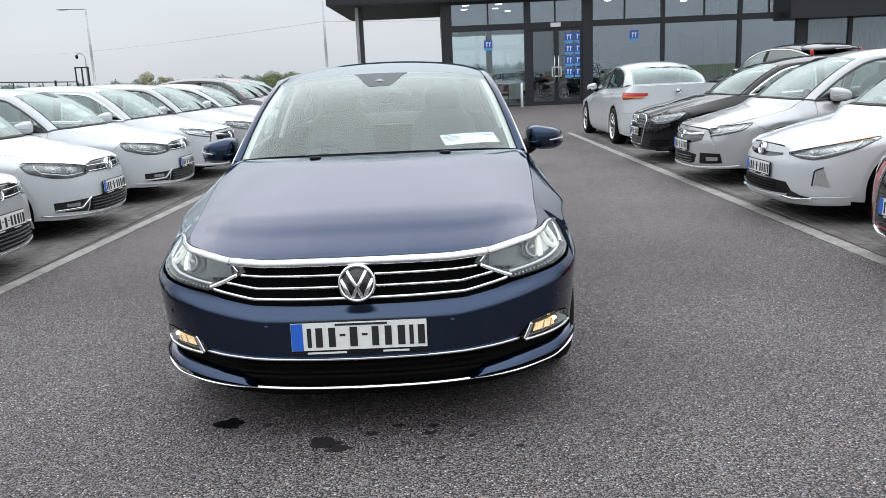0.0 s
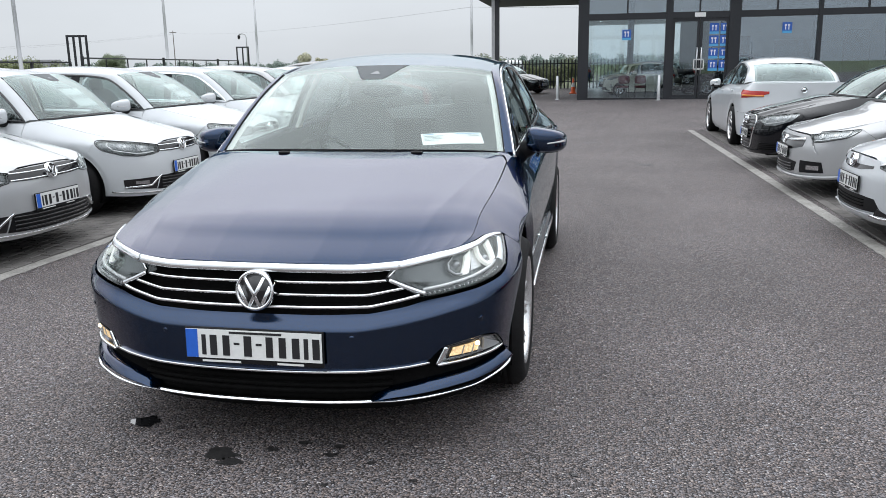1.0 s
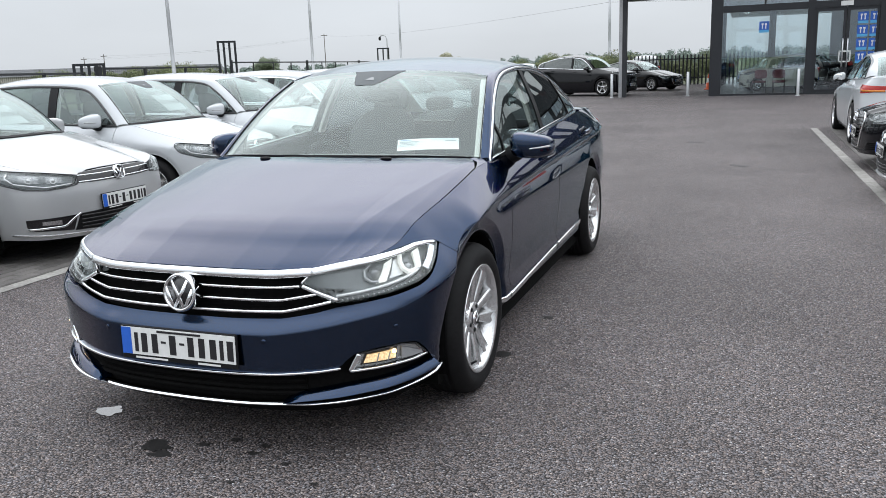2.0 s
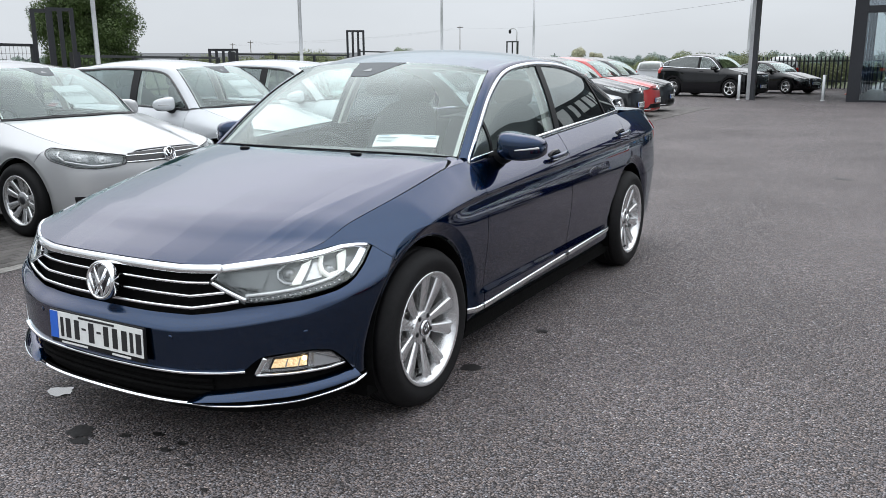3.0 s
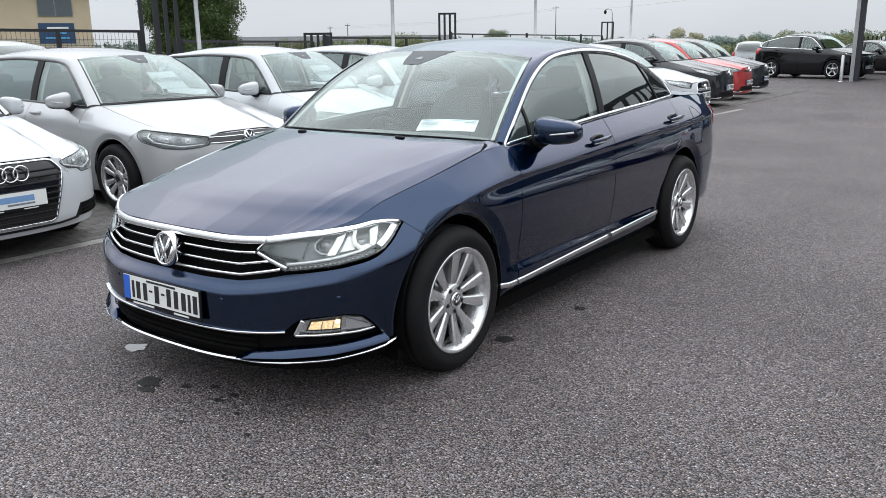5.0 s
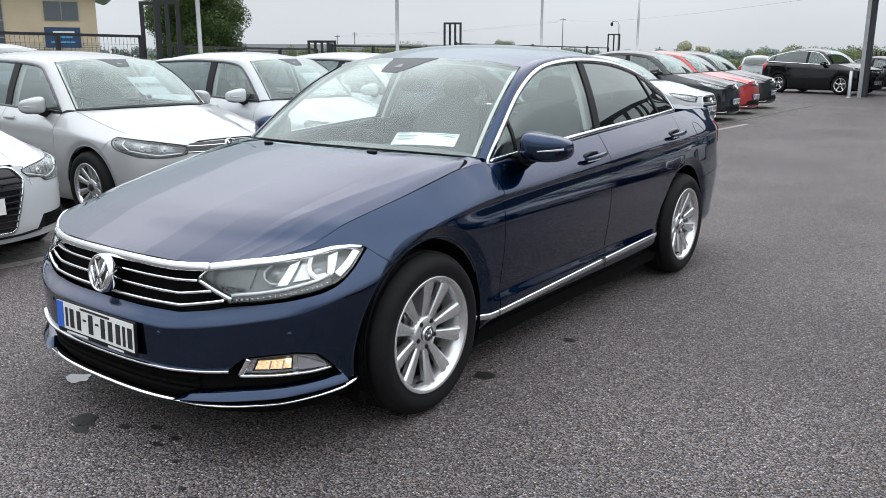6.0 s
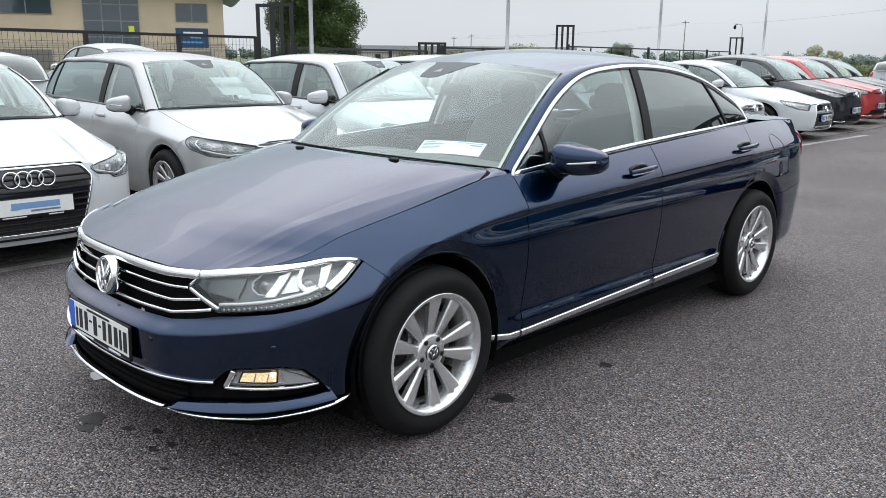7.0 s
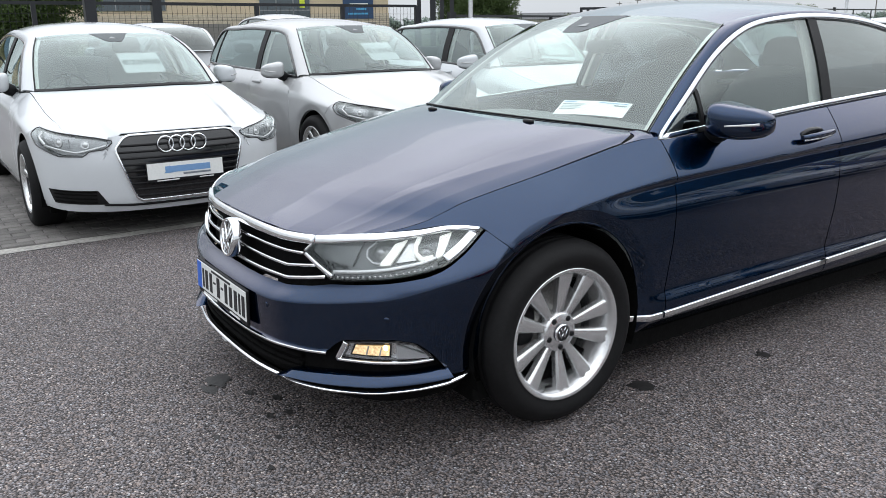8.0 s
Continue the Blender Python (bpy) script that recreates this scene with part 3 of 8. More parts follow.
def wing_mirror(car, at, size, paint, side, signal=True):
    """An outside mirror on its foot."""
    x, y, z = at
    w, d, h = size

    def form(c):
        f = c.x / w
        return Vector((c.x, c.y * (1 - 0.25 * f) + 0.05 * f * f + 0.02 * f, c.z * (1 - 0.12 * f) - 0.008 * f + (0.006 * (1 - f) if c.z > 0 else 0.0)))
    shell = blob((x, y, z), (w, d, h), 3.2, 32, 20, form)
    bm = shell if side > 0 else mirrored(shell)
    if side < 0:
        shell.free()
    root = part("wing_mirror", bm, paint, car, "rounded wing mirror housing")
    foot = blob((x - w * 0.95, y + 0.03, z - h * 0.75), (0.07, 0.05, 0.05), 2.4, 14, 8, lambda c: Vector((c.x, c.y, c.z + c.x * 0.35)))
    part("mirror_foot", foot if side > 0 else mirrored(foot), BLACK, root)
    under = blob((x - 0.005, y + 0.006, z - h * 0.45), (w * 0.93, d * 0.93, h * 0.62), 2.6, 24, 10, form)
    part("lower_shell", under if side > 0 else mirrored(under), BLACK, root)
    gl = blob((x, y + d * 0.93, z + 0.002), (w * 0.86, 0.012, h * 0.78), 3.2, 20, 8)
    part("mirror_glass", gl if side > 0 else mirrored(gl), REFLECTOR, root)
    if signal:
        pts = [(x - w * 0.35 + w * 1.27 * f, y - d * (1.0 - 0.35 * f * f) + 0.004 + 0.06 * f ** 3, z - h * 0.22 + 0.012 * f) for f in np.linspace(0, 1, 14)]
        bm = sweep(pts, [(0.35 * f, -1, 0.1) for f in np.linspace(0, 2, 14)], 0.007, 0.004, taper=lambda f: 0.5 + 0.9 * f)
        part("indicator", bm if side > 0 else mirrored(bm), LAMP_CLEAR, root, "clear side indicator strip")
    return root


def cabin(car, k, front_y, seat_mat, dash=0.80):
    """Dashboard, seats, steering wheel and lining."""
    w = k["cabin_w"]
    yb = front_y
    part("dashboard", blob((0, yb + 0.10, dash), (w, 0.36, 0.15), 3.2, 28, 12, lambda c: Vector((c.x, c.y + 0.12 * (c.x / w) ** 2, c.z))), CABIN, car, "dark grey dashboard")
    part("cabin_floor", box(-w, w, yb - 0.2, yb + 2.55, 0.24, 0.28), CABIN, car)
    part("rear_shelf", box(-w * 0.85, w * 0.85, k["shelf"][0], k["shelf"][1], k["shelf"][2] - 0.02, k["shelf"][2]), CABIN, car)
    for x in (-0.36, 0.36):
        seat = part("front_seat", blob((x, yb + 0.95, 0.50), (0.25, 0.27, 0.10), 3.4), seat_mat, car, "dark cloth front seat")
        part("backrest", blob((x, yb + 1.30, 0.84), (0.245, 0.09, 0.34), 3.2, 20, 14, lambda c: Vector((c.x * (1 - 0.12 * c.z), c.y + c.z * 0.36 - 0.06 * (c.x / 0.245) ** 2, c.z))), seat_mat, seat)
        part("headrest", blob((x, yb + 1.47, 1.235), (0.13, 0.055, 0.085), 2.9, 18, 10), seat_mat, seat)
        for q in (-0.05, 0.05):
            part("headrest_post", tube([(x + q, yb + 1.445, 1.12), (x + q, yb + 1.47, 1.20)], 0.007, 6), CHROME, seat)
    bench = part("rear_bench", blob((0, yb + 1.95, 0.50), (0.64, 0.25, 0.11), 3.4), seat_mat, car, "dark rear seat bench")
    part("backrest", blob((0, yb + 2.30, 0.80), (0.62, 0.10, 0.32), 3.4, 24, 12, lambda c: Vector((c.x, c.y + c.z * 0.4, c.z))), seat_mat, bench)
    for x in (-0.38, 0.38):
        part("headrest", blob((x, yb + 2.47, 1.15), (0.12, 0.05, 0.06), 2.9, 14, 8), seat_mat, bench)
    c = Vector((-0.36, yb + 0.58, 0.86))
    m = Matrix.Translation(c) @ pose(0, 0, 0, -62, 0, 0)
    st = part("steering_wheel", tube([m @ Vector((0.185 * math.cos(a), 0.185 * math.sin(a), 0)) for a in np.linspace(0, 2 * math.pi, 32, endpoint=False)], 0.015, 8, closed=True), BLACK, car, "black steering wheel")
    bm = blob((0, 0, 0), (0.085, 0.07, 0.03), 2.6, 14, 8)
    add_box(bm, -0.18, 0.18, -0.02, 0.02, -0.008, 0.008)
    add_box(bm, -0.02, 0.02, -0.18, 0.0, -0.008, 0.008)
    for v in bm.verts:
        v.co = m @ v.co
    part("hub", bm, BLACK, st)


def greenhouse(car, body, k, paint, glass_front, glass_rear, res=1.0, chrome=True):
    """Windscreen, roof, rear window, pillars and side windows. Returns the windscreen's grid."""
    g = k["glass"]
    n = lambda a: max(4, int(a * res))

    def mir(line):
        return [(-x, y, z) for x, y, z in line][::-1]
    cowl, head, tail, base = g["cowl"], g["head"], g["tail"], g["base"]           # half lines, middle to corner
    full = lambda half: catmull(mir(half[1:]) + list(half), 10)
    pil, rail, cpil = g["a_pillar"], g["rail"], g["c_pillar"]                        # corner lines on the +x side
    flip = lambda line: [(-x, y, z) for x, y, z in line]
    ws = coons(full(cowl), full(head), flip(catmull(pil, 10)), catmull(pil, 10), n(36), n(16), lambda u, v: Vector((0, -0.045, 0.03)) * (4 * u * (1 - u)) * (4 * v * (1 - v)) * 0.6)
    part("windscreen", sheet(ws, 0.0), glass_front, car, "clear windscreen reflecting the grey sky")
    rf = coons(full(head), full(tail), flip(catmull(rail, 10)), catmull(rail, 10), n(36), n(24), lambda u, v: Vector((0, 0, g["crown"])) * (4 * u * (1 - u)) ** 0.8 * (4 * v * (1 - v)))
    part("roof", sheet(rf, 0.012), paint, car)
    lining = [[p - Vector((p.x * 0.01, 0, 0.03)) for p in row] for row in rf]
    part("headlining", sheet(lining, 0.0), CABIN_PALE, car)
    rw = coons(full(tail), full(base), flip(catmull(cpil, 10)), catmull(cpil, 10), n(28), n(12), lambda u, v: Vector((0, 0.03, 0.02)) * (4 * u * (1 - u)) * (4 * v * (1 - v)))
    part("rear_window", sheet(rw, 0.0), GLASS_REAR if glass_front is GLASS else glass_rear, car, "tinted rear window")
    # dark ceramic border of the windscreen
    rimline = [p for p in ws[0]]
    part("screen_seal", sweep([p + Vector((0, -0.002, 0.004)) for p in rimline], [(0, -0.5, 0.87)] * len(rimline), k.get("seal", 0.034), 0.003), BLACK, car)
    pil_pts = catmull(pil, 10)
    pair("pillar_seal", sweep([Vector(p) + Vector((-0.003, -0.002, 0.003)) for p in pil_pts], [(0.3, -0.5, 0.8)] * len(pil_pts), k.get("pillar_seal", 0.009), 0.003), BLACK, car)
    # side: outline of the windows from the mirror corner over the top to the rear corner
    top = catmull(g["dlo_top"], 16)
    bot = catmull(g["dlo_low"], 16)
    inner = catmull(list(pil) + list(rail[1:]) + list(cpil[1:]), 16)
    m = n(80)
    # pair up by y so that the pillars stay square to the windows
    a, b = even(inner, m), even(top, m)
    cols = []
    for i in range(m + 1):
        p, q = Vector(a[i]), Vector(b[i])
        row = []
        for j in range(6):
            f = j / 5
            row.append(p.lerp(q, f) + Vector((0.5, 0, 0.4)).normalized() * 0.018 * math.sin(math.pi * f))
        cols.append(row)
    pair("side_rail", sheet(cols, 0.012), paint, car)
    pair("pillar_lining", sheet([[p - Vector((0.035, 0, 0.012)) for p in row] for row in cols], 0.0), CABIN_PALE, car)
    # windows between the low and the top line
    yb0, yb1 = g["b_post"]
    yq = g["q_post"]
    tl, bl = Pch([(p[1], p[2]) for p in top]), Pch([(p[1], p[2]) for p in bot])
    txl, bxl = Pch([(p[1], p[0]) for p in top]), Pch([(p[1], p[0]) for p in bot])

    def on(y, f, out=0.0, slant=0.0):
        y2 = y + slant * f
        zb, zt = bl(y2), tl(y2)
        x = bxl(y2) + (txl(y2) - bxl(y2)) * f + 0.012 * math.sin(math.pi * f)
        return Vector((x + out, y2, zb + (zt - zb) * f))
    ends = (bot[0][1], bot[-1][1])
    sl = g.get("slant", 0.0)

    def window(y0, y1, s0, s1, mat, name):
        rows = []
        for i in range(n(26) + 1):
            u = i / n(26)
            rows.append([on(y0 + (y1 - y0) * u, f, -0.004, s0 * (1 - u) + s1 * u) for f in np.linspace(0, 1, n(12) + 1)])
        bm = sheet(rows, 0.0)
        pair(name, bm, mat, car)

    def post(y0, y1, s, name, out=0.003):
        rows = [[on(y0 + (y1 - y0) * u, f, out, s) for f in np.linspace(0, 1, n(12) + 1)] for u in np.linspace(0, 1, 4)]
        pair(name, sheet(rows, 0.01), BLACK, car)
        if y1 - y0 > 0.06:
            pair("pillar_lining", sheet([[p - Vector((0.05, 0.0, 0.0)) for p in row] for row in rows], 0.02), CABIN_PALE, car)
    yf = g.get("f_post")
    window(ends[0] + 0.005, yb0, 0, sl, glass_front, "front_side_window")
    if yf:
        post(yf, yf + 0.018, 0, "quarterlight_bar")
    post(yb0 - 0.005, yb1 + 0.005, sl, "centre_pillar")
    window(yb1, yq, sl, g.get("q_slant", 0.0), glass_rear, "rear_side_window")
    post(yq - 0.012, yq + 0.012, g.get("q_slant", 0.0), "rear_window_bar")
    if ends[1] - yq > 0.08:
        window(yq, ends[1] - 0.005, g.get("q_slant", 0.0), 0, glass_rear, "rear_quarter_window")
    ring = list(top) + list(bot[::-1][1:-1])
    ring = even(np.vstack([top, bot[::-1]]), n(150))
    nor = [Vector((1, 0, 0.35))] * len(ring)
    pair("window_surround", sweep([Vector(p) + Vector((0.004, 0, 0)) for p in ring[:-1]], nor[:-1], g.get("trim", 0.024), 0.006, closed=True), CHROME if chrome else GLOSS_BLACK, car, "bright chrome window surround" if chrome else "")
    return ws, rf
def shell(car, body, k, paint, res=1.0):
    """Painted panels shared by every car: bonnet, wings, doors, quarters, tail, sills, liners."""
    n = lambda a: max(4, int(a * res))
    rows = lambda a: n(a * k.get("rows", 1.0))
    ax0, ax1 = body.wheels
    r, tz = k["arch"], k["tyre"]
    sy, top = body.sy, body.top_z
    d0, d1, d2, low = k["door0"], k["door1"], k["door2"], k["sill"]
    hl = k["lamp_top"]            # (s, z) along the top of the headlamp, inner end to tip
    seam = 125
    split = k["bonnet_split"]     # index into lamp_top at which the wing begins
    S = body.s[-1]
    topline = lambda y0, y1, m=16: [(sy(y), top(y)) for y in np.linspace(y0, y1, m)]
    # wings
    y_hood = k["hood_back"]
    high = [hl[split]] + topline(k["hood_side"], d0 + 0.03, 24)
    lowl = list(hl[split:]) + body.arc(0, seam, -18, 30) + [(sy(d0), low)]
    pair("front_wing", body.panel(lowl, high, n(60), rows(16), gap=0.0014, thick=0.003), paint, car)
    # doors
    pair("front_door", body.panel([(sy(y), low) for y in np.linspace(d0, d1, 12)], topline(d0 + 0.03, d1 + 0.04), n(30), rows(22)), paint, car)
    pair("rear_door", body.panel([(sy(y), low) for y in np.linspace(d1, ax1 - r * 0.97, 8)] + body.arc(1, 195, 140, 12), topline(d1 + 0.04, d2), n(30), rows(22)), paint, car)
    # rear quarters
    ye = k["lamp_y"]
    zb = k["bumper_z"]
    pair("rear_quarter", body.panel(body.arc(1, 140, 45, 24) + [(sy(ye), zb)], topline(d2, ye), n(36), rows(18)), paint, car)
    # tail
    pair("rear_bumper", body.panel(body.arc(1, 45, -15, 10) + [(sy(k["length"] * 0.96), low), (S, low)], [(sy(ye) * (1 - f) + S * f, zb) for f in np.linspace(0, 1, 12)], n(30), n(12), gap=0.0), paint, car)
    pair("tail_panel", body.panel([(sy(ye) * (1 - f) + S * f, zb) for f in np.linspace(0, 1, 12)], [(sy(ye) * (1 - f) + S * f, k["deck_z"]) for f in np.linspace(0, 1, 12)], n(24), n(10), gap=0.002), paint, car)
    lamp_h = (k["lamp_z"][1] - k["lamp_z"][0]) * (1.0 if k["lamp_len"] > 0.5 else 0.0)
    pair("tail_lamp", body.panel([(sy(ye) + 0.01 + (k["lamp_len"] + 0.05) * f, k["lamp_z"][0] + 0.5 * lamp_h * f ** 2) for f in np.linspace(0, 1, 8)], [(sy(ye) - 0.06 + (k["lamp_len"] + 0.12) * f, k["lamp_z"][1] - 0.22 * lamp_h * f) for f in np.linspace(0, 1, 8)], n(14), n(6), off=0.006, thick=0.01), RED_LAMP, car, "red tail lamp")
    # sills
    pair("sill", body.panel([(sy(y), low - 0.045) for y in np.linspace(ax0 + r * 0.9, ax1 - r * 0.9, 12)], [(sy(y), low + 0.002) for y in np.linspace(ax0 + r * 0.95, ax1 - r * 0.98, 12)], n(30), 4, off=-0.012), paint if k.get("sill_paint", True) else BLACK, car)
    # bonnet
    lead = [body.at(*p) for p in k["bonnet_front"]]          # middle to corner on the +x side
    lead = lead + [body.at(*hl[i]) for i in range(0, split + 1)]
    half = [tuple(p) for p in lead]
    full = [(-x, y, z) for x, y, z in half[1:]][::-1] + half
    h0, h1 = np.array(hl[split]), np.array((sy(k["hood_side"]), top(k["hood_side"])))
    edge = [tuple(body.at(*(h0 + (h1 - h0) * f))) for f in np.linspace(0, 0.9, 7)] + [tuple(body.at(sy(y), top(y))) for y in np.linspace(k["hood_side"], y_hood, 18)]
    back = k["bonnet_back"]
    back = list(back[:-1]) + [edge[-1]]
    backf = catmull([(-x, y, z) for x, y, z in back[1:]][::-1] + list(back), 10)
    rise = k.get("bonnet_rise", 0.02)
    ridge = k.get("bonnet_ridge", 0.008)

    def swell(u, v):
        a = abs(2 * u - 1)
        if "bonnet_line" in k:
            # a crisp crease on either side: the outer strips fall away from the raised middle
            line = k["bonnet_line"][0] + k["bonnet_line"][1] * v
            fall = 1 - max(0.0, (a - line) / (1 - line))
            return Vector((0, 0, rise * 0.6 * (4 * v * (1 - v)) ** 0.7 * (1 - a ** 3) + ridge * fall * min(1, 5 * v) * (1 - v) ** 0.5))
        line = 0.46 + 0.22 * v
        return Vector((0, 0, rise * (4 * v * (1 - v)) ** 0.7 * (1 - a ** 3) - ridge * math.exp(-((a - line - 0.15) / 0.12) ** 2) * min(1, 4 * v) * (1 - v) ** 0.3))
    bn = coons(full, backf, [(-x, y, z) for x, y, z in edge], edge, rows(64), n(30), swell)
    # a small gap all round
    cy = sum((p.y for row in bn for p in row)) / (len(bn) * len(bn[0]))
    bn = [[Vector((p.x * 0.9982, cy + (p.y - cy) * 0.9985, p.z + 0.001)) for p in row] for row in bn]
    part("bonnet", sheet(bn, 0.005), paint, car)
    # scuttle between bonnet and windscreen
    cowl = k["glass"]["cowl"]
    cf = catmull([(-x, y, z) for x, y, z in cowl[1:]][::-1] + list(cowl), 10)
    low1, up1 = even(backf, 30), even(cf, 30)
    part("scuttle", sheet([[Vector(a) - Vector((0, 0.03, 0.022)) for a in low1], [Vector(a).lerp(Vector(b), 0.5) - Vector((0, 0, 0.02)) for a, b in zip(low1, up1)], [Vector(a) + Vector((0, 0.01, -0.004)) for a in up1]], 0.0), BLACK, car)
    # dark inner shell and floor
    inner_low = [(sy(y), low) for y in np.linspace(d0 - 0.1, ax1 - r, 10)]
    pair("inner_side", body.panel(inner_low, [(sy(y), top(y) - 0.02) for y in np.linspace(d0 - 0.1, ax1 - r, 10)], 16, 8, off=-0.05, thick=0.0), LINER, car)
    part("underbody", box(-body.line[:, 0].max() * 0.9, body.line[:, 0].max() * 0.9, 0.52, k["length"] - 0.7, 0.15, 0.22), LINER, car)
    part("underbody", box(-body.line[:, 0].max() * 0.7, body.line[:, 0].max() * 0.7, k["length"] - 0.7, k["length"] - 0.2, 0.16, 0.22), LINER, car)
    part("underbody", box(-body.line[:, 0].max() * 0.55, body.line[:, 0].max() * 0.55, 0.22, 0.52, 0.17, 0.22), LINER, car)
    if k.get("deck"):
        base = k["glass"]["base"]
        bf = catmull([(-x, y, z) for x, y, z in base[1:]][::-1] + list(base), 10)
        tl = [tuple(body.at(sy(ye) * (1 - f) + S * f, k["deck_z"])) for f in np.linspace(0.12, 1, 14)]
        tf = [(-x, y, z) for x, y, z in tl][:-1] + tl[::-1]
        sd = [base[-1]] + [tuple(body.at(sy(y), top(y))) for y in np.linspace(base[-1][1] + 0.12, ye + 0.05, 10)] + [tl[0]]
        part("boot_lid", sheet(coons(bf, tf, [(-x, y, z) for x, y, z in sd], sd, n(40), n(16), lambda u, v: Vector((0, 0, 0.02)) * (4 * u * (1 - u)) * (4 * v * (1 - v)) + Vector((0, 0, 0.006)) * max(0, v - 0.75) * 4 * (4 * u * (1 - u)) ** 0.5), 0.012), paint, car)
    for w in (0, 1):
        # wheel-arch liner: half barrel
        barrel = []
        for a in np.linspace(-20, 200, 20):
            barrel.append([Vector((x, body.wheels[w] + (r - 0.008) * math.cos(radians(a)), tz + (r - 0.008) * math.sin(radians(a)))) for x in (body.line[:, 0].max() - k["lip"], body.line[:, 0].max() - 0.14, body.line[:, 0].max() - 0.36)])
        bm = sheet(barrel, 0.0)
        yw = body.wheels[w]
        xx = body.line[:, 0].max() - 0.36
        add_box(bm, xx - 0.01, xx, yw - r, yw + r, 0.2, tz + r)
        pair("arch_liner", bm, LINER, car)
        # rolled arch lip
        pts = [body.at(s, z, 0.0) for s, z in body.arc(w, 195 if w else 165, -18, 36, 0.004)]
        pair("arch_lip", sweep(pts, [Vector((1, 0, 0.1))] * len(pts), 0.008, 0.0015), paint, car)


def saloon_spec():
    """The dark blue saloon: sizes in metres."""
    k = dict(length=4.767, axle=0.875, base=2.791, tyre=0.338, arch=0.396, lip=0.045, lean=1.3, undercut=0.021, flare=0.030, flare_w=0.050)
    k["crease"] = [(0.3, 0.60), (0.55, 0.645), (0.75, 0.725), (0.9, 0.79), (1.25, 0.820), (2.5, 0.862), (3.6, 0.895), (4.3, 0.915)]
    k["plan"] = [(0, -0.030), (0.15, -0.028), (0.30, -0.017), (0.44, 0.010), (0.58, 0.062), (0.70, 0.130), (0.805, 0.215), (0.878, 0.325), (0.915, 0.455), (0.926, 0.62), (0.926, 0.875), (0.918, 1.3), (0.914, 2.3), (0.917, 3.3), (0.918, 3.7), (0.897, 4.15), (0.86, 4.4), (0.79, 4.57), (0.64, 4.69), (0.40, 4.745), (0.2, 4.762), (0, 4.767)]
    k["front"] = [(0.15, 0.12), (0.2, 0.035), (0.222, 0.008), (0.245, -0.004), (0.30, 0.004), (0.36, 0.002), (0.45, 0.0), (0.498, 0.0), (0.506, 0.005), (0.544, 0.046), (0.552, 0.050), (0.56, 0.051), (0.60, 0.058), (0.68, 0.070), (0.72, 0.080), (0.76, 0.104), (0.82, 0.17)]
    k["side"] = [(0.14, 0.14), (0.2, 0.105), (0.25, 0.066), (0.30, 0.034), (0.34, 0.032), (0.48, 0.017), (0.62, 0.004), (0.72, 0.002), (0.80, 0.008), (0.92, 0.014)]
    k["cut_fall"], k["cut_edge"], k["rows"] = 0.05, 0.005, 3.5
    k["foot"] = [(1.20, 0.0), (1.45, 0.020), (3.1, 0.020), (3.3, 0.0)]
    k["rear"] = [(0.15, 0.10), (0.25, 0.03), (0.45, 0.0), (0.65, 0.01), (0.75, 0.05), (0.9, 0.06), (1.03, 0.03)]
    k["top"] = [(0.1, 0.755, 0.16), (0.30, 0.775, 0.165), (0.54, 0.827, 0.178), (0.87, 0.892, 0.156), (1.12, 0.943, 0.141), (1.25, 0.966, 0.138), (1.42, 0.982, 0.125), (1.75, 0.993, 0.118), (2.5, 1.036, 0.12), (3.3, 1.064, 0.13), (3.80, 1.075, 0.16), (4.2, 1.072, 0.18), (4.7, 1.055, 0.12)]
    k["sill"], k["door0"], k["door1"], k["door2"] = 0.232, 1.39, 2.47, 3.64
    k["sill_paint"], k["seal"], k["pillar_seal"] = False, 0.006, 0.004
    k["lamp_y"], k["bumper_z"], k["deck_z"], k["lamp_len"], k["lamp_z"] = 4.50, 0.66, 1.055, 0.34, (0.82, 0.985)
    k["hood_side"], k["hood_back"] = 0.36, 1.24
    k["bonnet_ridge"], k["bonnet_line"] = 0.023, (0.66, 0.24)
    k["ledge_lift"] = [(0.0, 0.0), (0.36, 0.0), (0.48, 0.012), (0.73, 0.052), (0.86, 0.080), (0.905, 0.112)]
    k["deck"] = True
    k["cabin_w"], k["shelf"] = 0.70, (3.55, 4.05, 1.03)
    g = {}
    g["cowl"] = [(0, 1.17, 1.022), (0.30, 1.19, 1.02), (0.58, 1.275, 1.010), (0.755, 1.405, 0.990)]
    g["head"] = [(0, 1.92, 1.428), (0.30, 1.93, 1.421), (0.52, 1.96, 1.402), (0.620, 1.985, 1.382)]
    g["tail"] = [(0, 3.33, 1.412), (0.30, 3.33, 1.404), (0.48, 3.31, 1.388), (0.55, 3.28, 1.376)]
    g["base"] = [(0, 4.10, 1.095), (0.3, 4.08, 1.092), (0.5, 4.03, 1.088), (0.60, 3.97, 1.085)]
    g["a_pillar"] = [(0.755, 1.405, 0.990), (0.716, 1.575, 1.130), (0.670, 1.775, 1.270), (0.620, 1.985, 1.382)]
    g["rail"] = [(0.620, 1.985, 1.382), (0.594, 2.3, 1.430), (0.580, 2.7, 1.440), (0.57, 3.0, 1.420), (0.55, 3.28, 1.376)]
    g["c_pillar"] = [(0.55, 3.28, 1.376), (0.57, 3.55, 1.292), (0.595, 3.8, 1.18), (0.60, 3.97, 1.085)]
    g["crown"] = 0.022
    g["dlo_low"] = [(0.797, 1.42, 0.972), (0.80, 1.75, 0.995), (0.80, 2.3, 1.030), (0.795, 2.8, 1.053), (0.78, 3.3, 1.070), (0.748, 3.745, 1.085)]
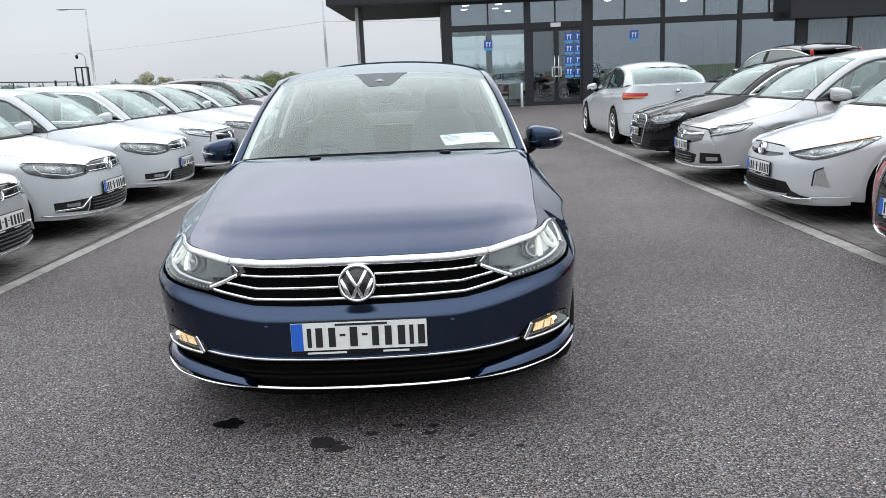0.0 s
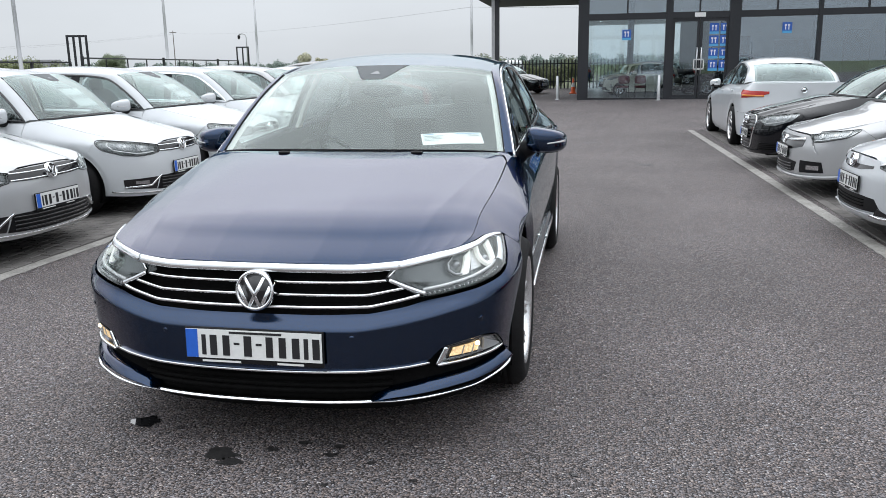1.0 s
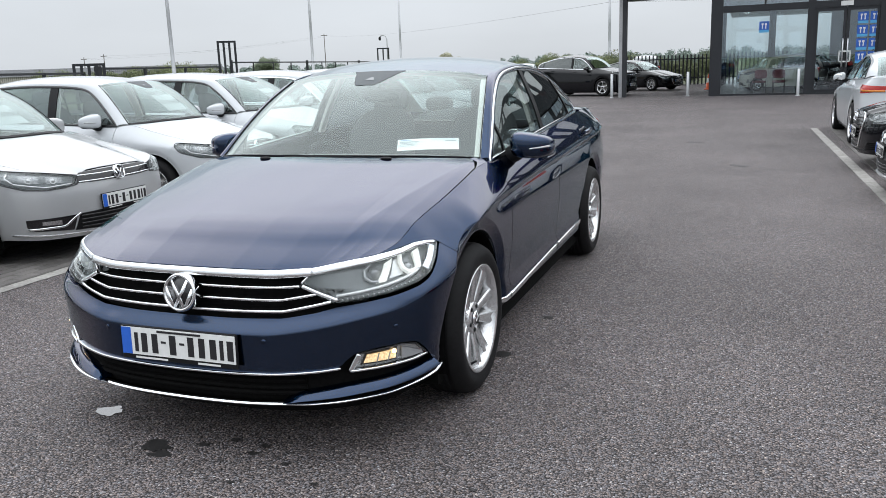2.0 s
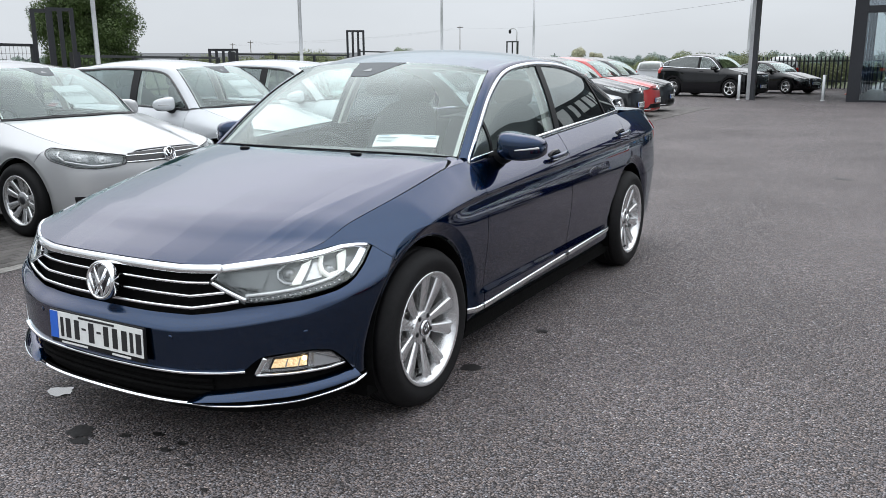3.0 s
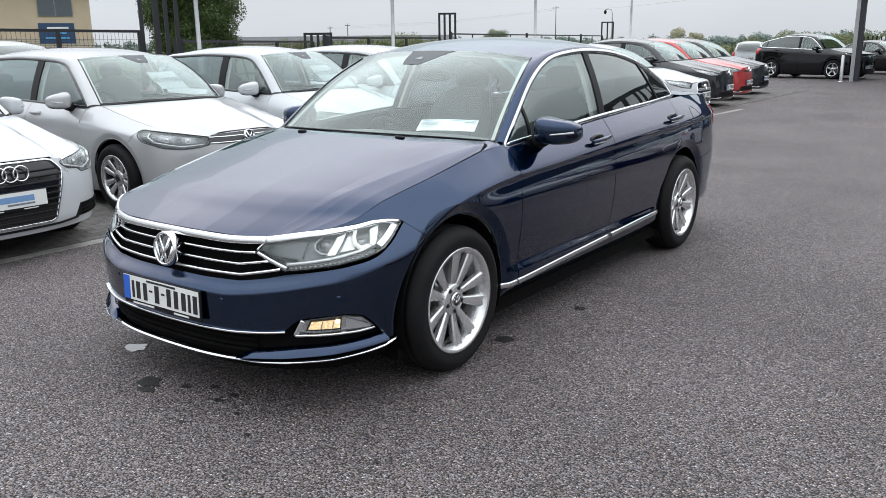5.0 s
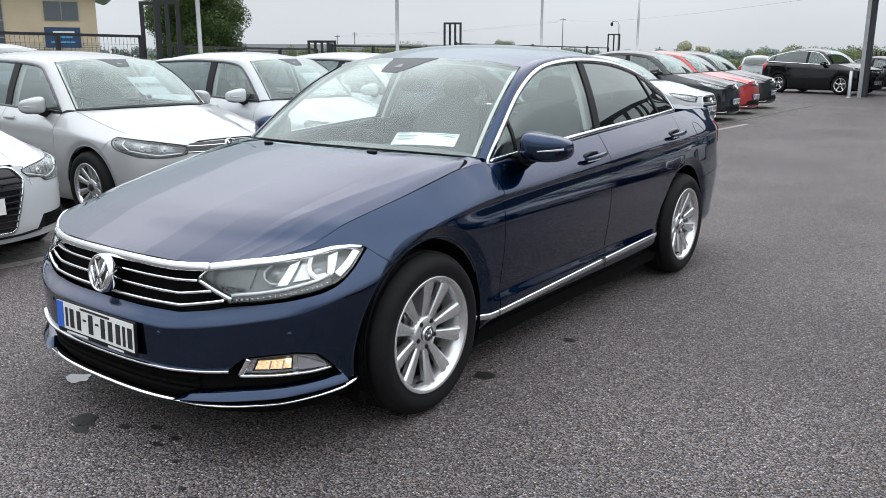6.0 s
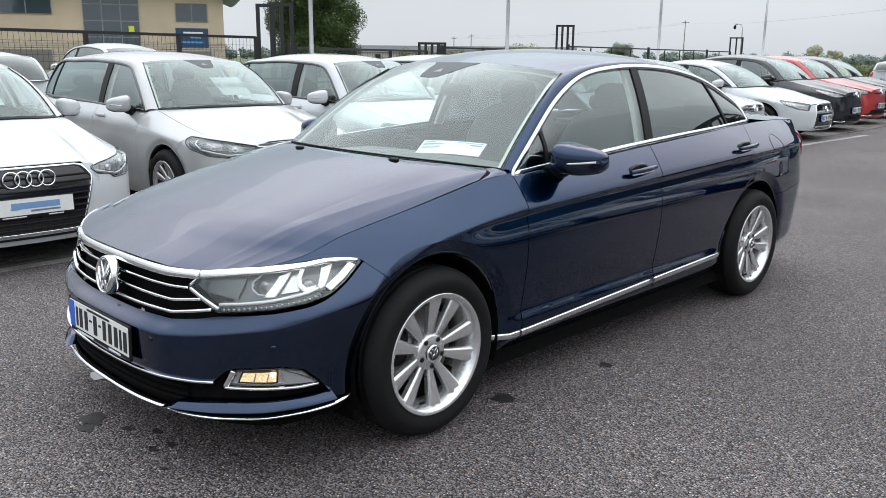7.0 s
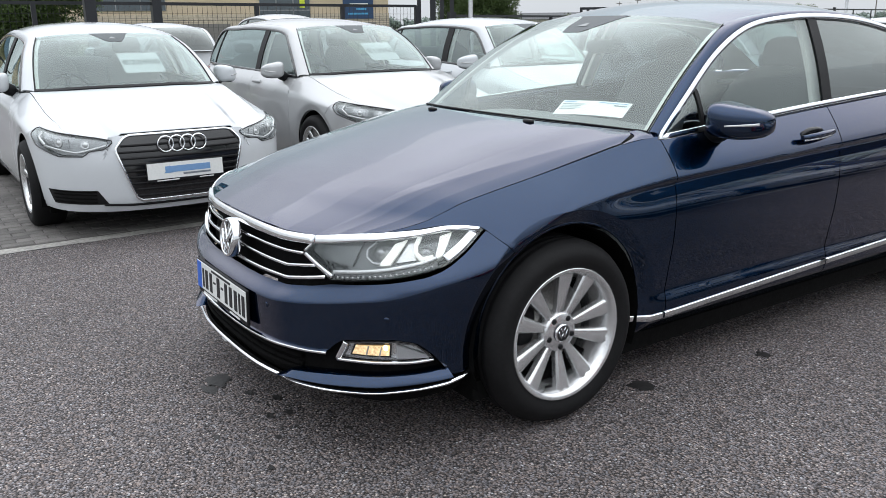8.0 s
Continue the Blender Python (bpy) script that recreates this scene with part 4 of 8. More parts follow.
    g["dlo_top"] = [(0.797, 1.42, 0.972), (0.755, 1.60, 1.105), (0.695, 1.85, 1.272), (0.652, 2.1, 1.372), (0.637, 2.4, 1.410), (0.634, 2.7, 1.414), (0.64, 3.0, 1.392), (0.652, 3.3, 1.335), (0.672, 3.53, 1.255), (0.708, 3.70, 1.165), (0.748, 3.745, 1.085)]
    g["b_post"], g["q_post"], g["f_post"], g["q_slant"], g["slant"] = (2.488, 2.546), 3.44, 1.66, -0.13, 0.06
    k["glass"] = g
    k["bonnet_back"] = [(0, 1.164, 1.020), (0.30, 1.183, 1.018), (0.55, 1.250, 1.011), (0.67, 1.324, 1.002), (0.735, 1.332, 0.992), (0.78, 1.24, 0.966)]
    return k


def screen_point(screen, x, v, inner=0.006):
    """A point just inside a windscreen, x across and v up it."""
    j = v * (len(screen) - 1)
    j0 = min(int(j), len(screen) - 2)
    row = [p.lerp(q, j - j0) for p, q in zip(screen[j0], screen[j0 + 1])]
    xs = [p.x for p in row]
    return Vector((x, float(np.interp(x, xs, [p.y for p in row])), float(np.interp(x, xs, [p.z for p in row])))) - Vector((0, -0.55, 0.84)) * inner


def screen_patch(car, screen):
    """The dark printed patch with its sensor at the head of a windscreen; its grey paints in the sky's reflection."""
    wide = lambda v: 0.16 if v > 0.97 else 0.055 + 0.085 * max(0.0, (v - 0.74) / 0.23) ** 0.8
    shroud = part("sensor_shroud", sheet([[screen_point(screen, wide(v) * u, v, -0.0015) for u in np.linspace(-1, 1, 13)] for v in np.linspace(0.74, 0.995, 9)], 0.0), SENSOR_SHEEN, car, "dark sensor window at the head of the windscreen")
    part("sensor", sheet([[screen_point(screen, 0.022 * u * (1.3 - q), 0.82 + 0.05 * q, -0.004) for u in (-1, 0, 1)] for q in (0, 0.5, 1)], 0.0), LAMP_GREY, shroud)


def saloon():
    """The dark blue saloon in the middle of the lane."""
    k = saloon_spec()
    b = Body(k)
    car = empty("car", pose(0, 0, 0), "dark blue metallic four-door saloon standing on the asphalt lane", "car")
    sx, sy = b.sx, b.sy
    k["lamp_top"] = [(0.545, 0.729), (0.640, 0.741), (0.735, 0.751), (0.840, 0.759), (0.994, 0.765), (1.100, 0.770), (1.187, 0.767), (1.240, 0.755)]
    k["bonnet_split"] = 3
    k["arch_front"] = 0.056
    k["bonnet_front"] = [(0.0, 0.730), (sx(0.2), 0.730), (sx(0.38), 0.727)]
    shell(car, b, k, NAVY, 1.4)
    screen, _ = greenhouse(car, b, k, NAVY, GLASS, GLASS_DARK, 1.2)
    # painted corner between bonnet, wing and windscreen pillar
    rim_a = catmull([(0.785, 1.235, 0.962), (0.757, 1.330, 0.984), (0.715, 1.340, 0.994)], 6)
    rim_b = catmull([(0.797, 1.425, 0.974), (0.780, 1.418, 0.984), (0.752, 1.404, 0.991)], 6)
    pair("wing_corner", sheet([[Vector(p).lerp(Vector(q), f) + Vector((0, 0, 0.006 * math.sin(math.pi * f))) for p, q in zip(rim_a, rim_b)] for f in np.linspace(0, 1, 6)], 0.004), NAVY, car)

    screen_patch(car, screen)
    cabin(car, k, 1.38, SEAT, 0.838)
    # front bumper skin between grille and lower intake
    neg = lambda line: [(-s, z) for s, z in line[1:]][::-1] + list(line)
    low = [(0, 0.346), (sx(0.40), 0.350), (0.640, 0.364), (0.668, 0.392), (0.704, 0.416), (0.80, 0.427), (0.885, 0.431), (0.960, 0.418), (1.014, 0.372), (1.050, 0.330), (1.074, 0.294), (1.150, 0.284)] + b.arc(0, 184, 125, 12)
    high = [(0, 0.549), (sx(0.22), 0.549), (sx(0.42), 0.553), (0.560, 0.572), (0.642, 0.590), (0.740, 0.600), (0.850, 0.615), (0.986, 0.636), (1.040, 0.650), (1.082, 0.666), (1.152, 0.700), (1.246, 0.750)]
    part("front_bumper", b.panel(neg(low), neg(high), 160, 34), NAVY, car)
    # dark lower fascia, set back
    lo2 = [(0, 0.20), (sx(0.5), 0.205), (sx(0.8), 0.22), (sy(0.50), 0.25)]
    hi2 = [(0, 0.35), (sx(0.5), 0.37), (sx(0.72), 0.44), (sy(0.50), 0.44)]
    part("lower_fascia", b.panel(neg(lo2), neg(hi2), 60, 8, off=-0.035), LINER, car)
    # intake blades
    for z in (0.262, 0.282, 0.31):
        part("intake_blade", b.strip(neg([(0, z), (sx(0.5), z + 0.004)]), 0.014, 0.014, off=-0.034, n=40), LINER, car)
    # painted corner flaps and front lip
    for sgn in (1, -1):
        low_edge = even([(0.423, 0.243), (0.640, 0.250), (0.850, 0.266), (1.078, 0.288)], 40)
        top_edge = even([(0.423, 0.246), (0.480, 0.272), (0.640, 0.290), (0.850, 0.306), (1.062, 0.324)], 40)
        flap = sheet([[b.at(p[0] + (q[0] - p[0]) * f, p[1] + (q[1] - p[1]) * g, off) for p, q in zip(low_edge, top_edge)]
                      for f, g, off in ((0, 0, 0.004), (0, 0.16, 0.026), (0.1, 0.22, 0.025), (0.4, 0.5, 0.015), (0.75, 0.78, 0.005), (1, 0.98, -0.003), (1, 1, -0.036))], 0.0)
        part("corner_flap", flap if sgn > 0 else mirrored(flap), NAVY, car)
        if sgn < 0:
            flap.free()
    lip = neg([(0, 0.226), (sx(0.4), 0.231), (sx(0.62), 0.240), (sx(0.78), 0.252), (sx(0.87), 0.266), (sy(0.50), 0.286)])
    lip = [tuple(p) for p in even(lip, 110)]
    reach = Pch([(0.0, 0.002), (0.40, 0.002), (0.52, 0.020), (0.70, 0.029), (1.04, 0.029), (1.12, 0.012), (1.25, 0.004)])
    part("chrome_lip", sweep([b.at(p, q, reach(abs(p))) for p, q in lip], [b.normal(p, q) for p, q in lip], 0.006, 0.005, taper=lambda f: 1.0 + 1.6 * max(0, abs(2 * f - 1) - 0.82) * 5), CHROME, car, "thin chrome strip along the lower lip")
    part("front_lip", b.panel(neg([(0, 0.150), (sx(0.5), 0.155), (sx(0.8), 0.18), (sy(0.48), 0.21)]), neg([(0, 0.222), (sx(0.4), 0.227), (sx(0.62), 0.236), (sx(0.78), 0.248), (sy(0.48), 0.280)]), 60, 4, off=-0.004), LINER, car)
    part("chrome_strip", b.strip(neg([(0, 0.346), (sx(0.40), 0.350), (0.560, 0.357), (0.640, 0.364)]), 0.009, 0.008, off=0.004, n=60), CHROME, car, "thin chrome strip over the lower intake")
    # fog lamps
    for sgn in (1, -1):
        fl = lambda bm: bm if sgn > 0 else mirrored(bm)
        lo = [(0.676, 0.346), (0.760, 0.348), (0.848, 0.351), (0.940, 0.352), (1.012, 0.358)]
        hi = [(0.712, 0.410), (0.800, 0.421), (0.880, 0.425), (0.952, 0.413), (1.008, 0.366)]
        lamp = part("fog_lamp", fl(b.panel(lo, hi, 24, 6, off=-0.020, thick=0.012)), ALLOY, car, "lit fog lamp in a chrome surround")
        part("bulb_shade", fl(b.panel([(0.712, 0.358), (0.868, 0.361)], [(0.736, 0.409), (0.872, 0.419)], 10, 4, off=-0.016, thick=0.010)), GLOSS_BLACK, lamp)
        part("glow", fl(b.panel([(0.724, 0.366), (0.862, 0.369)], [(0.742, 0.403), (0.866, 0.412)], 10, 5, off=-0.010, thick=0.003)), LAMP_WARM, lamp, "warm glowing bulb and reflector")
        for u in (0.776, 0.822):
            part("reflector_rib", fl(b.panel([(u, 0.366), (u + 0.006, 0.3665)], [(u + 0.012, 0.405), (u + 0.017, 0.406)], 3, 3, off=-0.007, thick=0.003)), LAMP_CLEAR, lamp)
        bulb = b.at(0.850, 0.402, -0.004)
        part("bulb", fl(blob(bulb, (0.009, 0.007, 0.009), 2.2, 12, 8)), LAMP_BULB, lamp, "bright warm bulb")
        part("outer_shell", fl(b.panel([(0.884, 0.360), (1.000, 0.362)], [(0.884, 0.418), (0.992, 0.372)], 14, 5, off=-0.006, thick=0.010)), SILVER, lamp)
        part("lens", fl(b.panel(lo, hi, 20, 5, off=-0.001, thick=0.0)), LENS, lamp)
        part("surround", fl(b.strip([hi[0], ((lo[0][0] + hi[0][0]) / 2, 0.378), lo[0]], 0.018, 0.008, off=-0.006, n=10)), CHROME, lamp)
        part("surround", fl(b.strip(lo, 0.009, 0.008, off=-0.003, n=30)), CHROME, lamp)
        part("surround", fl(b.strip(hi, 0.004, 0.004, off=-0.002, n=30)), GLOSS_BLACK, lamp)
    # grille: dark mesh behind chrome bars
    gl, gh = [(0, 0.530), (sx(0.2), 0.530), (sx(0.42), 0.534), (0.560, 0.552), (0.720, 0.575)], [(0, 0.725), (sx(0.2), 0.725), (sx(0.38), 0.722), (0.50, 0.718), (0.62, 0.722)]
    part("grille", b.panel(neg(gl), neg(gh), 60, 8, off=-0.05, thick=0.0), LINER, car, "black grille with chrome bars")
    part("grille_bar", b.strip(neg([(0, 0.712), (sx(0.2), 0.712), (sx(0.38), 0.710), (0.548, 0.716)]), 0.031, 0.014, off=-0.002, n=70), CHROME, car, "thick chrome top bar")
    part("grille_bar", b.strip(neg([(0, 0.660), (sx(0.2), 0.660), (0.40, 0.660), (0.497, 0.664)]), 0.010, 0.012, off=-0.016, n=80), CHROME, car)
    part("grille_bar", b.strip(neg([(0, 0.615), (sx(0.2), 0.615), (0.415, 0.614), (0.562, 0.634)]), 0.010, 0.012, off=-0.014, n=80), CHROME, car)
    part("grille_bar", b.strip(neg([(0, 0.572), (sx(0.2), 0.572), (0.430, 0.575), (0.620, 0.607)]), 0.012, 0.012, off=-0.006, n=80), CHROME, car)
    round_badge(car, (0, 0.012, 0.636), 0.074, 8, "round", True)
    number_plate(car, (0, -0.044, 0.442), 2, fine=True)
    # headlamps
    top = k["lamp_top"]
    bot = [(0.497, 0.667), (0.566, 0.632), (0.640, 0.598), (0.740, 0.608), (0.850, 0.622), (0.986, 0.643), (1.040, 0.657), (1.081, 0.669), (1.150, 0.703), (1.241, 0.752)]
    for sgn in (1, -1):
        fl = lambda bm: bm if sgn > 0 else mirrored(bm)
        lamp = part("headlamp", fl(b.panel(bot, top, 48, 8, off=-0.050, thick=0.0)), LAMP_SMOKE, car, "lit headlamp with bright light strips under clear lens")
        part("lens", fl(b.panel(bot, top, 48, 10, off=0.0, thick=0.0, gap=0.003)), LENS, lamp)
        part("side_wall", fl(sheet([[b.at(p, q, off) for p, q in even(bot, 40)] for off in (-0.002, -0.05)], 0.0)), GLOSS_BLACK, lamp)
        # chrome brow over the lamp, thick inside and thin at the tip
        part("chrome_brow", fl(b.strip([(p, q - 0.013) for p, q in top[:5]] + [(1.100, 0.760), (1.176, 0.759), (1.226, 0.753)], 0.027, 0.008, off=-0.003, n=60, taper=lambda f: 1.0 - 0.55 * f ** 2)), CHROME, lamp)
        # chrome tick that meets the grille, and the pale outer edge
        part("chrome_edge", fl(b.strip([(0.508, 0.667), (0.575, 0.638), (0.646, 0.611)], 0.014, 0.006, off=-0.006, n=16)), CHROME, lamp)
        part("chrome_edge", fl(b.strip([(0.505, 0.676), (0.530, 0.698), (0.552, 0.714)], 0.008, 0.006, off=-0.006, n=8)), CHROME, lamp)
        part("outer_edge", fl(b.strip([(1.070, 0.678), (1.130, 0.706), (1.210, 0.746)], 0.028, 0.006, off=-0.014, n=14)), CHROME, lamp)

        def cell(name, low_line, high_line, off, mat, label=""):
            return part(name, fl(b.panel(low_line, high_line, 10, 5, off=off, gap=0.0, thick=0.012)), mat, lamp, label)
        cell("inner_bezel", [(0.560, 0.650), (0.700, 0.640)], [(0.580, 0.712), (0.735, 0.724)], -0.040, LAMP_SMOKE)
        for u, w in ((0.808, 0.034), (1.004, 0.034)):
            c, d = b.at(u, 0.690, -0.036), b.normal(u, 0.690)
            q = d.to_track_quat("X", "Z").to_matrix().to_4x4()
            bm = lathe([(0.001, 0.018), (w * 0.30, 0.015), (w * 0.52, 0.006), (w * 0.6, -0.004), (w * 0.74, -0.004), (w * 0.80, -0.02)], 24)
            for v in bm.verts:
                v.co = c + q @ v.co
            part("projector", fl(bm), LAMP_HOUSE, lamp)
        # two hook-shaped light guides, each with a broad bright blade on its outer side
        part("light_strip", fl(b.strip([(0.792, 0.722), (0.762, 0.698), (0.762, 0.676), (0.786, 0.660), (0.818, 0.658)], 0.009, 0.012, off=-0.030, n=30)), LAMP_HOUSE, lamp)
        cell("light_blade", [(0.808, 0.656), (0.856, 0.660)], [(0.872, 0.720), (0.926, 0.732)], -0.024, LAMP_WHITE, "bright white running light blade")
        cell("reflector_cell", [(0.880, 0.664), (0.960, 0.672)], [(0.935, 0.722), (0.962, 0.730)], -0.036, LAMP_CLEAR)
        part("light_strip", fl(b.strip([(0.985, 0.738), (0.962, 0.712), (0.962, 0.690), (0.985, 0.674), (1.030, 0.680)], 0.014, 0.012, off=-0.028, n=30)), LAMP_WHITE, lamp, "white running light strip")
        cell("light_blade", [(1.030, 0.676), (1.068, 0.688)], [(1.076, 0.738), (1.128, 0.747)], -0.022, LAMP_WHITE)
        part("shelf_strip", fl(b.strip([(p, q + 0.024) for p, q in bot[2:7]], 0.012, 0.010, off=-0.020, n=40)), LAMP_CLEAR, lamp)
        part("indicator_base", fl(b.strip([(p, q + 0.010) for p, q in bot[2:7]], 0.018, 0.003, off=-0.014, n=40)), GLOSS_BLACK, lamp)
        led_line = even(bot[2:7], 100)
        for f in np.linspace(0.06, 0.94, 18):
            p, q = led_line[int(f * 100)]
            part("led", fl(blob(b.at(p, q + 0.010, -0.009), (0.0035, 0.004, 0.0040), 2.2, 8, 6)), LAMP_CLEAR, lamp)
    # sill chrome, handles, fuel flap, sensors
    for sgn in (1, -1):
        fl = lambda bm: bm if sgn > 0 else mirrored(bm)
        for y0, y1, z0, z1 in ((1.25, 1.378, 0.298, 0.302), (1.387, 2.462, 0.302, 0.332), (2.472, 3.25, 0.332, 0.352)):
            part("sill_trim", fl(b.strip([(sy(y0), z0), (sy((y0 + y1) / 2), (z0 + z1) / 2), (sy(y1), z1)], 0.026, 0.008, off=0.001, n=20)), CHROME, car, "chrome strip along the door foot")
        for y, z in ((2.31, 0.922), (3.47, 0.955)):
            p = b.at(sy(y), z)
            cup = blob(p + Vector((-0.002, 0.005, -0.004)), (0.012, 0.085, 0.036), 2.2, 22, 12)
            h = part("door_handle", fl(cup), BLACK_PAINT, car, "body-coloured handle with chrome insert")
            line = [(0.010 + 0.026 * math.sin(math.pi * min(1.0, 0.12 + 0.80 * f)) ** 0.6, -0.115 + 0.24 * f, 0.010 * (f - 0.4)) for f in np.linspace(0, 1, 18)]
            part("grip", fl(sweep([p + Vector(q) for q in line], [(1, 0, 0.25)] * 18, 0.026, 0.012, rnd=0.6, taper=lambda f: 0.45 + 0.55 * math.sin(math.pi * min(1, 0.1 + f * 0.75)) ** 0.7)), NAVY, h)
            part("insert", fl(sweep([p + Vector((q[0] + 0.008, q[1] * 0.9, q[2] - 0.012)) for q in line], [(1, 0, -0.3)] * 18, 0.006, 0.003)), CHROME, h)
    ring = [b.at(sy(3.93) + 0.085 * math.cos(a), 0.93 + 0.07 * math.sin(a), 0.0006) for a in np.linspace(0, 2 * math.pi, 40, endpoint=False)]
    part("fuel_flap", tube(ring, 0.0012, 5, closed=True), LINER, car)
    for x, z in ((0.36, 0.475), (-0.36, 0.475), (0.80, 0.50), (-0.80, 0.50)):
        p, d = b.at(sx(x), z, 0.001), b.normal(sx(x), z)
        bm = lathe([(0.001, 0.002), (0.008, 0.002), (0.010, 0.0)], 14)
        q = d.to_track_quat("X", "Z").to_matrix().to_4x4()
        for v in bm.verts:
            v.co = p + q @ v.co
        part("parking_sensor", bm, NAVY, car)
    wing_mirror(car, (0.942, 1.68, 1.026), (0.108, 0.090, 0.060), NAVY, 1)
    wing_mirror(car, (0.942, 1.68, 1.026), (0.108, 0.090, 0.060), NAVY, -1)
    for sgn in (1, -1):
        for y in b.wheels:
            wheel_parts(car, (sgn * 0.806, y, 0.338), 0.338, 0.236, ALLOY, sgn, 5, True, True)
    # wipers, washer jets, mirror inside
    for x0, x1 in ((-0.60, 0.02), (0.02, 0.60)):
        part("wiper", tube([(x, 1.165 + 0.26 * x * x, 0.992 - 0.03 * x * x) for x in np.linspace(x0, x1, 6)], 0.006, 6), BLACK, car)
    for x, y in ((-0.30, 1.12), (0.36, 1.145)):
        part("washer_jet", blob((x, y, 1.017), (0.030, 0.014, 0.008), 2.6, 12, 8), BLACK, car)
    part("interior_mirror", blob((0, 1.91, 1.285), (0.12, 0.02, 0.035), 2.8, 18, 8), BLACK, car)
    # sheet of paper leaning inside the windscreen
    tl, tr = Vector((0.335, 1.352, 1.094)), Vector((0.625, 1.452, 1.094))
    dn = Vector((0.03, -0.088, -0.047))
    slip = part("paper_sheet", sheet([[tl + (tr - tl) * u + dn * v + Vector((0, 0, 0.004 * math.sin(math.pi * u))) - Vector((0, -0.004, 0.008)) for u in np.linspace(0, 1, 9)] for v in np.linspace(0, 1, 5)], 0.0006), PAPER, car, "white printed sheet leaning inside the windscreen")
    for u0, u1, v0, v1, m in ((0.04, 0.22, 0.10, 0.15, PAPER_BLUE), (0.04, 0.36, 0.26, 0.30, PAPER_GREY), (0.04, 0.32, 0.38, 0.41, PAPER_GREY), (0.04, 0.34, 0.50, 0.53, PAPER_GREY), (0.04, 0.28, 0.62, 0.65, PAPER_GREY), (0.55, 0.96, 0.10, 0.14, PAPER_BLUE), (0.78, 0.96, 0.24, 0.30, PAPER_GREY)):
        rows = [[tl + (tr - tl) * u + dn * v + Vector((0, -0.0015, 0.0018 + 0.004 * math.sin(math.pi * u))) - Vector((0, -0.004, 0.008)) for u in np.linspace(u0, u1, 5)] for v in (v0, v1)]
        part("print_bar", sheet(rows, 0.0), m, slip)
    return car, b
def plain_spec(L, W, H, axle, base, tyre, nose, cowl, head, tail, back, belt, deck, round_nose=1.0):
    """Sizes of an ordinary car. W: half width; cowl, head, tail, back: (y, z) of the windscreen's foot and top, the roof's end
    and the rear window's foot; belt: heights of the window line in front and behind."""
    k = dict(length=L, axle=axle, base=base, tyre=tyre, arch=tyre + 0.045, lip=0.04, lean=1.4, undercut=0.012, flare=0.018, flare_w=0.05, nose=nose, W=W, H=H)
    k["crease"] = [(0.3, nose - 0.04), (axle + 0.3, belt[0] - 0.16), (L - 0.6, belt[1] - 0.14)]
    q = round_nose
    k["plan"] = [(0, 0), (0.18 * W, 0.004), (0.36 * W, 0.022 * q), (0.52 * W, 0.058 * q), (0.68 * W, 0.115 * q), (0.82 * W, 0.205 * q), (0.92 * W, 0.33), (0.972 * W, 0.47), (0.992 * W, 0.64), (W, axle), (W, 0.5 * L), (W, L - axle), (0.975 * W, L - 0.42), (0.93 * W, L - 0.22), (0.80 * W, L - 0.09), (0.55 * W, L - 0.03), (0.25 * W, L - 0.005), (0, L)]
    k["front"] = [(0.15, 0.10), (0.21, 0.02), (0.30, 0.0), (0.42, 0.0), (0.52, 0.006), (nose - 0.10, 0.03), (nose, 0.07), (nose + 0.07, 0.13)]
    k["side"] = [(0.14, 0.07), (0.2, 0.045), (0.28, 0.02), (0.45, 0.004), (0.62, 0.0), (0.78, 0.008), (1.1, 0.02)]
    k["rear"] = [(0.15, 0.10), (0.28, 0.01), (0.45, 0.0), (0.62, 0.015), (0.8, 0.05), (back[1], 0.08 if deck else 0.10)]
    xin = 0.16 * W + 0.02
    hb = cowl[0] + 0.16
    z_e = cowl[1] - 0.02
    k["top"] = [(0.1, nose + 0.02, xin), (0.30, nose + 0.035, xin), (axle * 0.8, nose + (z_e - nose) * 0.45, xin), (axle * 1.1, nose + (z_e - nose) * 0.72, xin), (hb, z_e, xin), (hb + 0.16, belt[0], 0.13 * W), (0.55 * L, (belt[0] + belt[1]) / 2 + 0.012, 0.13 * W), (L - 1.0, belt[1], 0.15 * W), (L - 0.05, back[1] - (0.0 if deck else 0.02), 0.17 * W)]
    k["sill"], k["door0"], k["door1"], k["door2"] = 0.20, hb + 0.09, head[0] + 0.48, axle + base - 0.03
    k["lamp_y"] = L - 0.38
    k["bumper_z"], k["deck_z"], k["lamp_len"], k["lamp_z"] = 0.60, back[1] - 0.02, 0.30, (belt[1] - 0.27, belt[1] - 0.03)
    k["hood_side"], k["hood_back"] = 0.40, hb
    k["deck"] = True
    k["cabin_w"], k["shelf"] = W - 0.2, (tail[0] + 0.1, back[0] - 0.05, belt[1] - 0.02)
    rw, bw = 0.64 * W, 0.872 * W
    c, h, t, b = cowl, head, tail, back
    g = {}
    g["cowl"] = [(0, c[0], c[1]), (0.35 * W, c[0] + 0.025, c[1]), (0.62 * W, c[0] + 0.10, c[1] - 0.01), (0.775 * W, hb + 0.03, z_e + 0.005)]
    g["head"] = [(0, h[0] - 0.06, h[1] + 0.03), (0.34 * W, h[0] - 0.05, h[1] + 0.026), (0.54 * W, h[0] - 0.02, h[1] + 0.012), (rw - 0.02, h[0], h[1])]
    g["tail"] = [(0, t[0] + 0.06, t[1] + 0.03), (0.34 * W, t[0] + 0.05, t[1] + 0.025), (0.52 * W, t[0] + 0.02, t[1] + 0.01), (rw - 0.03, t[0], t[1])]
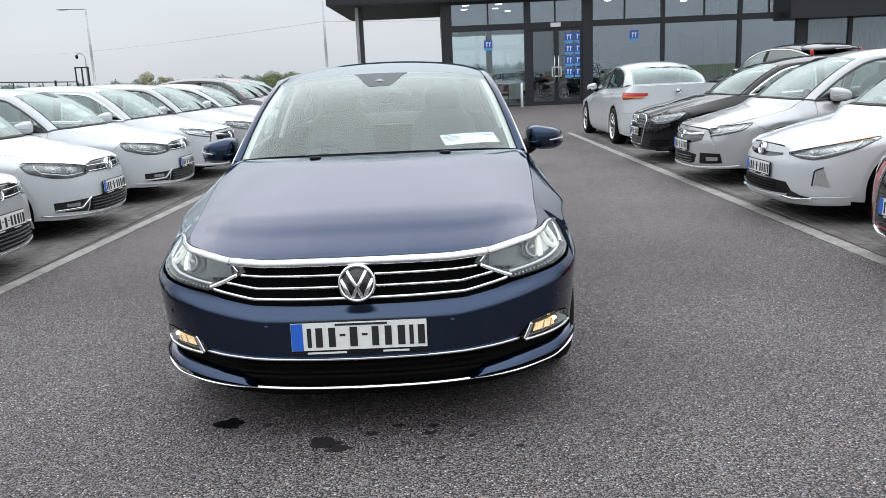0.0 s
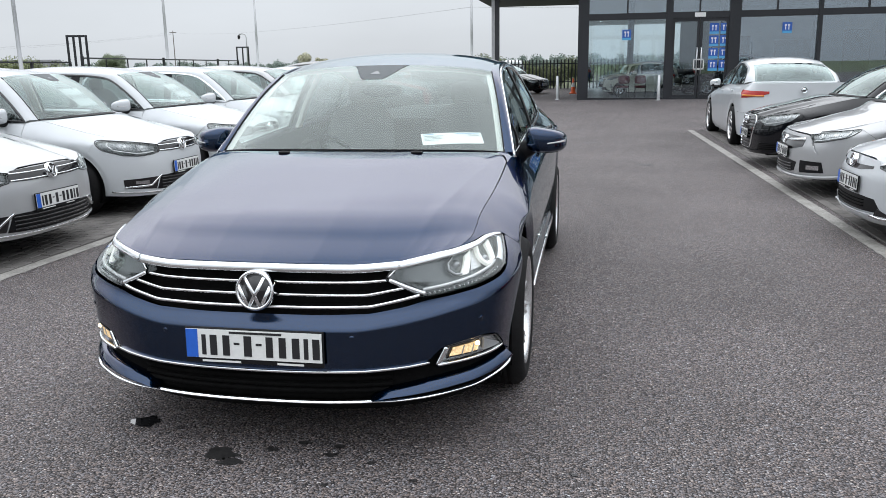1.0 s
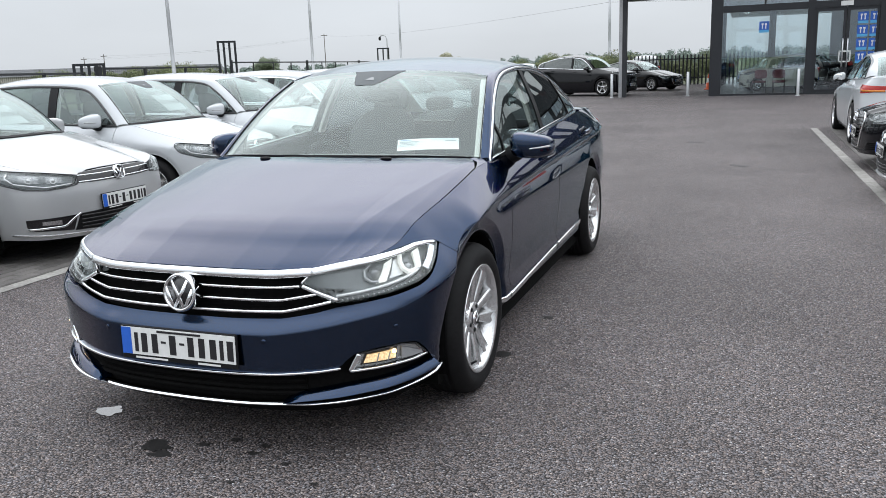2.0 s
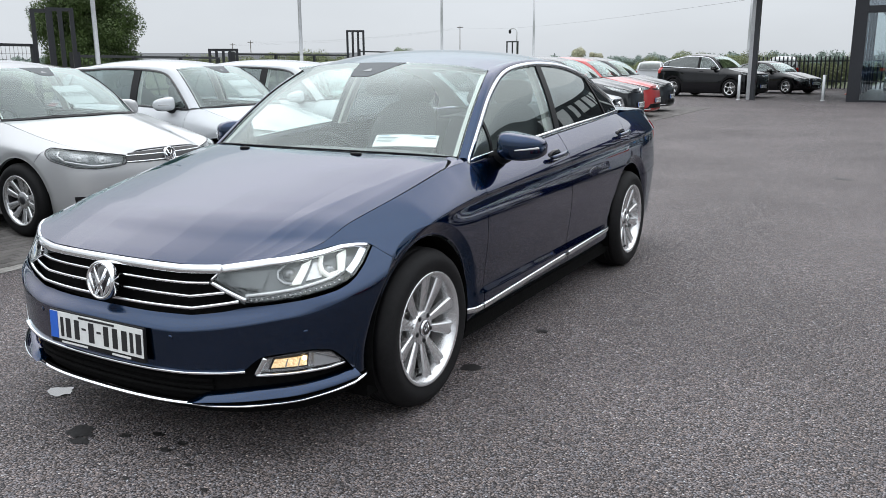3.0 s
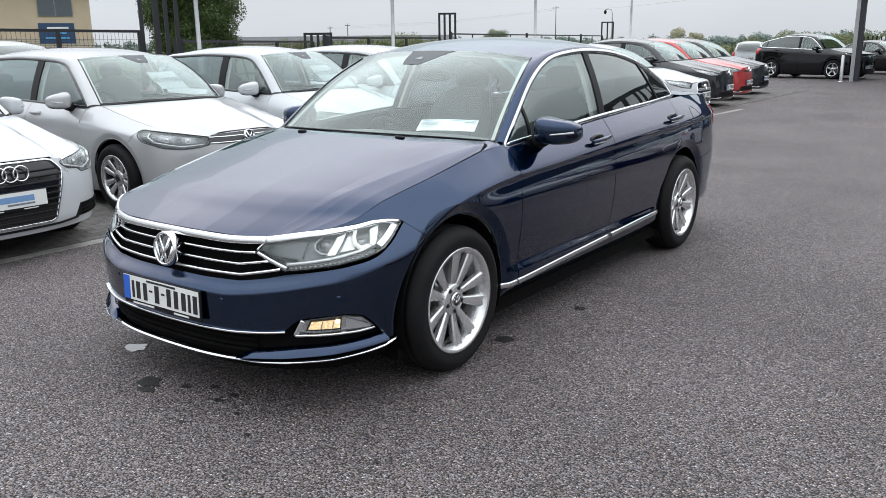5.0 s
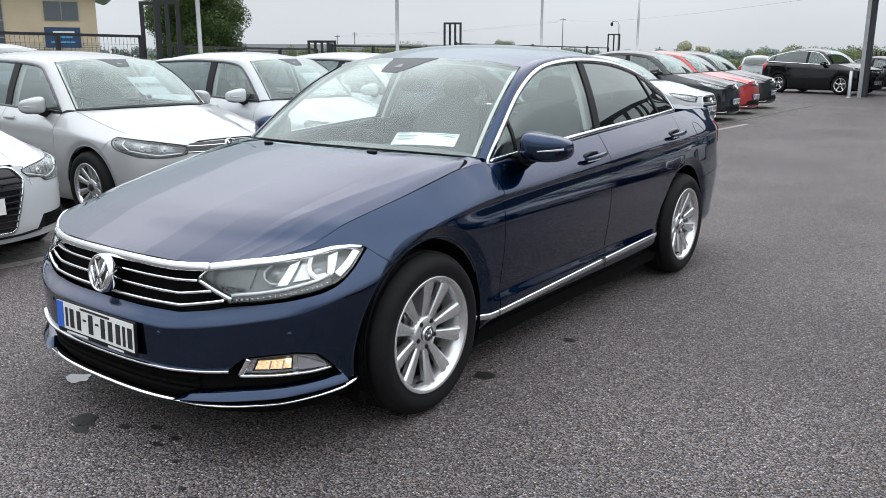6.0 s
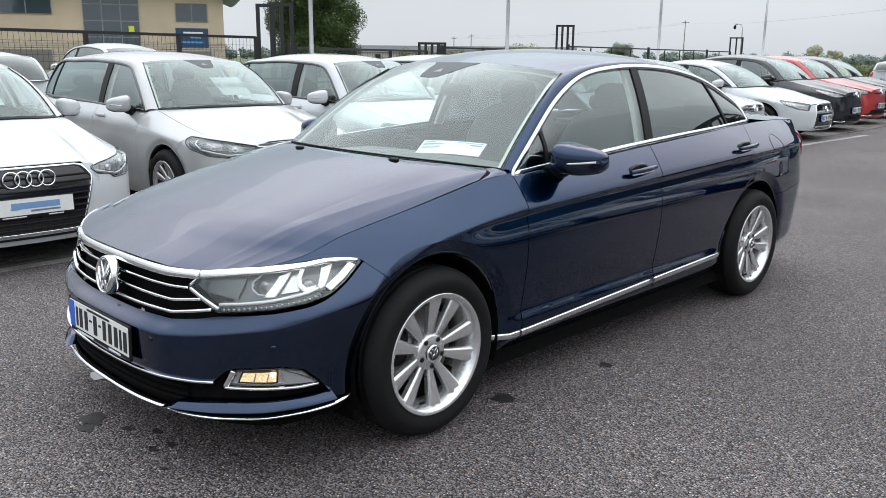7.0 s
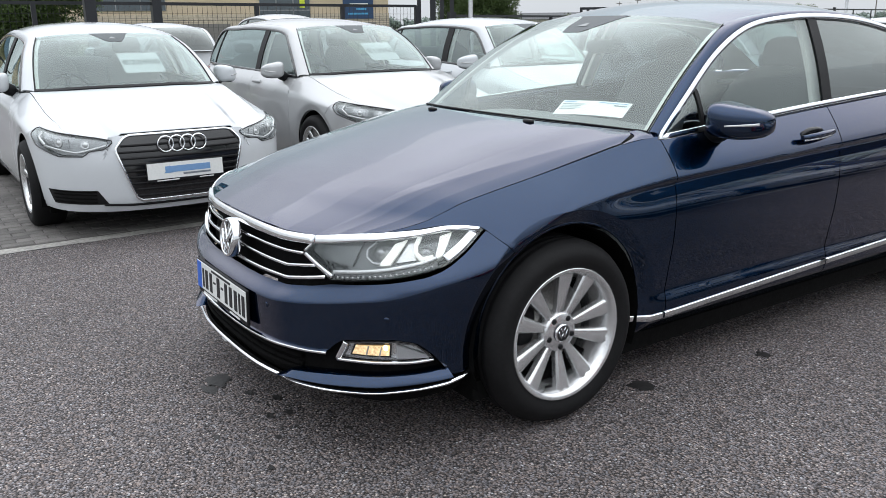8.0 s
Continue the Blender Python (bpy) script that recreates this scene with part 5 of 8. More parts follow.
    g["base"] = [(0, b[0] + 0.06, b[1] + 0.01), (0.34 * W, b[0] + 0.05, b[1] + 0.008), (0.56 * W, b[0] + 0.01, b[1] + 0.004), (0.68 * W, b[0] - 0.05, b[1])]
    a0, a1 = np.array(g["cowl"][-1]), np.array(g["head"][-1])
    g["a_pillar"] = [tuple(a0)] + [tuple(a0 + (a1 - a0) * f + np.array((0.012, 0, 0.04)) * 4 * f * (1 - f)) for f in (0.33, 0.66)] + [tuple(a1)]
    r1 = np.array(g["tail"][-1])
    peak = H - max(h[1], t[1]) - 0.035
    g["rail"] = [tuple(a1)] + [tuple(a1 + (r1 - a1) * f + np.array((0.012, 0, peak)) * 4 * f * (1 - f)) for f in (0.25, 0.5, 0.75)] + [tuple(r1)]
    b1 = np.array(g["base"][-1])
    g["c_pillar"] = [tuple(r1)] + [tuple(r1 + (b1 - r1) * f + np.array((0.0, 0.05, 0.03)) * 4 * f * (1 - f)) for f in (0.35, 0.7)] + [tuple(b1)]
    g["crown"] = 0.03
    y0, y1 = hb + 0.12, (b[0] - 0.28 if deck else b[0] - 0.22)
    bz = lambda y: belt[0] + (belt[1] - belt[0]) * (y - y0) / (y1 - y0) + 0.012
    g["dlo_low"] = [(bw, y, bz(y)) for y in np.linspace(y0, y1 - 0.3, 5)] + [(bw - 0.035, y1, bz(y1))]
    top_z = lambda y: np.interp(y, [p[1] for p in g["rail"]], [p[2] for p in g["rail"]]) - 0.045
    up = [(h[0] + 0.12, top_z(h[0] + 0.12) - 0.012), ((h[0] * 0.6 + t[0] * 0.4), top_z(h[0] * 0.6 + t[0] * 0.4)), (h[0] * 0.25 + t[0] * 0.75, top_z(h[0] * 0.25 + t[0] * 0.75))]
    g["dlo_top"] = [g["dlo_low"][0]] + [(bw - 0.055, y0 + (up[0][0] - y0) * 0.35, bz(y0) + (up[0][1] - bz(y0)) * 0.44), (bw - 0.11, y0 + (up[0][0] - y0) * 0.68, bz(y0) + (up[0][1] - bz(y0)) * 0.78)] + [(rw + 0.045, y, z) for y, z in up] + [(rw + 0.055, min(t[0] + 0.02, y1 - 0.14), t[1] - 0.07 if deck else t[1] - 0.05), (bw - 0.075, y1 - 0.05, (bz(y1) * 0.55 + (t[1] - 0.05) * 0.45)), g["dlo_low"][-1]]
    yb = k["door1"]
    g["b_post"], g["q_post"], g["q_slant"], g["slant"] = (yb - 0.01, yb + 0.09), y1 - 0.26, -0.05, 0.03
    if deck:
        k["lamp_len"], k["lamp_z"] = 0.52, (belt[1] - 0.20, belt[1] - 0.06)
    k["glass"] = g
    k["bonnet_back"] = [(0, c[0] - 0.04, c[1] - 0.008), (0.35 * W, c[0] - 0.02, c[1] - 0.008), (0.62 * W, c[0] + 0.05, c[1] - 0.016), (0.8 * W, hb, z_e)]
    return k


def road_car(name, k, m, paint, label, face, plate=True, dealer=False, price=None, trim=False, res=0.6, rim=None, dark_glass=False, badge="round", group="", spokes=5, twin=False, rim_r=None):
    """An ordinary car. face: the style of its nose."""
    b = Body(k)
    car = empty(name, m, label, "car", group)
    sx, sy, W, nz = b.sx, b.sy, k["W"], k["nose"]
    neg = lambda line: [(-s, z) for s, z in line[1:]][::-1] + list(line)
    lw, lh = (0.46, 0.145)
    if face in ("shield", "spindle"):
        lw, lh = 0.56, 0.125
    if face == "smile":
        lw, lh = 0.50, 0.14
    if face == "wedge":
        lw, lh = 0.66, 0.105
    top = [(sx(lw * W), nz - 0.02), (sx((lw + 0.12) * W), nz - 0.004), (sx(0.76 * W), nz + 0.010), (sy(0.34), nz + 0.026), (sy(0.56), nz + 0.050)]
    bot = [(sx((lw + 0.07) * W), nz - lh), (sx(0.70 * W), nz - lh + 0.002), (sx(0.84 * W), nz - lh + 0.022), (sy(0.42), nz - 0.035), (sy(0.565), nz + 0.044)]
    if face == "slim":
        # low and narrow beside the grille, tall where it wraps round the corner
        top = [(sx(0.465 * W), nz - 0.046), (sx(0.60 * W), nz - 0.024), (sx(0.75 * W), nz - 0.002), (sy(0.34), nz + 0.018), (sy(0.50), nz + 0.030)]
        bot = [(sx(0.485 * W), nz - 0.116), (sx(0.60 * W), nz - 0.132), (sx(0.74 * W), nz - 0.138), (sx(0.87 * W), nz - 0.122), (sy(0.44), nz - 0.062), (sy(0.515), nz + 0.012)]
    elif face == "shield":
        # a long wedge with its point at the grille and a step in the lower edge
        top = [(sx(0.498 * W), nz - 0.056), (sx(0.60 * W), nz - 0.034), (sx(0.76 * W), nz - 0.012), (sy(0.33), nz + 0.006), (sy(0.52), nz + 0.026)]
        bot = [(sx(0.506 * W), nz - 0.068), (sx(0.560 * W), nz - 0.108), (sx(0.665 * W), nz - 0.118), (sx(0.70 * W), nz - 0.150), (sx(0.85 * W), nz - 0.146), (sy(0.42), nz - 0.080), (sy(0.53), nz + 0.012)]
    elif face == "smile":
        top = [(sx(0.50 * W), nz - 0.066), (sx(0.64 * W), nz - 0.040), (sx(0.80 * W), nz - 0.006), (sy(0.40), nz + 0.030), (sy(0.68), nz + 0.075)]
        bot = [(sx(0.52 * W), nz - 0.082), (sx(0.66 * W), nz - 0.104), (sx(0.78 * W), nz - 0.112), (sx(0.88 * W), nz - 0.088), (sy(0.46), nz - 0.020), (sy(0.69), nz + 0.068)]
    k["lamp_top"], k["bonnet_split"] = top, 2
    k["bonnet_front"] = [(0.0, nz - 0.006), (sx(0.2 * W), nz - 0.007), (sx((lw - 0.12) * W), nz - 0.012)]
    shell(car, b, k, paint, res)
    g_front = GLASS_DARK if dark_glass else GLASS_MID
    screen, _ = greenhouse(car, b, k, paint, GLASS_ROW, g_front, res, chrome=trim and face != "slim")
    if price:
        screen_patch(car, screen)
    cabin(car, k, k["glass"]["cowl"][-1][1], SEAT)
    low = [(0, 0.19), (sx(0.5 * W), 0.192), (sx(0.85 * W), 0.205), (sy(0.45), 0.22)] + b.arc(0, 198, 125, 14)
    high = [(0, nz - 0.012), (sx(0.2 * W), nz - 0.013), (sx((lw - 0.02) * W), nz - 0.026)] + bot
    part("front_bumper", b.panel(neg(low), neg(high), 70, 14), paint, car)

    def patch(name, lo, hi, mat, off=0.003, n=24, v=5, label=""):
        return part(name, b.panel(neg(lo), neg(hi), n, v, off=off, gap=0, thick=0.006), mat, car, label)

    def bars(zs, x, mat, w=0.010, off=0.004):
        for z in zs:
            part("grille_bar", b.strip(neg([(0, z), (sx(x * 0.5), z), (sx(x), z + 0.004)]), w, 0.008, off=off, n=24), mat, car)
    ew = 0.03
    if face == "slim":
        patch("grille", [(0, nz - 0.118), (sx(0.3 * W), nz - 0.116), (sx((lw + 0.05) * W), nz - 0.108)], [(0, nz - 0.022), (sx(0.3 * W), nz - 0.024), (sx((lw - 0.015) * W), nz - 0.03)], GLOSS_BLACK, label="slim black grille with chrome bars")
        bars((nz - 0.105, nz - 0.055), (lw + 0.01) * W, CHROME)
        round_badge(car, (0, 0.028, nz - 0.068), 0.062, 10, "round")
        patch("lower_intake", [(0, 0.240), (sx(0.3 * W), 0.243), (sx(0.56 * W), 0.256)], [(0, 0.385), (sx(0.3 * W), 0.388), (sx(0.50 * W), 0.385)], BLACK)
        bars((0.27, 0.30, 0.33, 0.36), 0.50 * W, GLOSS_BLACK, 0.012)
        part("lip_trim", b.strip(neg([(0, 0.222), (sx(0.4 * W), 0.225), (sx(0.75 * W), 0.238), (sy(0.38), 0.262)]), 0.012, 0.006, off=0.004, n=50), CHROME if trim else paint, car)
        ew = 0.0
        for sgn in (1, -1):
            bm = b.panel([(sx(0.57 * W), 0.258), (sx(0.88 * W), 0.285)], [(sx(0.52 * W), 0.385), (sx(0.885 * W), 0.378)], 12, 4, off=0.003, thick=0.006)
            fg = part("fog_lamp", bm if sgn > 0 else mirrored(bm), GLOSS_BLACK, car, "black fog lamp recess")
            s2 = b.panel([(sx(0.66 * W), 0.315), (sx(0.80 * W), 0.325)], [(sx(0.66 * W), 0.358), (sx(0.80 * W), 0.358)], 8, 3, off=0.006, thick=0.004)
            part("lamp", s2 if sgn > 0 else mirrored(s2), REFLECTOR, fg)
            if sgn < 0:
                bm.free(), s2.free()
            s3 = b.strip([(sx(0.50 * W), 0.392), (sx(0.58 * W), 0.345), (sx(0.64 * W), 0.302), (sx(0.88 * W), 0.300)], 0.016, 0.008, off=0.008, n=20)
            part("blade", s3 if sgn > 0 else mirrored(s3), CHROME if trim else paint, fg)
            if sgn < 0:
                s3.free()
    elif face == "shield":
        lo = [(0, 0.268), (sx(0.335 * W), 0.268), (sx(0.37 * W), 0.288), (sx(0.484 * W), nz - 0.130)]
        hi = [(0, nz - 0.024), (sx(0.38 * W), nz - 0.026), (sx(0.425 * W), nz - 0.040), (sx(0.488 * W), nz - 0.112)]
        patch("grille", lo, hi, GLOSS_BLACK, label="wide black six-sided grille")
        for z in np.arange(0.30, nz - 0.05, 0.042):
            x = np.interp(z, (0.288, nz - 0.130, nz - 0.04), (0.362, 0.476, 0.42)) * W
            part("grille_bar", b.strip(neg([(0, z), (sx(x * 0.5), z), (sx(x), z)]), 0.014, 0.010, off=0.004, n=24), BLACK, car)
        ring = even(neg(lo) + neg(hi)[::-1] + [neg(lo)[0]], 90)[:-1]
        part("grille_frame", sweep([b.at(s, z, 0.004) for s, z in ring], [b.normal(s, z) for s, z in ring], 0.016, 0.010, closed=True), CHROME, car)
        round_badge(car, (0, 0.016, nz - 0.095), 0.052, 6, "rings")
        ew = -0.012
        for sgn in (1, -1):
            bm = b.panel([(sx(0.56 * W), 0.250), (sx(0.91 * W), 0.262)], [(sx(0.63 * W), 0.352), (sx(0.93 * W), 0.362)], 12, 4, off=0.003, thick=0.006)
            fg = part("side_intake", bm if sgn > 0 else mirrored(bm), BLACK, car, "black slatted side intake")
            if sgn < 0:
                bm.free()
            for z in (0.27, 0.295, 0.32, 0.342):
                s3 = b.strip([(sx(0.64 * W), z), (sx(0.90 * W), z + 0.012)], 0.008, 0.006, off=0.006, n=10)
                part("slat", s3 if sgn > 0 else mirrored(s3), LINER, fg)
                if sgn < 0:
                    s3.free()
        part("lip_trim", b.strip(neg([(0, 0.238), (sx(0.4 * W), 0.239), (sx(0.60 * W), 0.252)]), 0.014, 0.005, off=0.003, n=50), BLACK, car)
    elif face == "spindle":
        lo = [(0, 0.215), (sx(0.40 * W), 0.218), (sx(0.48 * W), 0.25)]
        hi = [(0, nz - 0.02), (sx(0.30 * W), nz - 0.022), (sx(0.40 * W), nz - 0.04)]
        patch("grille", lo, hi, GLOSS_BLACK, label="tall dark spindle-shaped grille")
        ring = even(neg(lo) + neg(hi)[::-1] + [neg(lo)[0]], 80)[:-1]
        part("grille_frame", sweep([b.at(s, z, 0.004) for s, z in ring], [b.normal(s, z) for s, z in ring], 0.018, 0.010, closed=True), CHROME, car)
        for z in np.arange(0.25, nz - 0.06, 0.035):
            bars((float(z),), 0.36 * W, BLACK, 0.006)
        round_badge(car, (0, 0.014, nz - 0.11), 0.055, 6, "oval")
        ew = -0.01
    elif face == "smile":
        patch("grille", [(0, nz - 0.125), (sx(0.2 * W), nz - 0.12), (sx(0.42 * W), nz - 0.095)], [(0, nz - 0.085), (sx(0.2 * W), nz - 0.080), (sx(0.42 * W), nz - 0.075)], GLOSS_BLACK, label="narrow black grille slot")
        round_badge(car, (0, 0.026, nz - 0.06), 0.055, 10, "oval")
        patch("lower_intake", [(0, 0.25), (sx(0.3 * W), 0.252), (sx(0.62 * W), 0.262)], [(0, 0.365), (sx(0.3 * W), 0.37), (sx(0.52 * W), 0.36)], BLACK)
        for sgn in (1, -1):
            s4 = b.panel([(sx(0.80 * W), 0.36), (sx(0.90 * W), 0.34)], [(sx(0.82 * W), 0.47), (sx(0.86 * W), 0.50)], 6, 6, off=0.004, thick=0.006)
            fg = part("fog_lamp", s4 if sgn > 0 else mirrored(s4), LAMP_CLEAR, car, "upright fog lamp in the bumper corner")
            s5 = b.strip([(sx(0.79 * W), 0.35), (sx(0.805 * W), 0.48), (sx(0.86 * W), 0.51)], 0.010, 0.006, off=0.004, n=12)
            part("surround", s5 if sgn > 0 else mirrored(s5), GLOSS_BLACK, fg)
            s6 = b.strip([(sx(0.50 * W), 0.235), (sx(0.62 * W), 0.222), (sx(0.80 * W), 0.236)], 0.020, 0.010, off=0.026, n=16)
            part("skirt_trim", s6 if sgn > 0 else mirrored(s6), CHROME, car)
            if sgn < 0:
                s4.free(), s5.free(), s6.free()
        bars((0.285, 0.31, 0.335), 0.38 * W, LINER, 0.007)
        for sgn in (1, -1):
            s7 = b.panel([(sx(0.54 * W), 0.240), (sx(0.84 * W), 0.238)], [(sx(0.60 * W), 0.300), (sx(0.70 * W), 0.262)], 10, 4, off=0.024, thick=0.006)
            part("skirt_recess", s7 if sgn > 0 else mirrored(s7), GLOSS_BLACK, car)
            s8 = b.strip([tuple(even(top, 40)[i]) for i in (22, 27, 32, 38)], 0.016, 0.006, off=-0.004, n=14)
            if paint is WHITE:
                part("marker_strip", s8 if sgn > 0 else mirrored(s8), AMBER, car, "amber strip along the top of the headlamp")
                if sgn < 0:
                    s8.free()
            else:
                s8.free()
            if sgn < 0:
                s7.free()
        part("skirt", b.panel(neg([(0, 0.165), (sx(0.5 * W), 0.165), (sx(0.9 * W), 0.18), (sy(0.45), 0.19)]), neg([(0, 0.235), (sx(0.5 * W), 0.24), (sx(0.9 * W), 0.26), (sy(0.45), 0.27)]), 40, 4, off=0.022), paint, car)
        ew = -0.01
    elif face == "wedge":
        patch("grille", [(0, nz - 0.19), (sx(0.36 * W), nz - 0.19), (sx(0.58 * W), nz - 0.15)], [(0, nz - 0.05), (sx(0.36 * W), nz - 0.052), (sx(0.60 * W), nz - 0.06)], GLOSS_BLACK, label="black grille with chrome bar")
        part("grille_bar", b.strip(neg([(0, nz - 0.10), (sx(0.3 * W), nz - 0.095), (sx(0.60 * W), nz - 0.07)]), 0.030, 0.010, off=0.004, n=40), CHROME, car)
        round_badge(car, (0, 0.03, nz - 0.11), 0.05, 10, "oval")
        patch("lower_intake", [(0, 0.245), (sx(0.34 * W), 0.247), (sx(0.44 * W), 0.265)], [(0, 0.37), (sx(0.3 * W), 0.375), (sx(0.49 * W), 0.36)], BLACK)
        bars((0.27, 0.30, 0.33), 0.40 * W, GLOSS_BLACK, 0.010)
        part("lip_trim", b.strip(neg([(0, 0.21), (sx(0.5 * W), 0.212), (sx(0.85 * W), 0.23), (sy(0.42), 0.25)]), 0.03, 0.018, off=0.012, n=50), paint, car)
        for sgn in (1, -1):
            bm = b.panel([(sx(0.55 * W), 0.255), (sx(0.86 * W), 0.275)], [(sx(0.56 * W), 0.39), (sx(0.84 * W), 0.39)], 10, 4, off=0.003, thick=0.006)
            fg = part("fog_lamp", bm if sgn > 0 else mirrored(bm), BLACK, car)
            if sgn < 0:
                bm.free()
            s2 = b.panel([(sx(0.67 * W), 0.295), (sx(0.82 * W), 0.30)], [(sx(0.67 * W), 0.345), (sx(0.82 * W), 0.35)], 6, 3, off=0.006, thick=0.004)
            part("lamp", s2 if sgn > 0 else mirrored(s2), REFLECTOR, fg)
            if sgn < 0:
                s2.free()
    if plate:
        zp = 0.455 if face != "spindle" else 0.42
        number_plate(car, (0, b.at(0, zp).y - 0.014, zp), 2, dealer=dealer)
    rear_y = k["length"]
    number_plate(car, (0, rear_y + 0.004, 0.62 if k["H"] < 1.62 else 0.78), 0, 180)
    ev = lambda line, f: tuple(even(line, 40)[int(f * 40)])
    mid = lambda f, q: tuple(np.array(ev(bot, f)) * (1 - q) + np.array(ev(top, f)) * q)
    for sgn in (1, -1):
        fl = lambda bm: bm if sgn > 0 else mirrored(bm)
        lamp = part("headlamp", fl(b.panel(bot, top, 24, 5, off=-0.030, thick=0.0)), LAMP_SMOKE if face == "slim" else LAMP_HOUSE, car, "clear headlamp, unlit")
        part("side_wall", fl(sheet([[b.at(p_, q_, off) for p_, q_ in even(bot, 24)] for off in (0.0, -0.03)], 0.0)), LAMP_GREY, lamp)
        part("lens", fl(b.panel(bot, top, 24, 6, off=0.003, thick=0.0)), LENS, lamp)
        for f0, f1 in ((0.16, 0.36), (0.44, 0.66)):
            part("reflector_cell", fl(b.panel([mid(f0, 0.34), mid(f1, 0.34)], [mid(f0 + 0.03, 0.80), mid(f1 + 0.03, 0.80)], 6, 4, off=-0.024, thick=0.006)), LAMP_HOUSE, lamp)
            c, d = b.at(*mid((f0 + f1) / 2 + 0.02, 0.56), -0.020), b.normal(*mid((f0 + f1) / 2, 0.52))
            bm = lathe([(0.001, 0.006), (0.016, 0.003), (0.021, -0.003), (0.027, 0.004), (0.029, 0.002), (0.030, -0.012)], 16)
            q = d.to_track_quat("X", "Z").to_matrix().to_4x4()
            for v in bm.verts:
                v.co = c + q @ v.co
            part("projector", fl(bm), LAMP_CLEAR, lamp)
        part("light_strip", fl(b.strip([mid(0.06, 0.16), mid(0.35, 0.15), mid(0.70, 0.2)], 0.013, 0.008, off=-0.014, n=16)), LAMP_CLEAR, lamp)
        part("light_strip", fl(b.strip([mid(0.72, 0.22), mid(0.80, 0.50), mid(0.83, 0.80)], 0.014, 0.008, off=-0.014, n=8)), LAMP_CLEAR, lamp)
        rim_line = even(list(bot) + list(top)[::-1] + [bot[0]], 60)[:-1]
        part("lamp_seal", fl(sweep([b.at(s_, z_, 0.001) for s_, z_ in rim_line], [b.normal(s_, z_) for s_, z_ in rim_line], 0.007, 0.004, closed=True)), GLOSS_BLACK, lamp)
        p = b.at(sy(k["door1"] - 0.12), b.crease(k["door1"]) + 0.06)
        for y in (k["door1"] - 0.14, k["door2"] - 0.16):
            p = b.at(sy(y), b.crease(y) + 0.06)
            part("door_handle", fl(sweep([p + Vector((0.028 - 0.025 * abs(2 * f - 1) ** 6, -0.09 + 0.18 * f, 0)) for f in np.linspace(0, 1, 10)], [(1, 0, 0.2)] * 10, 0.026, 0.010, rnd=0.5)), paint, car)
        for y in b.wheels:
            wheel_parts(car, (sgn * (W - 0.105), y, k["tyre"]), k["tyre"], rim_r or k["tyre"] * 0.66, rim or ALLOY, sgn, spokes, twin, False)
    y_m = k["glass"]["dlo_low"][0][1] + 0.2
    for sgn in (1, -1):
        wing_mirror(car, (W + 0.03, y_m, k["glass"]["dlo_low"][0][2] + 0.055), (0.10, 0.075, 0.068), paint, sgn)
    cw = k["glass"]["cowl"]
    for x0, x1 in ((-0.55, 0.05), (0.05, 0.58)):
        f = lambda x: (x, float(np.interp(abs(x), [p[0] for p in cw], [p[1] for p in cw])) + 0.05, cw[0][2] + 0.022)
        part("wiper", tube([f(x0), f((x0 + x1) / 2), f(x1)], 0.007, 5), BLACK, car)
    if k["lamp_len"] > 0.5:
        zl = (k["lamp_z"][0] + k["lamp_z"][1]) / 2
        for sgn in (1, -1):
            bm = b.strip([(sy(k["lamp_y"]) + 0.05, zl - 0.02), (sy(k["lamp_y"]) + 0.5, zl - 0.03)], 0.026, 0.006, off=0.012, n=14)
            part("reverse_lamp", bm if sgn > 0 else mirrored(bm), AMBER, car, "paler strip within the tail lamp")
            if sgn < 0:
                bm.free()
        badge = round_badge(car, (0, rear_y + 0.0, zl + 0.06), 0.05, 0, "oval")
        badge.matrix_basis = pose(0, rear_y - 0.02, zl + 0.06, 0, 0, 180)
    if price:
        price_card(car, k, price, loose=paint is SILVER)
    return car, b


def price_card(car, k, text, x=0.15, loose=False):
    """A white price card stuck inside the windscreen."""
    c, h = k["glass"]["cowl"], k["glass"]["head"]
    p0, p1 = Vector((x, float(np.interp(x, [p[0] for p in c], [p[1] for p in c])), c[1][2])), Vector((x, h[1][1], h[1][2]))
    n = Vector((0, -(p1 - p0).z, (p1 - p0).y)).normalized()
    at = p0.lerp(p1, 0.43) - n * 0.004
    up = (p1 - p0).normalized()
    m = Matrix((Vector((1, 0, 0)), up, Vector((1, 0, 0)).cross(up))).transposed().to_4x4()
    m.translation = at
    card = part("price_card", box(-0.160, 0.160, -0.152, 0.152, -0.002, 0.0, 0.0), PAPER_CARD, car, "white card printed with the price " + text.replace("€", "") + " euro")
    card.matrix_basis = m
    cu = bpy.data.curves.new("price", "FONT")
    cu.body, cu.size, cu.align_x, cu.align_y, cu.extrude = text, 0.098, "CENTER", "CENTER", 0.0003
    cu.offset = 0.0022
    tmp = bpy.data.objects.new("price", cu)
    me = bpy.data.meshes.new_from_object(tmp)
    bpy.data.objects.remove(tmp)
    me.materials.append(PRICE_INK)
    ob = new("price_print", me)
    ob.parent = card
    ob.location = (0, 0.0, 0.003)
    part("print_bar", box(0.118, 0.138, 0.060, 0.066, 0.0, 0.003), PAPER_GREY, card)
    if loose:
        part("dash_card", box(x - 0.2, x + 0.3, 0, 0.16, 0, 0.004), PAPER, car).matrix_basis = Matrix.Translation((-0.05, p0.y + 0.13, p0.z - 0.045))
# ---- ground ----
FAR = 900.0


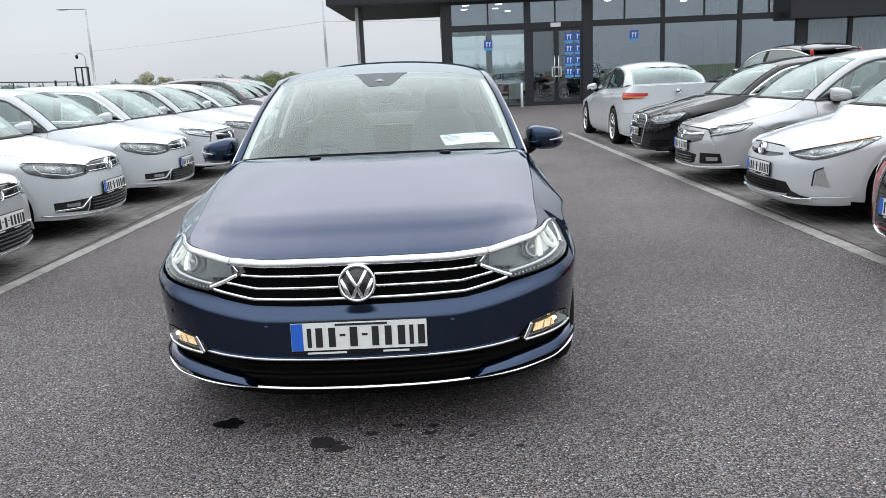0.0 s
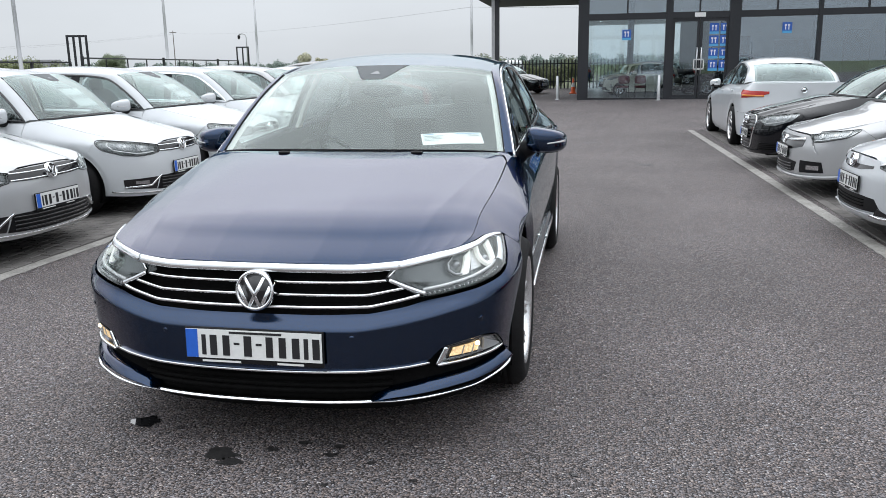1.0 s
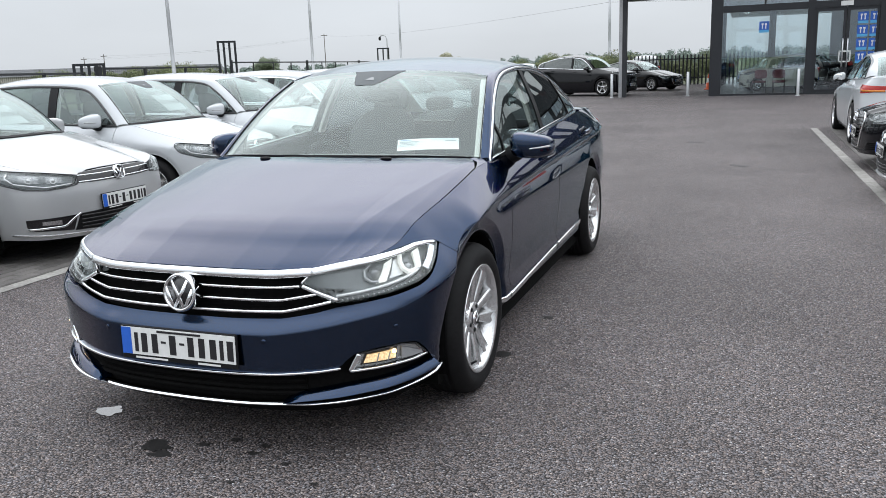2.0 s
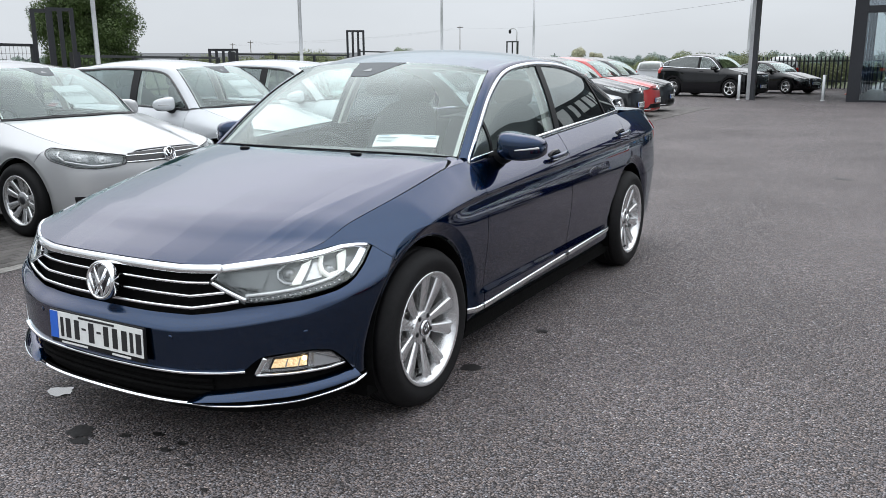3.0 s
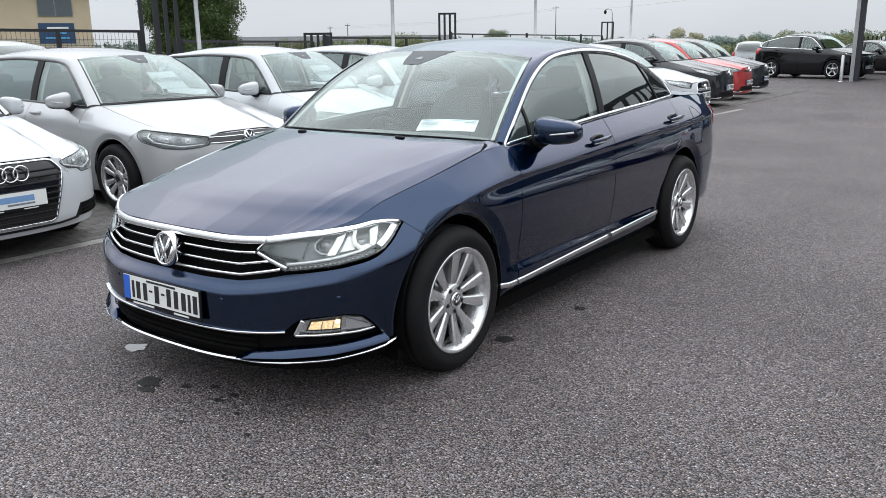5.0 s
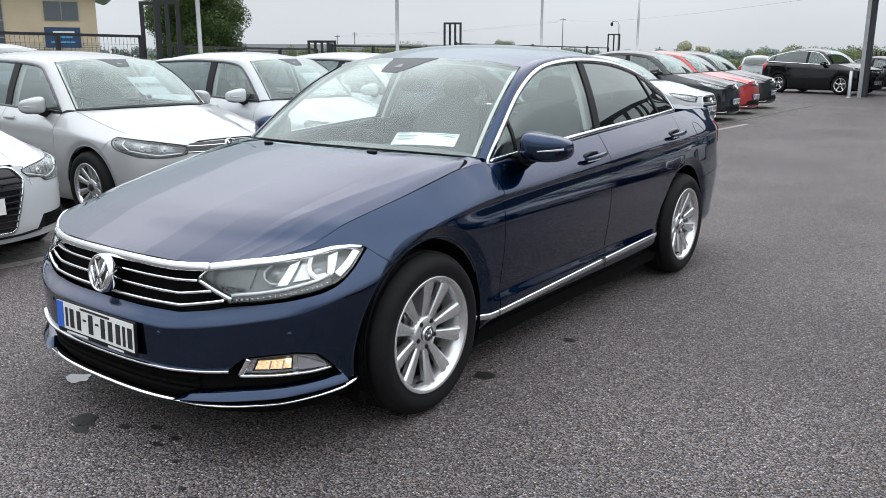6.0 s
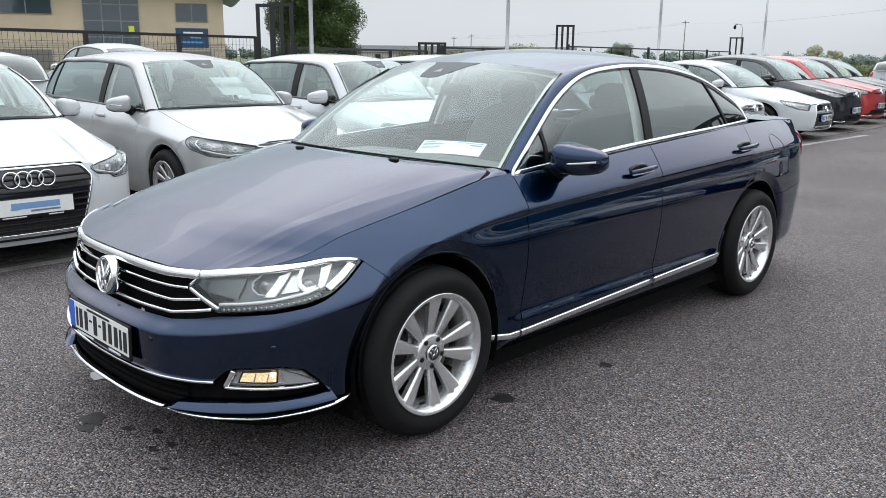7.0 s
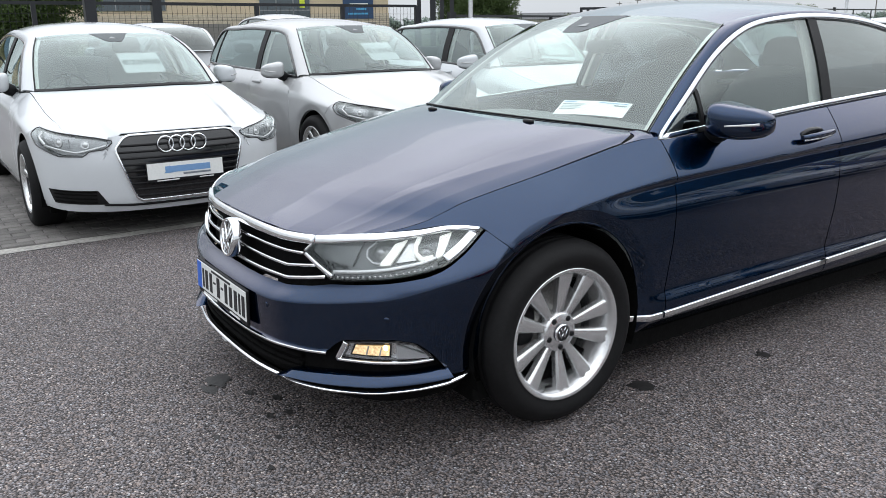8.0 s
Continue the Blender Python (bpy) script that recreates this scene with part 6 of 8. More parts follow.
def asphalt_material():
    m = bpy.data.materials.new("asphalt")
    m.use_nodes = True
    nt = m.node_tree
    p = nt.nodes["Principled BSDF"]
    p.inputs["Roughness"].default_value = 0.72
    p.inputs["Specular IOR Level"].default_value = 0.35
    co = nt.nodes.new("ShaderNodeTexCoord")
    vo = nt.nodes.new("ShaderNodeTexVoronoi")
    vo.voronoi_dimensions, vo.inputs["Scale"].default_value = "2D", 122
    vo2 = nt.nodes.new("ShaderNodeTexVoronoi")
    vo2.voronoi_dimensions, vo2.inputs["Scale"].default_value = "2D", 215
    no = nt.nodes.new("ShaderNodeTexNoise")
    no.inputs["Scale"].default_value, no.inputs["Detail"].default_value = 0.55, 8
    n2 = nt.nodes.new("ShaderNodeTexNoise")
    n2.inputs["Scale"].default_value, n2.inputs["Detail"].default_value = 62, 5
    for n in (vo, vo2, no, n2):
        nt.links.new(co.outputs["Object"], n.inputs["Vector"])
    sep = nt.nodes.new("ShaderNodeSeparateColor")
    nt.links.new(vo.outputs["Color"], sep.inputs[0])
    ramp = nt.nodes.new("ShaderNodeValToRGB")
    cr = ramp.color_ramp
    cr.elements[0].position, cr.elements[0].color = 0.0, (0.048, 0.043, 0.043, 1)
    cr.elements[1].position, cr.elements[1].color = 1.0, (0.56, 0.53, 0.51, 1)
    for q, c in ((0.40, (0.150, 0.133, 0.132, 1)), (0.78, (0.228, 0.203, 0.202, 1)), (0.965, (0.31, 0.276, 0.272, 1))):
        e = cr.elements.new(q)
        e.color = c
    nt.links.new(sep.outputs[0], ramp.inputs[0])
    r1 = nt.nodes.new("ShaderNodeMapRange")
    for k, v in zip(("From Min", "From Max", "To Min", "To Max"), (0.3, 0.7, 0.77, 1.15)):
        r1.inputs[k].default_value = v
    nt.links.new(no.outputs["Fac"], r1.inputs[0])
    r2 = nt.nodes.new("ShaderNodeMapRange")
    for k, v in zip(("From Min", "From Max", "To Min", "To Max"), (0.32, 0.68, 0.78, 1.22)):
        r2.inputs[k].default_value = v
    nt.links.new(n2.outputs["Fac"], r2.inputs[0])
    # dark binder in the joints between the chips, at both sizes
    gap, gap2 = nt.nodes.new("ShaderNodeMapRange"), nt.nodes.new("ShaderNodeMapRange")
    for g, values in ((gap, (0.40, 0.64, 1.0, 0.16)), (gap2, (0.34, 0.66, 1.05, 0.72))):
        for k, v in zip(("From Min", "From Max", "To Min", "To Max"), values):
            g.inputs[k].default_value = v
    nt.links.new(vo.outputs["Distance"], gap.inputs[0])
    nt.links.new(vo2.outputs["Distance"], gap2.inputs[0])
    # cool and warm chips side by side
    hue = nt.nodes.new("ShaderNodeValToRGB")
    hue.color_ramp.elements[0].color, hue.color_ramp.elements[1].color = (0.91, 1.0, 1.10, 1), (1.10, 0.99, 0.90, 1)
    nt.links.new(sep.outputs[1], hue.inputs[0])
    last = ramp.outputs[0]
    for r in (r1, r2, gap, gap2, hue):
        mul = nt.nodes.new("ShaderNodeMix")
        mul.data_type, mul.blend_type = "RGBA", "MULTIPLY"
        mul.inputs[0].default_value = 1
        nt.links.new(last, mul.inputs[6])
        nt.links.new(r.outputs[0], mul.inputs[7])
        last = mul.outputs[2]
    nt.links.new(last, p.inputs["Base Color"])
    ad = nt.nodes.new("ShaderNodeMath")
    ad.operation = "MULTIPLY_ADD"
    ad.inputs[1].default_value = 0.4
    nt.links.new(vo2.outputs["Distance"], ad.inputs[0])
    nt.links.new(vo.outputs["Distance"], ad.inputs[2])
    bu = nt.nodes.new("ShaderNodeBump")
    bu.invert = True
    bu.inputs["Strength"].default_value, bu.inputs["Distance"].default_value = 0.75, 0.006
    nt.links.new(ad.outputs[0], bu.inputs["Height"])
    nt.links.new(bu.outputs[0], p.inputs["Normal"])
    return m


ASPHALT = asphalt_material()
FIELD = material("rough_field", (0.10, 0.12, 0.055), 0.9, grain=0.3, grain_scale=2, mottle=0.35, mottle_scale=0.05)
LINE_PAINT = material("worn_line_paint", (0.29, 0.28, 0.26), 0.7, grain=0.25, grain_scale=45, mottle=0.25, mottle_scale=5, bump=0.2, bump_scale=90)
STAIN = material("oil_stain", (0.02, 0.019, 0.019), 0.5, grain=0.4, grain_scale=80)
PAVER = material("paving_block", (0.132, 0.124, 0.117), 0.85, grain=0.18, grain_scale=120, mottle=0.2, mottle_scale=4, bump=0.25, bump_scale=150, rand=0.22)
SAND = material("joint_sand", (0.07, 0.065, 0.06), 0.95, grain=0.3, grain_scale=90)
DARK_METAL = material("dark_grey_metal", (0.035, 0.037, 0.042), 0.45, 0.3, grain=0.1, grain_scale=30, mottle=0.12, mottle_scale=1.5)
FENCE_BLACK = material("black_fence_paint", (0.012, 0.014, 0.018), 0.5, grain=0.15, grain_scale=40)
GALV = material("galvanised_steel", (0.42, 0.43, 0.44), 0.45, 0.7, grain=0.12, grain_scale=30, mottle=0.1, mottle_scale=2)
ROW_X = -2.92


def flat(name, x0, x1, y0, y1, z, mat, label, category, kind="structure", depth=0.05):
    ob = mesh_object(name, box(x0, x1, y0, y1, z - depth, z), mat)
    return tagged(ob, label, category, "", kind)


bm = bmesh.new()
vs = [bm.verts.new(c) for c in ((-FAR, -FAR, -0.012), (FAR, -FAR, -0.012), (FAR, FAR, -0.012), (-FAR, FAR, -0.012))]
bm.faces.new(vs)
tagged(mesh_object("ground", bm, FIELD), "rough green ground reaching the horizon", "ground", "", "structure")
flat("road", -30, 40, -40, 48, 0.0, ASPHALT, "dark grey coarse asphalt of the sales yard", "asphalt", depth=0.01)


def worn_line(name, x, y0, y1, w, along="y"):
    """A painted line with a ragged edge."""
    bm = bmesh.new()
    nn = int(abs(y1 - y0) / 0.06)
    rows = []
    for i in range(nn + 1):
        y = y0 + (y1 - y0) * i / nn
        a, b = (-w / 2 + random.uniform(-0.006, 0.006), w / 2 + random.uniform(-0.006, 0.006))
        xx = x(y) if callable(x) else x
        rows.append([bm.verts.new((xx + q, y, 0.004) if along == "y" else (y, xx + q, 0.004)) for q in (a, b)])
    for i in range(nn):
        bm.faces.new([rows[i][0], rows[i][1], rows[i + 1][1], rows[i + 1][0]])
    bmesh.ops.recalc_face_normals(bm, faces=bm.faces[:])
    return tagged(mesh_object(name, bm, LINE_PAINT), "worn off-white painted line on asphalt", "road marking", "", "structure")


worn_line("line_west", lambda y: ROW_X + 0.028 * max(0.0, y - 2.7), -14, 16.6, 0.125)
worn_line("line_east", lambda y: 3.42 - 0.0155 * y, -14, 15.4, 0.125)
# ---- the cars ----
saloon()
HATCH = lambda: plain_spec(4.26, 0.895, 1.47, 0.86, 2.63, 0.315, 0.735, (1.10, 0.968), (1.84, 1.37), (3.74, 1.385), (4.14, 1.03), (0.925, 0.985), False)
SMALL = lambda: plain_spec(3.97, 0.845, 1.46, 0.80, 2.47, 0.305, 0.735, (1.00, 0.968), (1.66, 1.37), (3.46, 1.37), (3.86, 1.03), (0.93, 1.00), False)
SPORT = lambda: plain_spec(4.31, 0.893, 1.43, 0.87, 2.63, 0.318, 0.728, (1.14, 0.955), (1.92, 1.325), (3.55, 1.325), (4.14, 1.01), (0.925, 1.00), False)
EXEC = lambda: plain_spec(4.85, 0.92, 1.455, 0.92, 2.85, 0.335, 0.70, (1.35, 0.965), (2.15, 1.345), (3.52, 1.345), (4.22, 1.08), (0.95, 1.03), True)
MID = lambda: plain_spec(4.62, 0.90, 1.43, 0.88, 2.75, 0.325, 0.69, (1.25, 0.955), (2.05, 1.325), (3.30, 1.325), (4.0, 1.06), (0.94, 1.02), True)
CROSS = lambda: plain_spec(4.36, 0.90, 1.56, 0.88, 2.64, 0.34, 0.83, (1.10, 1.055), (1.82, 1.44), (3.40, 1.43), (4.10, 1.12), (1.02, 1.14), False)
SUV = lambda: plain_spec(4.55, 0.93, 1.68, 0.90, 2.62, 0.355, 0.90, (1.16, 1.13), (1.85, 1.56), (3.75, 1.55), (4.36, 1.12), (1.06, 1.13), False)
LIFT = lambda: plain_spec(4.48, 0.88, 1.47, 0.93, 2.70, 0.318, 0.68, (0.98, 0.97), (1.80, 1.38), (3.0, 1.38), (4.22, 1.08), (0.935, 1.03), False)

TALL = lambda: plain_spec(4.65, 0.94, 1.73, 0.92, 2.68, 0.37, 0.96, (1.18, 1.18), (1.95, 1.60), (3.60, 1.605), (4.46, 1.20), (1.10, 1.22), False)
WEST, EAST = "row of cars beside the west line", "row of cars beside the east line"


def west(y, x=-3.05):
    return pose(x, y, 0, 0, 0, 90)


def east(y, x=3.27):
    return pose(x, y, 0, 0, 0, -90)


road_car("car", SPORT(), west(0.66, -2.72), WHITE, "white hatchback with black six-sided grille and a dealer plate", "shield", dealer=True, price="€23950", group=WEST, res=0.9, twin=False)
road_car("car", HATCH(), west(3.05, -2.99), SILVER, "silver hatchback with chrome bars and a price card", "slim", price="€13950", trim=True, group=WEST, res=0.9, twin=True)
road_car("car", SMALL(), west(5.27), WHITE, "small white hatchback with a price card in its windscreen", "slim", price="€11950", trim=True, group=WEST, res=0.7)
road_car("car", HATCH(), west(7.62, -3.02), WHITE, "white hatchback with slim black grille", "slim", price="€11950", group=WEST)
road_car("car", HATCH(), west(9.95, -3.0), WHITE, "pearl white five-door car with blue-tinted lamps", "wedge", group=WEST, trim=True)
road_car("car", HATCH(), west(12.25, -2.95), SILVER, "silver car with chrome grille bars", "slim", group=WEST)
road_car("car", MID(), west(14.75, -2.72), WHITE, "white saloon with a dark spindle grille", "spindle", group=WEST)
road_car("car", CROSS(), west(17.2, -3.0), GREY_PAINT, "dark grey crossover parked beside white saloon", "smile", group=WEST, dark_glass=True)
road_car("car", CROSS(), west(19.75, -3.3), RED_PAINT, "bright red crossover between two grey ones", "smile", group=WEST, dark_glass=True)
road_car("car", CROSS(), west(22.4, -3.6), GREY_PAINT, "dark grey crossover at the row's end", "smile", group=WEST, dark_glass=True)
road_car("car", SPORT(), east(2.1), RED_PAINT, "red car with large black mesh grille", "spindle", group=EAST)
road_car("car", LIFT(), east(4.5), WHITE, "pearl white liftback with a deep front skirt", "smile", group=EAST, res=0.8)
road_car("car", LIFT(), east(6.98), SILVER, "silver liftback with a chrome grille bar", "wedge", group=EAST, res=0.8)
road_car("car", SPORT(), east(9.42), BLACK_PAINT, "black hatchback with a chrome-framed six-sided grille", "shield", group=EAST, trim=True)
road_car("car", EXEC(), pose(4.42, 16.0, 0, 0, 0, 180), WHITE, "white executive saloon parked nose towards the showroom", "spindle", group=EAST, spokes=5, twin=True, rim_r=0.24)
tall_car, _ = road_car("car", TALL(), pose(8.1, 19.3, 0, 0, 0, 195), BLACK_PAINT, "black sport utility vehicle with a broad roof spoiler", "wedge", trim=True, dark_glass=True)
spoiler = part("roof_spoiler", blob((0, 3.86, 1.655), (0.66, 0.34, 0.055), 3.0, 32, 12, lambda c: Vector((c.x, c.y - 0.10 * (c.x / 0.66) ** 2, c.z - 0.05 * (c.x / 0.66) ** 2 - 0.16 * c.y))), GLOSS_BLACK, tall_car, "gloss black roof spoiler")
part("print_bar", box(-0.20, 0.20, 4.20, 4.206, 1.592, 1.606), PAPER, spoiler)
part("aerial_fin", blob((0, 3.30, 1.70), (0.02, 0.09, 0.06), 2.2, 12, 8), GLOSS_BLACK, tall_car)
for side in (-1, 1):
    part("upper_lamp", blob((side * 0.635, 3.98, 1.49), (0.035, 0.05, 0.12), 2.8, 14, 10), RED_LAMP, tall_car, "red upper tail lamp beside the rear window")
road_car("car", TALL(), pose(-2.75, 33.25, 0, 0, 0, 70), BLACK_PAINT, "black sport utility vehicle with chrome trim beside the canopy post", "wedge", trim=True, dark_glass=True)
road_car("car", MID(), pose(-1.30, 38.2, 0, 0, 0, 62), BLACK_PAINT, "dark blue-black saloon behind the canopy post", "shield", dark_glass=True)
road_car("car", SUV(), pose(-4.0, 49.0, 0, 0, 0, 185), WHITE, "white sport utility vehicle far behind the canopy", "wedge", dark_glass=True)
road_car("car", SMALL(), pose(-14.6, 3.0, 0, 0, 0, -88), WHITE, "white hatchback seen from behind with a dark rear window", "slim", dark_glass=True)
road_car("car", SUV(), pose(-19.5, 7.4, 0, 0, 0, -90), SILVER, "silver utility vehicle far behind the first row", "wedge", dark_glass=True)
road_car("car", SMALL(), pose(-10.6, 46.0, 0, 0, 0, 190), WHITE, "white hatchback beyond the crossovers", "slim", dark_glass=True)
# ---- showroom ----
CLAD = material("anthracite_cladding", (0.026, 0.028, 0.033), 0.4, 0.35, grain=0.08, grain_scale=20, mottle=0.12, mottle_scale=0.8)
SOFFIT = material("grey_soffit", (0.06, 0.062, 0.066), 0.6, grain=0.1)
SHOP_FLOOR = material("showroom_floor", (0.32, 0.32, 0.31), 0.25, grain=0.05, grain_scale=8, mottle=0.06)
SHOP_WALL = material("showroom_wall", (0.30, 0.295, 0.275), 0.8, grain=0.05, mottle=0.08)
POSTER_BLUE = material("poster_blue", (0.02, 0.10, 0.42), 0.4, grain=0.08)
POSTER_CYAN = material("poster_cyan", (0.08, 0.35, 0.62), 0.4, grain=0.06)
WHITE_PLASTIC = material("white_plastic", (0.72, 0.73, 0.72), 0.45, grain=0.04)
SEAT_RED = material("dark_red_cloth", (0.10, 0.02, 0.025), 0.85, grain=0.25, grain_scale=200)
SIGN_WHITE = material("sign_white", (0.78, 0.78, 0.78), 0.4, grain=0.03)
STAINLESS = material("brushed_steel", (0.62, 0.63, 0.64), 0.3, 0.9, grain=0.1, grain_scale=50)
CONE_ORANGE = material("cone_orange", (0.75, 0.12, 0.03), 0.5, grain=0.1, mottle=0.15)
FY, BX0, BX1, TZ = 30.8, 0.45, 14.9, 3.05
SOF = 4.22


def block(bm, *a):
    add_box(bm, *a)


def joined(name, boxes, mat, parent=None, label="", bevel=0.0):
    bm = bmesh.new()
    for b in boxes:
        add_box(bm, *b, bevel=bevel)
    return mesh_object(name, bm, mat, parent, label)


shop = tagged(new("showroom"), "dark grey car showroom with full-height glazing and a flat canopy", "building")
part("roof", box(0.45, 40, 30.2, 62, SOF + 0.02, 7.6), CLAD, shop, "deep anthracite roof fascia")
part("canopy", box(-4.05, 0.45, 30.2, 39, SOF + 0.02, 7.6), CLAD, shop, "flat dark canopy beside the showroom")
part("soffit", box(-3.95, 0.45, 30.25, 38.9, SOF - 0.02, SOF + 0.02), SOFFIT, shop)
part("soffit", box(0.45, 39, 30.25, 61.9, SOF - 0.02, SOF + 0.02), SOFFIT, shop)
part("fascia_joint", box(-4.06, 40, 30.185, 30.2, 5.4, 5.42), BLACK, shop)
for x in (0.0, 4.5, 9.0, 13.5, 18.0):
    part("fascia_joint", box(x, x + 0.015, 30.185, 30.2, SOF, 7.6), BLACK, shop)
part("floor", box(BX0, 39, FY, 60, -0.05, 0.02), SHOP_FLOOR, shop)
part("back_wall", box(5.6, 39, 44, 44.3, 0, SOF), SHOP_WALL, shop)
part("pane", box(BX0, 5.6, 44.1, 44.12, 0, SOF), SHOP_GLASS, shop)
part("pane", box(BX0 + 0.1, BX0 + 0.11, 37.0, 44, 0.07, TZ), SHOP_GLASS, shop)
for y in (37.0, 39.3, 41.6, 43.9):
    part("post", box(BX0, BX0 + 0.16, y, y + 0.12, 0, SOF), CLAD, shop)
GLOW = material("ceiling_light_glow", (0.8, 0.8, 0.8), 0.5, emit=(1, 0.97, 0.92), emit_strength=5)
for x, y in ((1.5, 32.4), (2.9, 32.4), (1.5, 34.6), (2.9, 34.6), (3.6, 36.5), (7.6, 33), (9.6, 33), (11.4, 35)):
    bm = lathe([(0.001, SOF - 0.05), (0.13, SOF - 0.05), (0.15, SOF - 0.022)], 16, "z")
    for v in bm.verts:
        v.co += Vector((x, y, 0))
    part("ceiling_light", bm, GLOW, shop)
PARTITION = material("brown_partition", (0.12, 0.085, 0.06), 0.6, grain=0.15, grain_scale=12)
for x, y, w, h in ((6.9, 40.0, 1.6, 2.6), (9.8, 41.0, 2.2, 2.4), (12.6, 39.5, 1.2, 2.8)):
    part("partition", box(x, x + w, y, y + 0.12, 0.02, h), PARTITION, shop)
for x, y in ((2.6, 37.5), (6.6, 36.6), (10.6, 36.8), (13.6, 36.8)):
    part("column", box(x, x + 0.28, y, y + 0.28, 0.02, SOF - 0.02), CLAD, shop)
# frames of the front: posts and beams
for x, w in ((BX0, 0.42), (3.78, 0.26), (6.12, 0.42), (9.30, 0.14), (12.4, 0.14), (14.75, 0.3)):
    part("post", box(x, x + w, FY - 0.08, FY + 0.18, 0, SOF), CLAD, shop)
part("beam", box(BX0, BX1, FY - 0.06, FY + 0.15, TZ, TZ + 0.24), CLAD, shop)
part("beam", box(BX0, BX1, FY - 0.05, FY + 0.15, 0.0, 0.07), CLAD, shop)
part("beam", box(BX0, BX1, FY - 0.05, FY + 0.15, SOF - 0.12, SOF), CLAD, shop)
for x in (2.3, 5.0, 7.8, 11.0, 13.6):
    part("mullion", box(x, x + 0.06, FY - 0.02, FY + 0.08, TZ + 0.24, SOF - 0.1), CLAD, shop)
for x0, x1 in ((0.87, 3.78), (6.54, 9.30), (9.44, 12.4), (12.54, 14.75)):
    part("pane", box(x0, x1, FY + 0.03, FY + 0.04, 0.07, TZ), SHOP_GLASS if x0 < 1 else COATED_GLASS, shop, "tall showroom window")
for x0, x1 in ((0.87, 3.78), (4.04, 6.12), (6.54, 9.30), (9.44, 12.4), (12.54, 14.75)):
    part("pane", box(x0, x1, FY + 0.03, FY + 0.04, TZ + 0.24, SOF - 0.12), COATED_GLASS, shop)
# west return with its own windows
part("pane", box(BX0 + 0.1, BX0 + 0.11, FY + 0.2, 36.9, 0.07, TZ), SHOP_GLASS, shop)
for y in (33.0, 35.0):
    part("post", box(BX0, BX0 + 0.16, y, y + 0.12, 0, SOF), CLAD, shop)
part("beam", box(BX0, BX0 + 0.18, FY + 0.18, 37, TZ, SOF), CLAD, shop)
# doors
for x0, x1, hx in ((4.04, 5.05, 4.98), (5.08, 6.12, 5.14)):
    d = joined("door", [(x0, x0 + 0.09, FY - 0.02, FY + 0.06, 0.03, TZ), (x1 - 0.09, x1, FY - 0.02, FY + 0.06, 0.03, TZ), (x0 + 0.09, x1 - 0.09, FY - 0.02, FY + 0.06, 0.03, 0.16), (x0 + 0.09, x1 - 0.09, FY - 0.02, FY + 0.06, TZ - 0.12, TZ)], CLAD, shop, "dark-framed glass entrance door")
    part("pane", box(x0 + 0.09, x1 - 0.09, FY + 0.015, FY + 0.025, 0.16, TZ - 0.12), SHOP_GLASS, d)
    part("handle", tube([(hx, FY - 0.02, 0.95), (hx, FY - 0.10, 1.0), (hx, FY - 0.10, 1.9), (hx, FY - 0.02, 1.95)], 0.025, 8), STAINLESS, d)
part("door_bracket", box(4.86, 5.26, FY - 0.09, FY - 0.06, 1.12, 1.17), WHITE_PLASTIC, shop)
for b in ((4.86, 4.90, 1.12, 1.52), (5.22, 5.26, 1.12, 1.52), (4.86, 5.26, 1.48, 1.53)):
    part("door_bracket", box(b[0], b[1], FY - 0.09, FY - 0.06, b[2], b[3]), WHITE_PLASTIC, shop)
part("exit_light", box(4.84, 5.24, FY - 0.10, FY - 0.05, TZ + 0.04, TZ + 0.2), WHITE_PLASTIC, shop, "white exit light box over the door")
# west canopy column
part("canopy_column", box(-3.02, -2.74, 31.2, 31.48, 0, SOF), DARK_METAL, shop, "square dark steel canopy column")
part("column_face", box(-3.03, -2.90, 31.19, 31.2, 0, SOF), GALV, shop)
# wing on the east side
part("wing_fascia", box(14.15, 40, 29.95, 31.6, 2.97, 7.58), CLAD, shop, "lower dark fascia of the side wing")
for x in (15.05, 16.85, 19.9, 23.0, 26.0):
    part("wing_post", box(x, x + 0.16, FY - 0.05, FY + 0.15, 0, 2.97), CLAD, shop)
part("wing_glazing", box(15.05, 40, FY + 0.02, FY + 0.04, 0.3, 2.97), SHOP_GLASS, shop)
part("wing_wall", box(15.05, 40, FY - 0.02, FY + 0.12, 0, 0.3), CLAD, shop)
for i in range(40):
    part("blind_slat", box(15.3 + 0.11 * i, 15.38 + 0.11 * i, FY + 0.30 + 0.02 * (i % 2), FY + 0.32 + 0.02 * (i % 2), 0.3, 2.9), SHOP_WALL, shop)
# sign: white raised shapes on the fascia
sx0 = 4.2
for i, w in enumerate((1.0, 0.35, 0.95, 0.9, 0.35, 0.95, 0.85)):
    part("sign_shape", box(sx0, sx0 + w, 30.1, 30.2, 5.7, 7.1), SIGN_WHITE, shop)
    sx0 += w + 0.42
# posters in the glazing
def poster(x, z, w=0.34, h=0.40):
    p = tagged(mesh_object("window_poster", box(x, x + w, FY + 0.005, FY + 0.026, z, z + h), POSTER_BLUE), "small blue and white window poster", "poster", "posters on the glazing")
    part("footer", box(x, x + w, FY - 0.002, FY + 0.004, z, z + 0.09), POSTER_CYAN, p)
    for q in (0.22, 0.56):
        bm = bmesh.new()
        add_box(bm, x + w * (q + 0.06), x + w * (q + 0.16), FY - 0.002, FY + 0.004, z + 0.13, z + 0.30)
        add_box(bm, x + w * q, x + w * (q + 0.22), FY - 0.002, FY + 0.004, z + 0.27, z + 0.33)
        part("print_mark", bm, SIGN_WHITE, p)


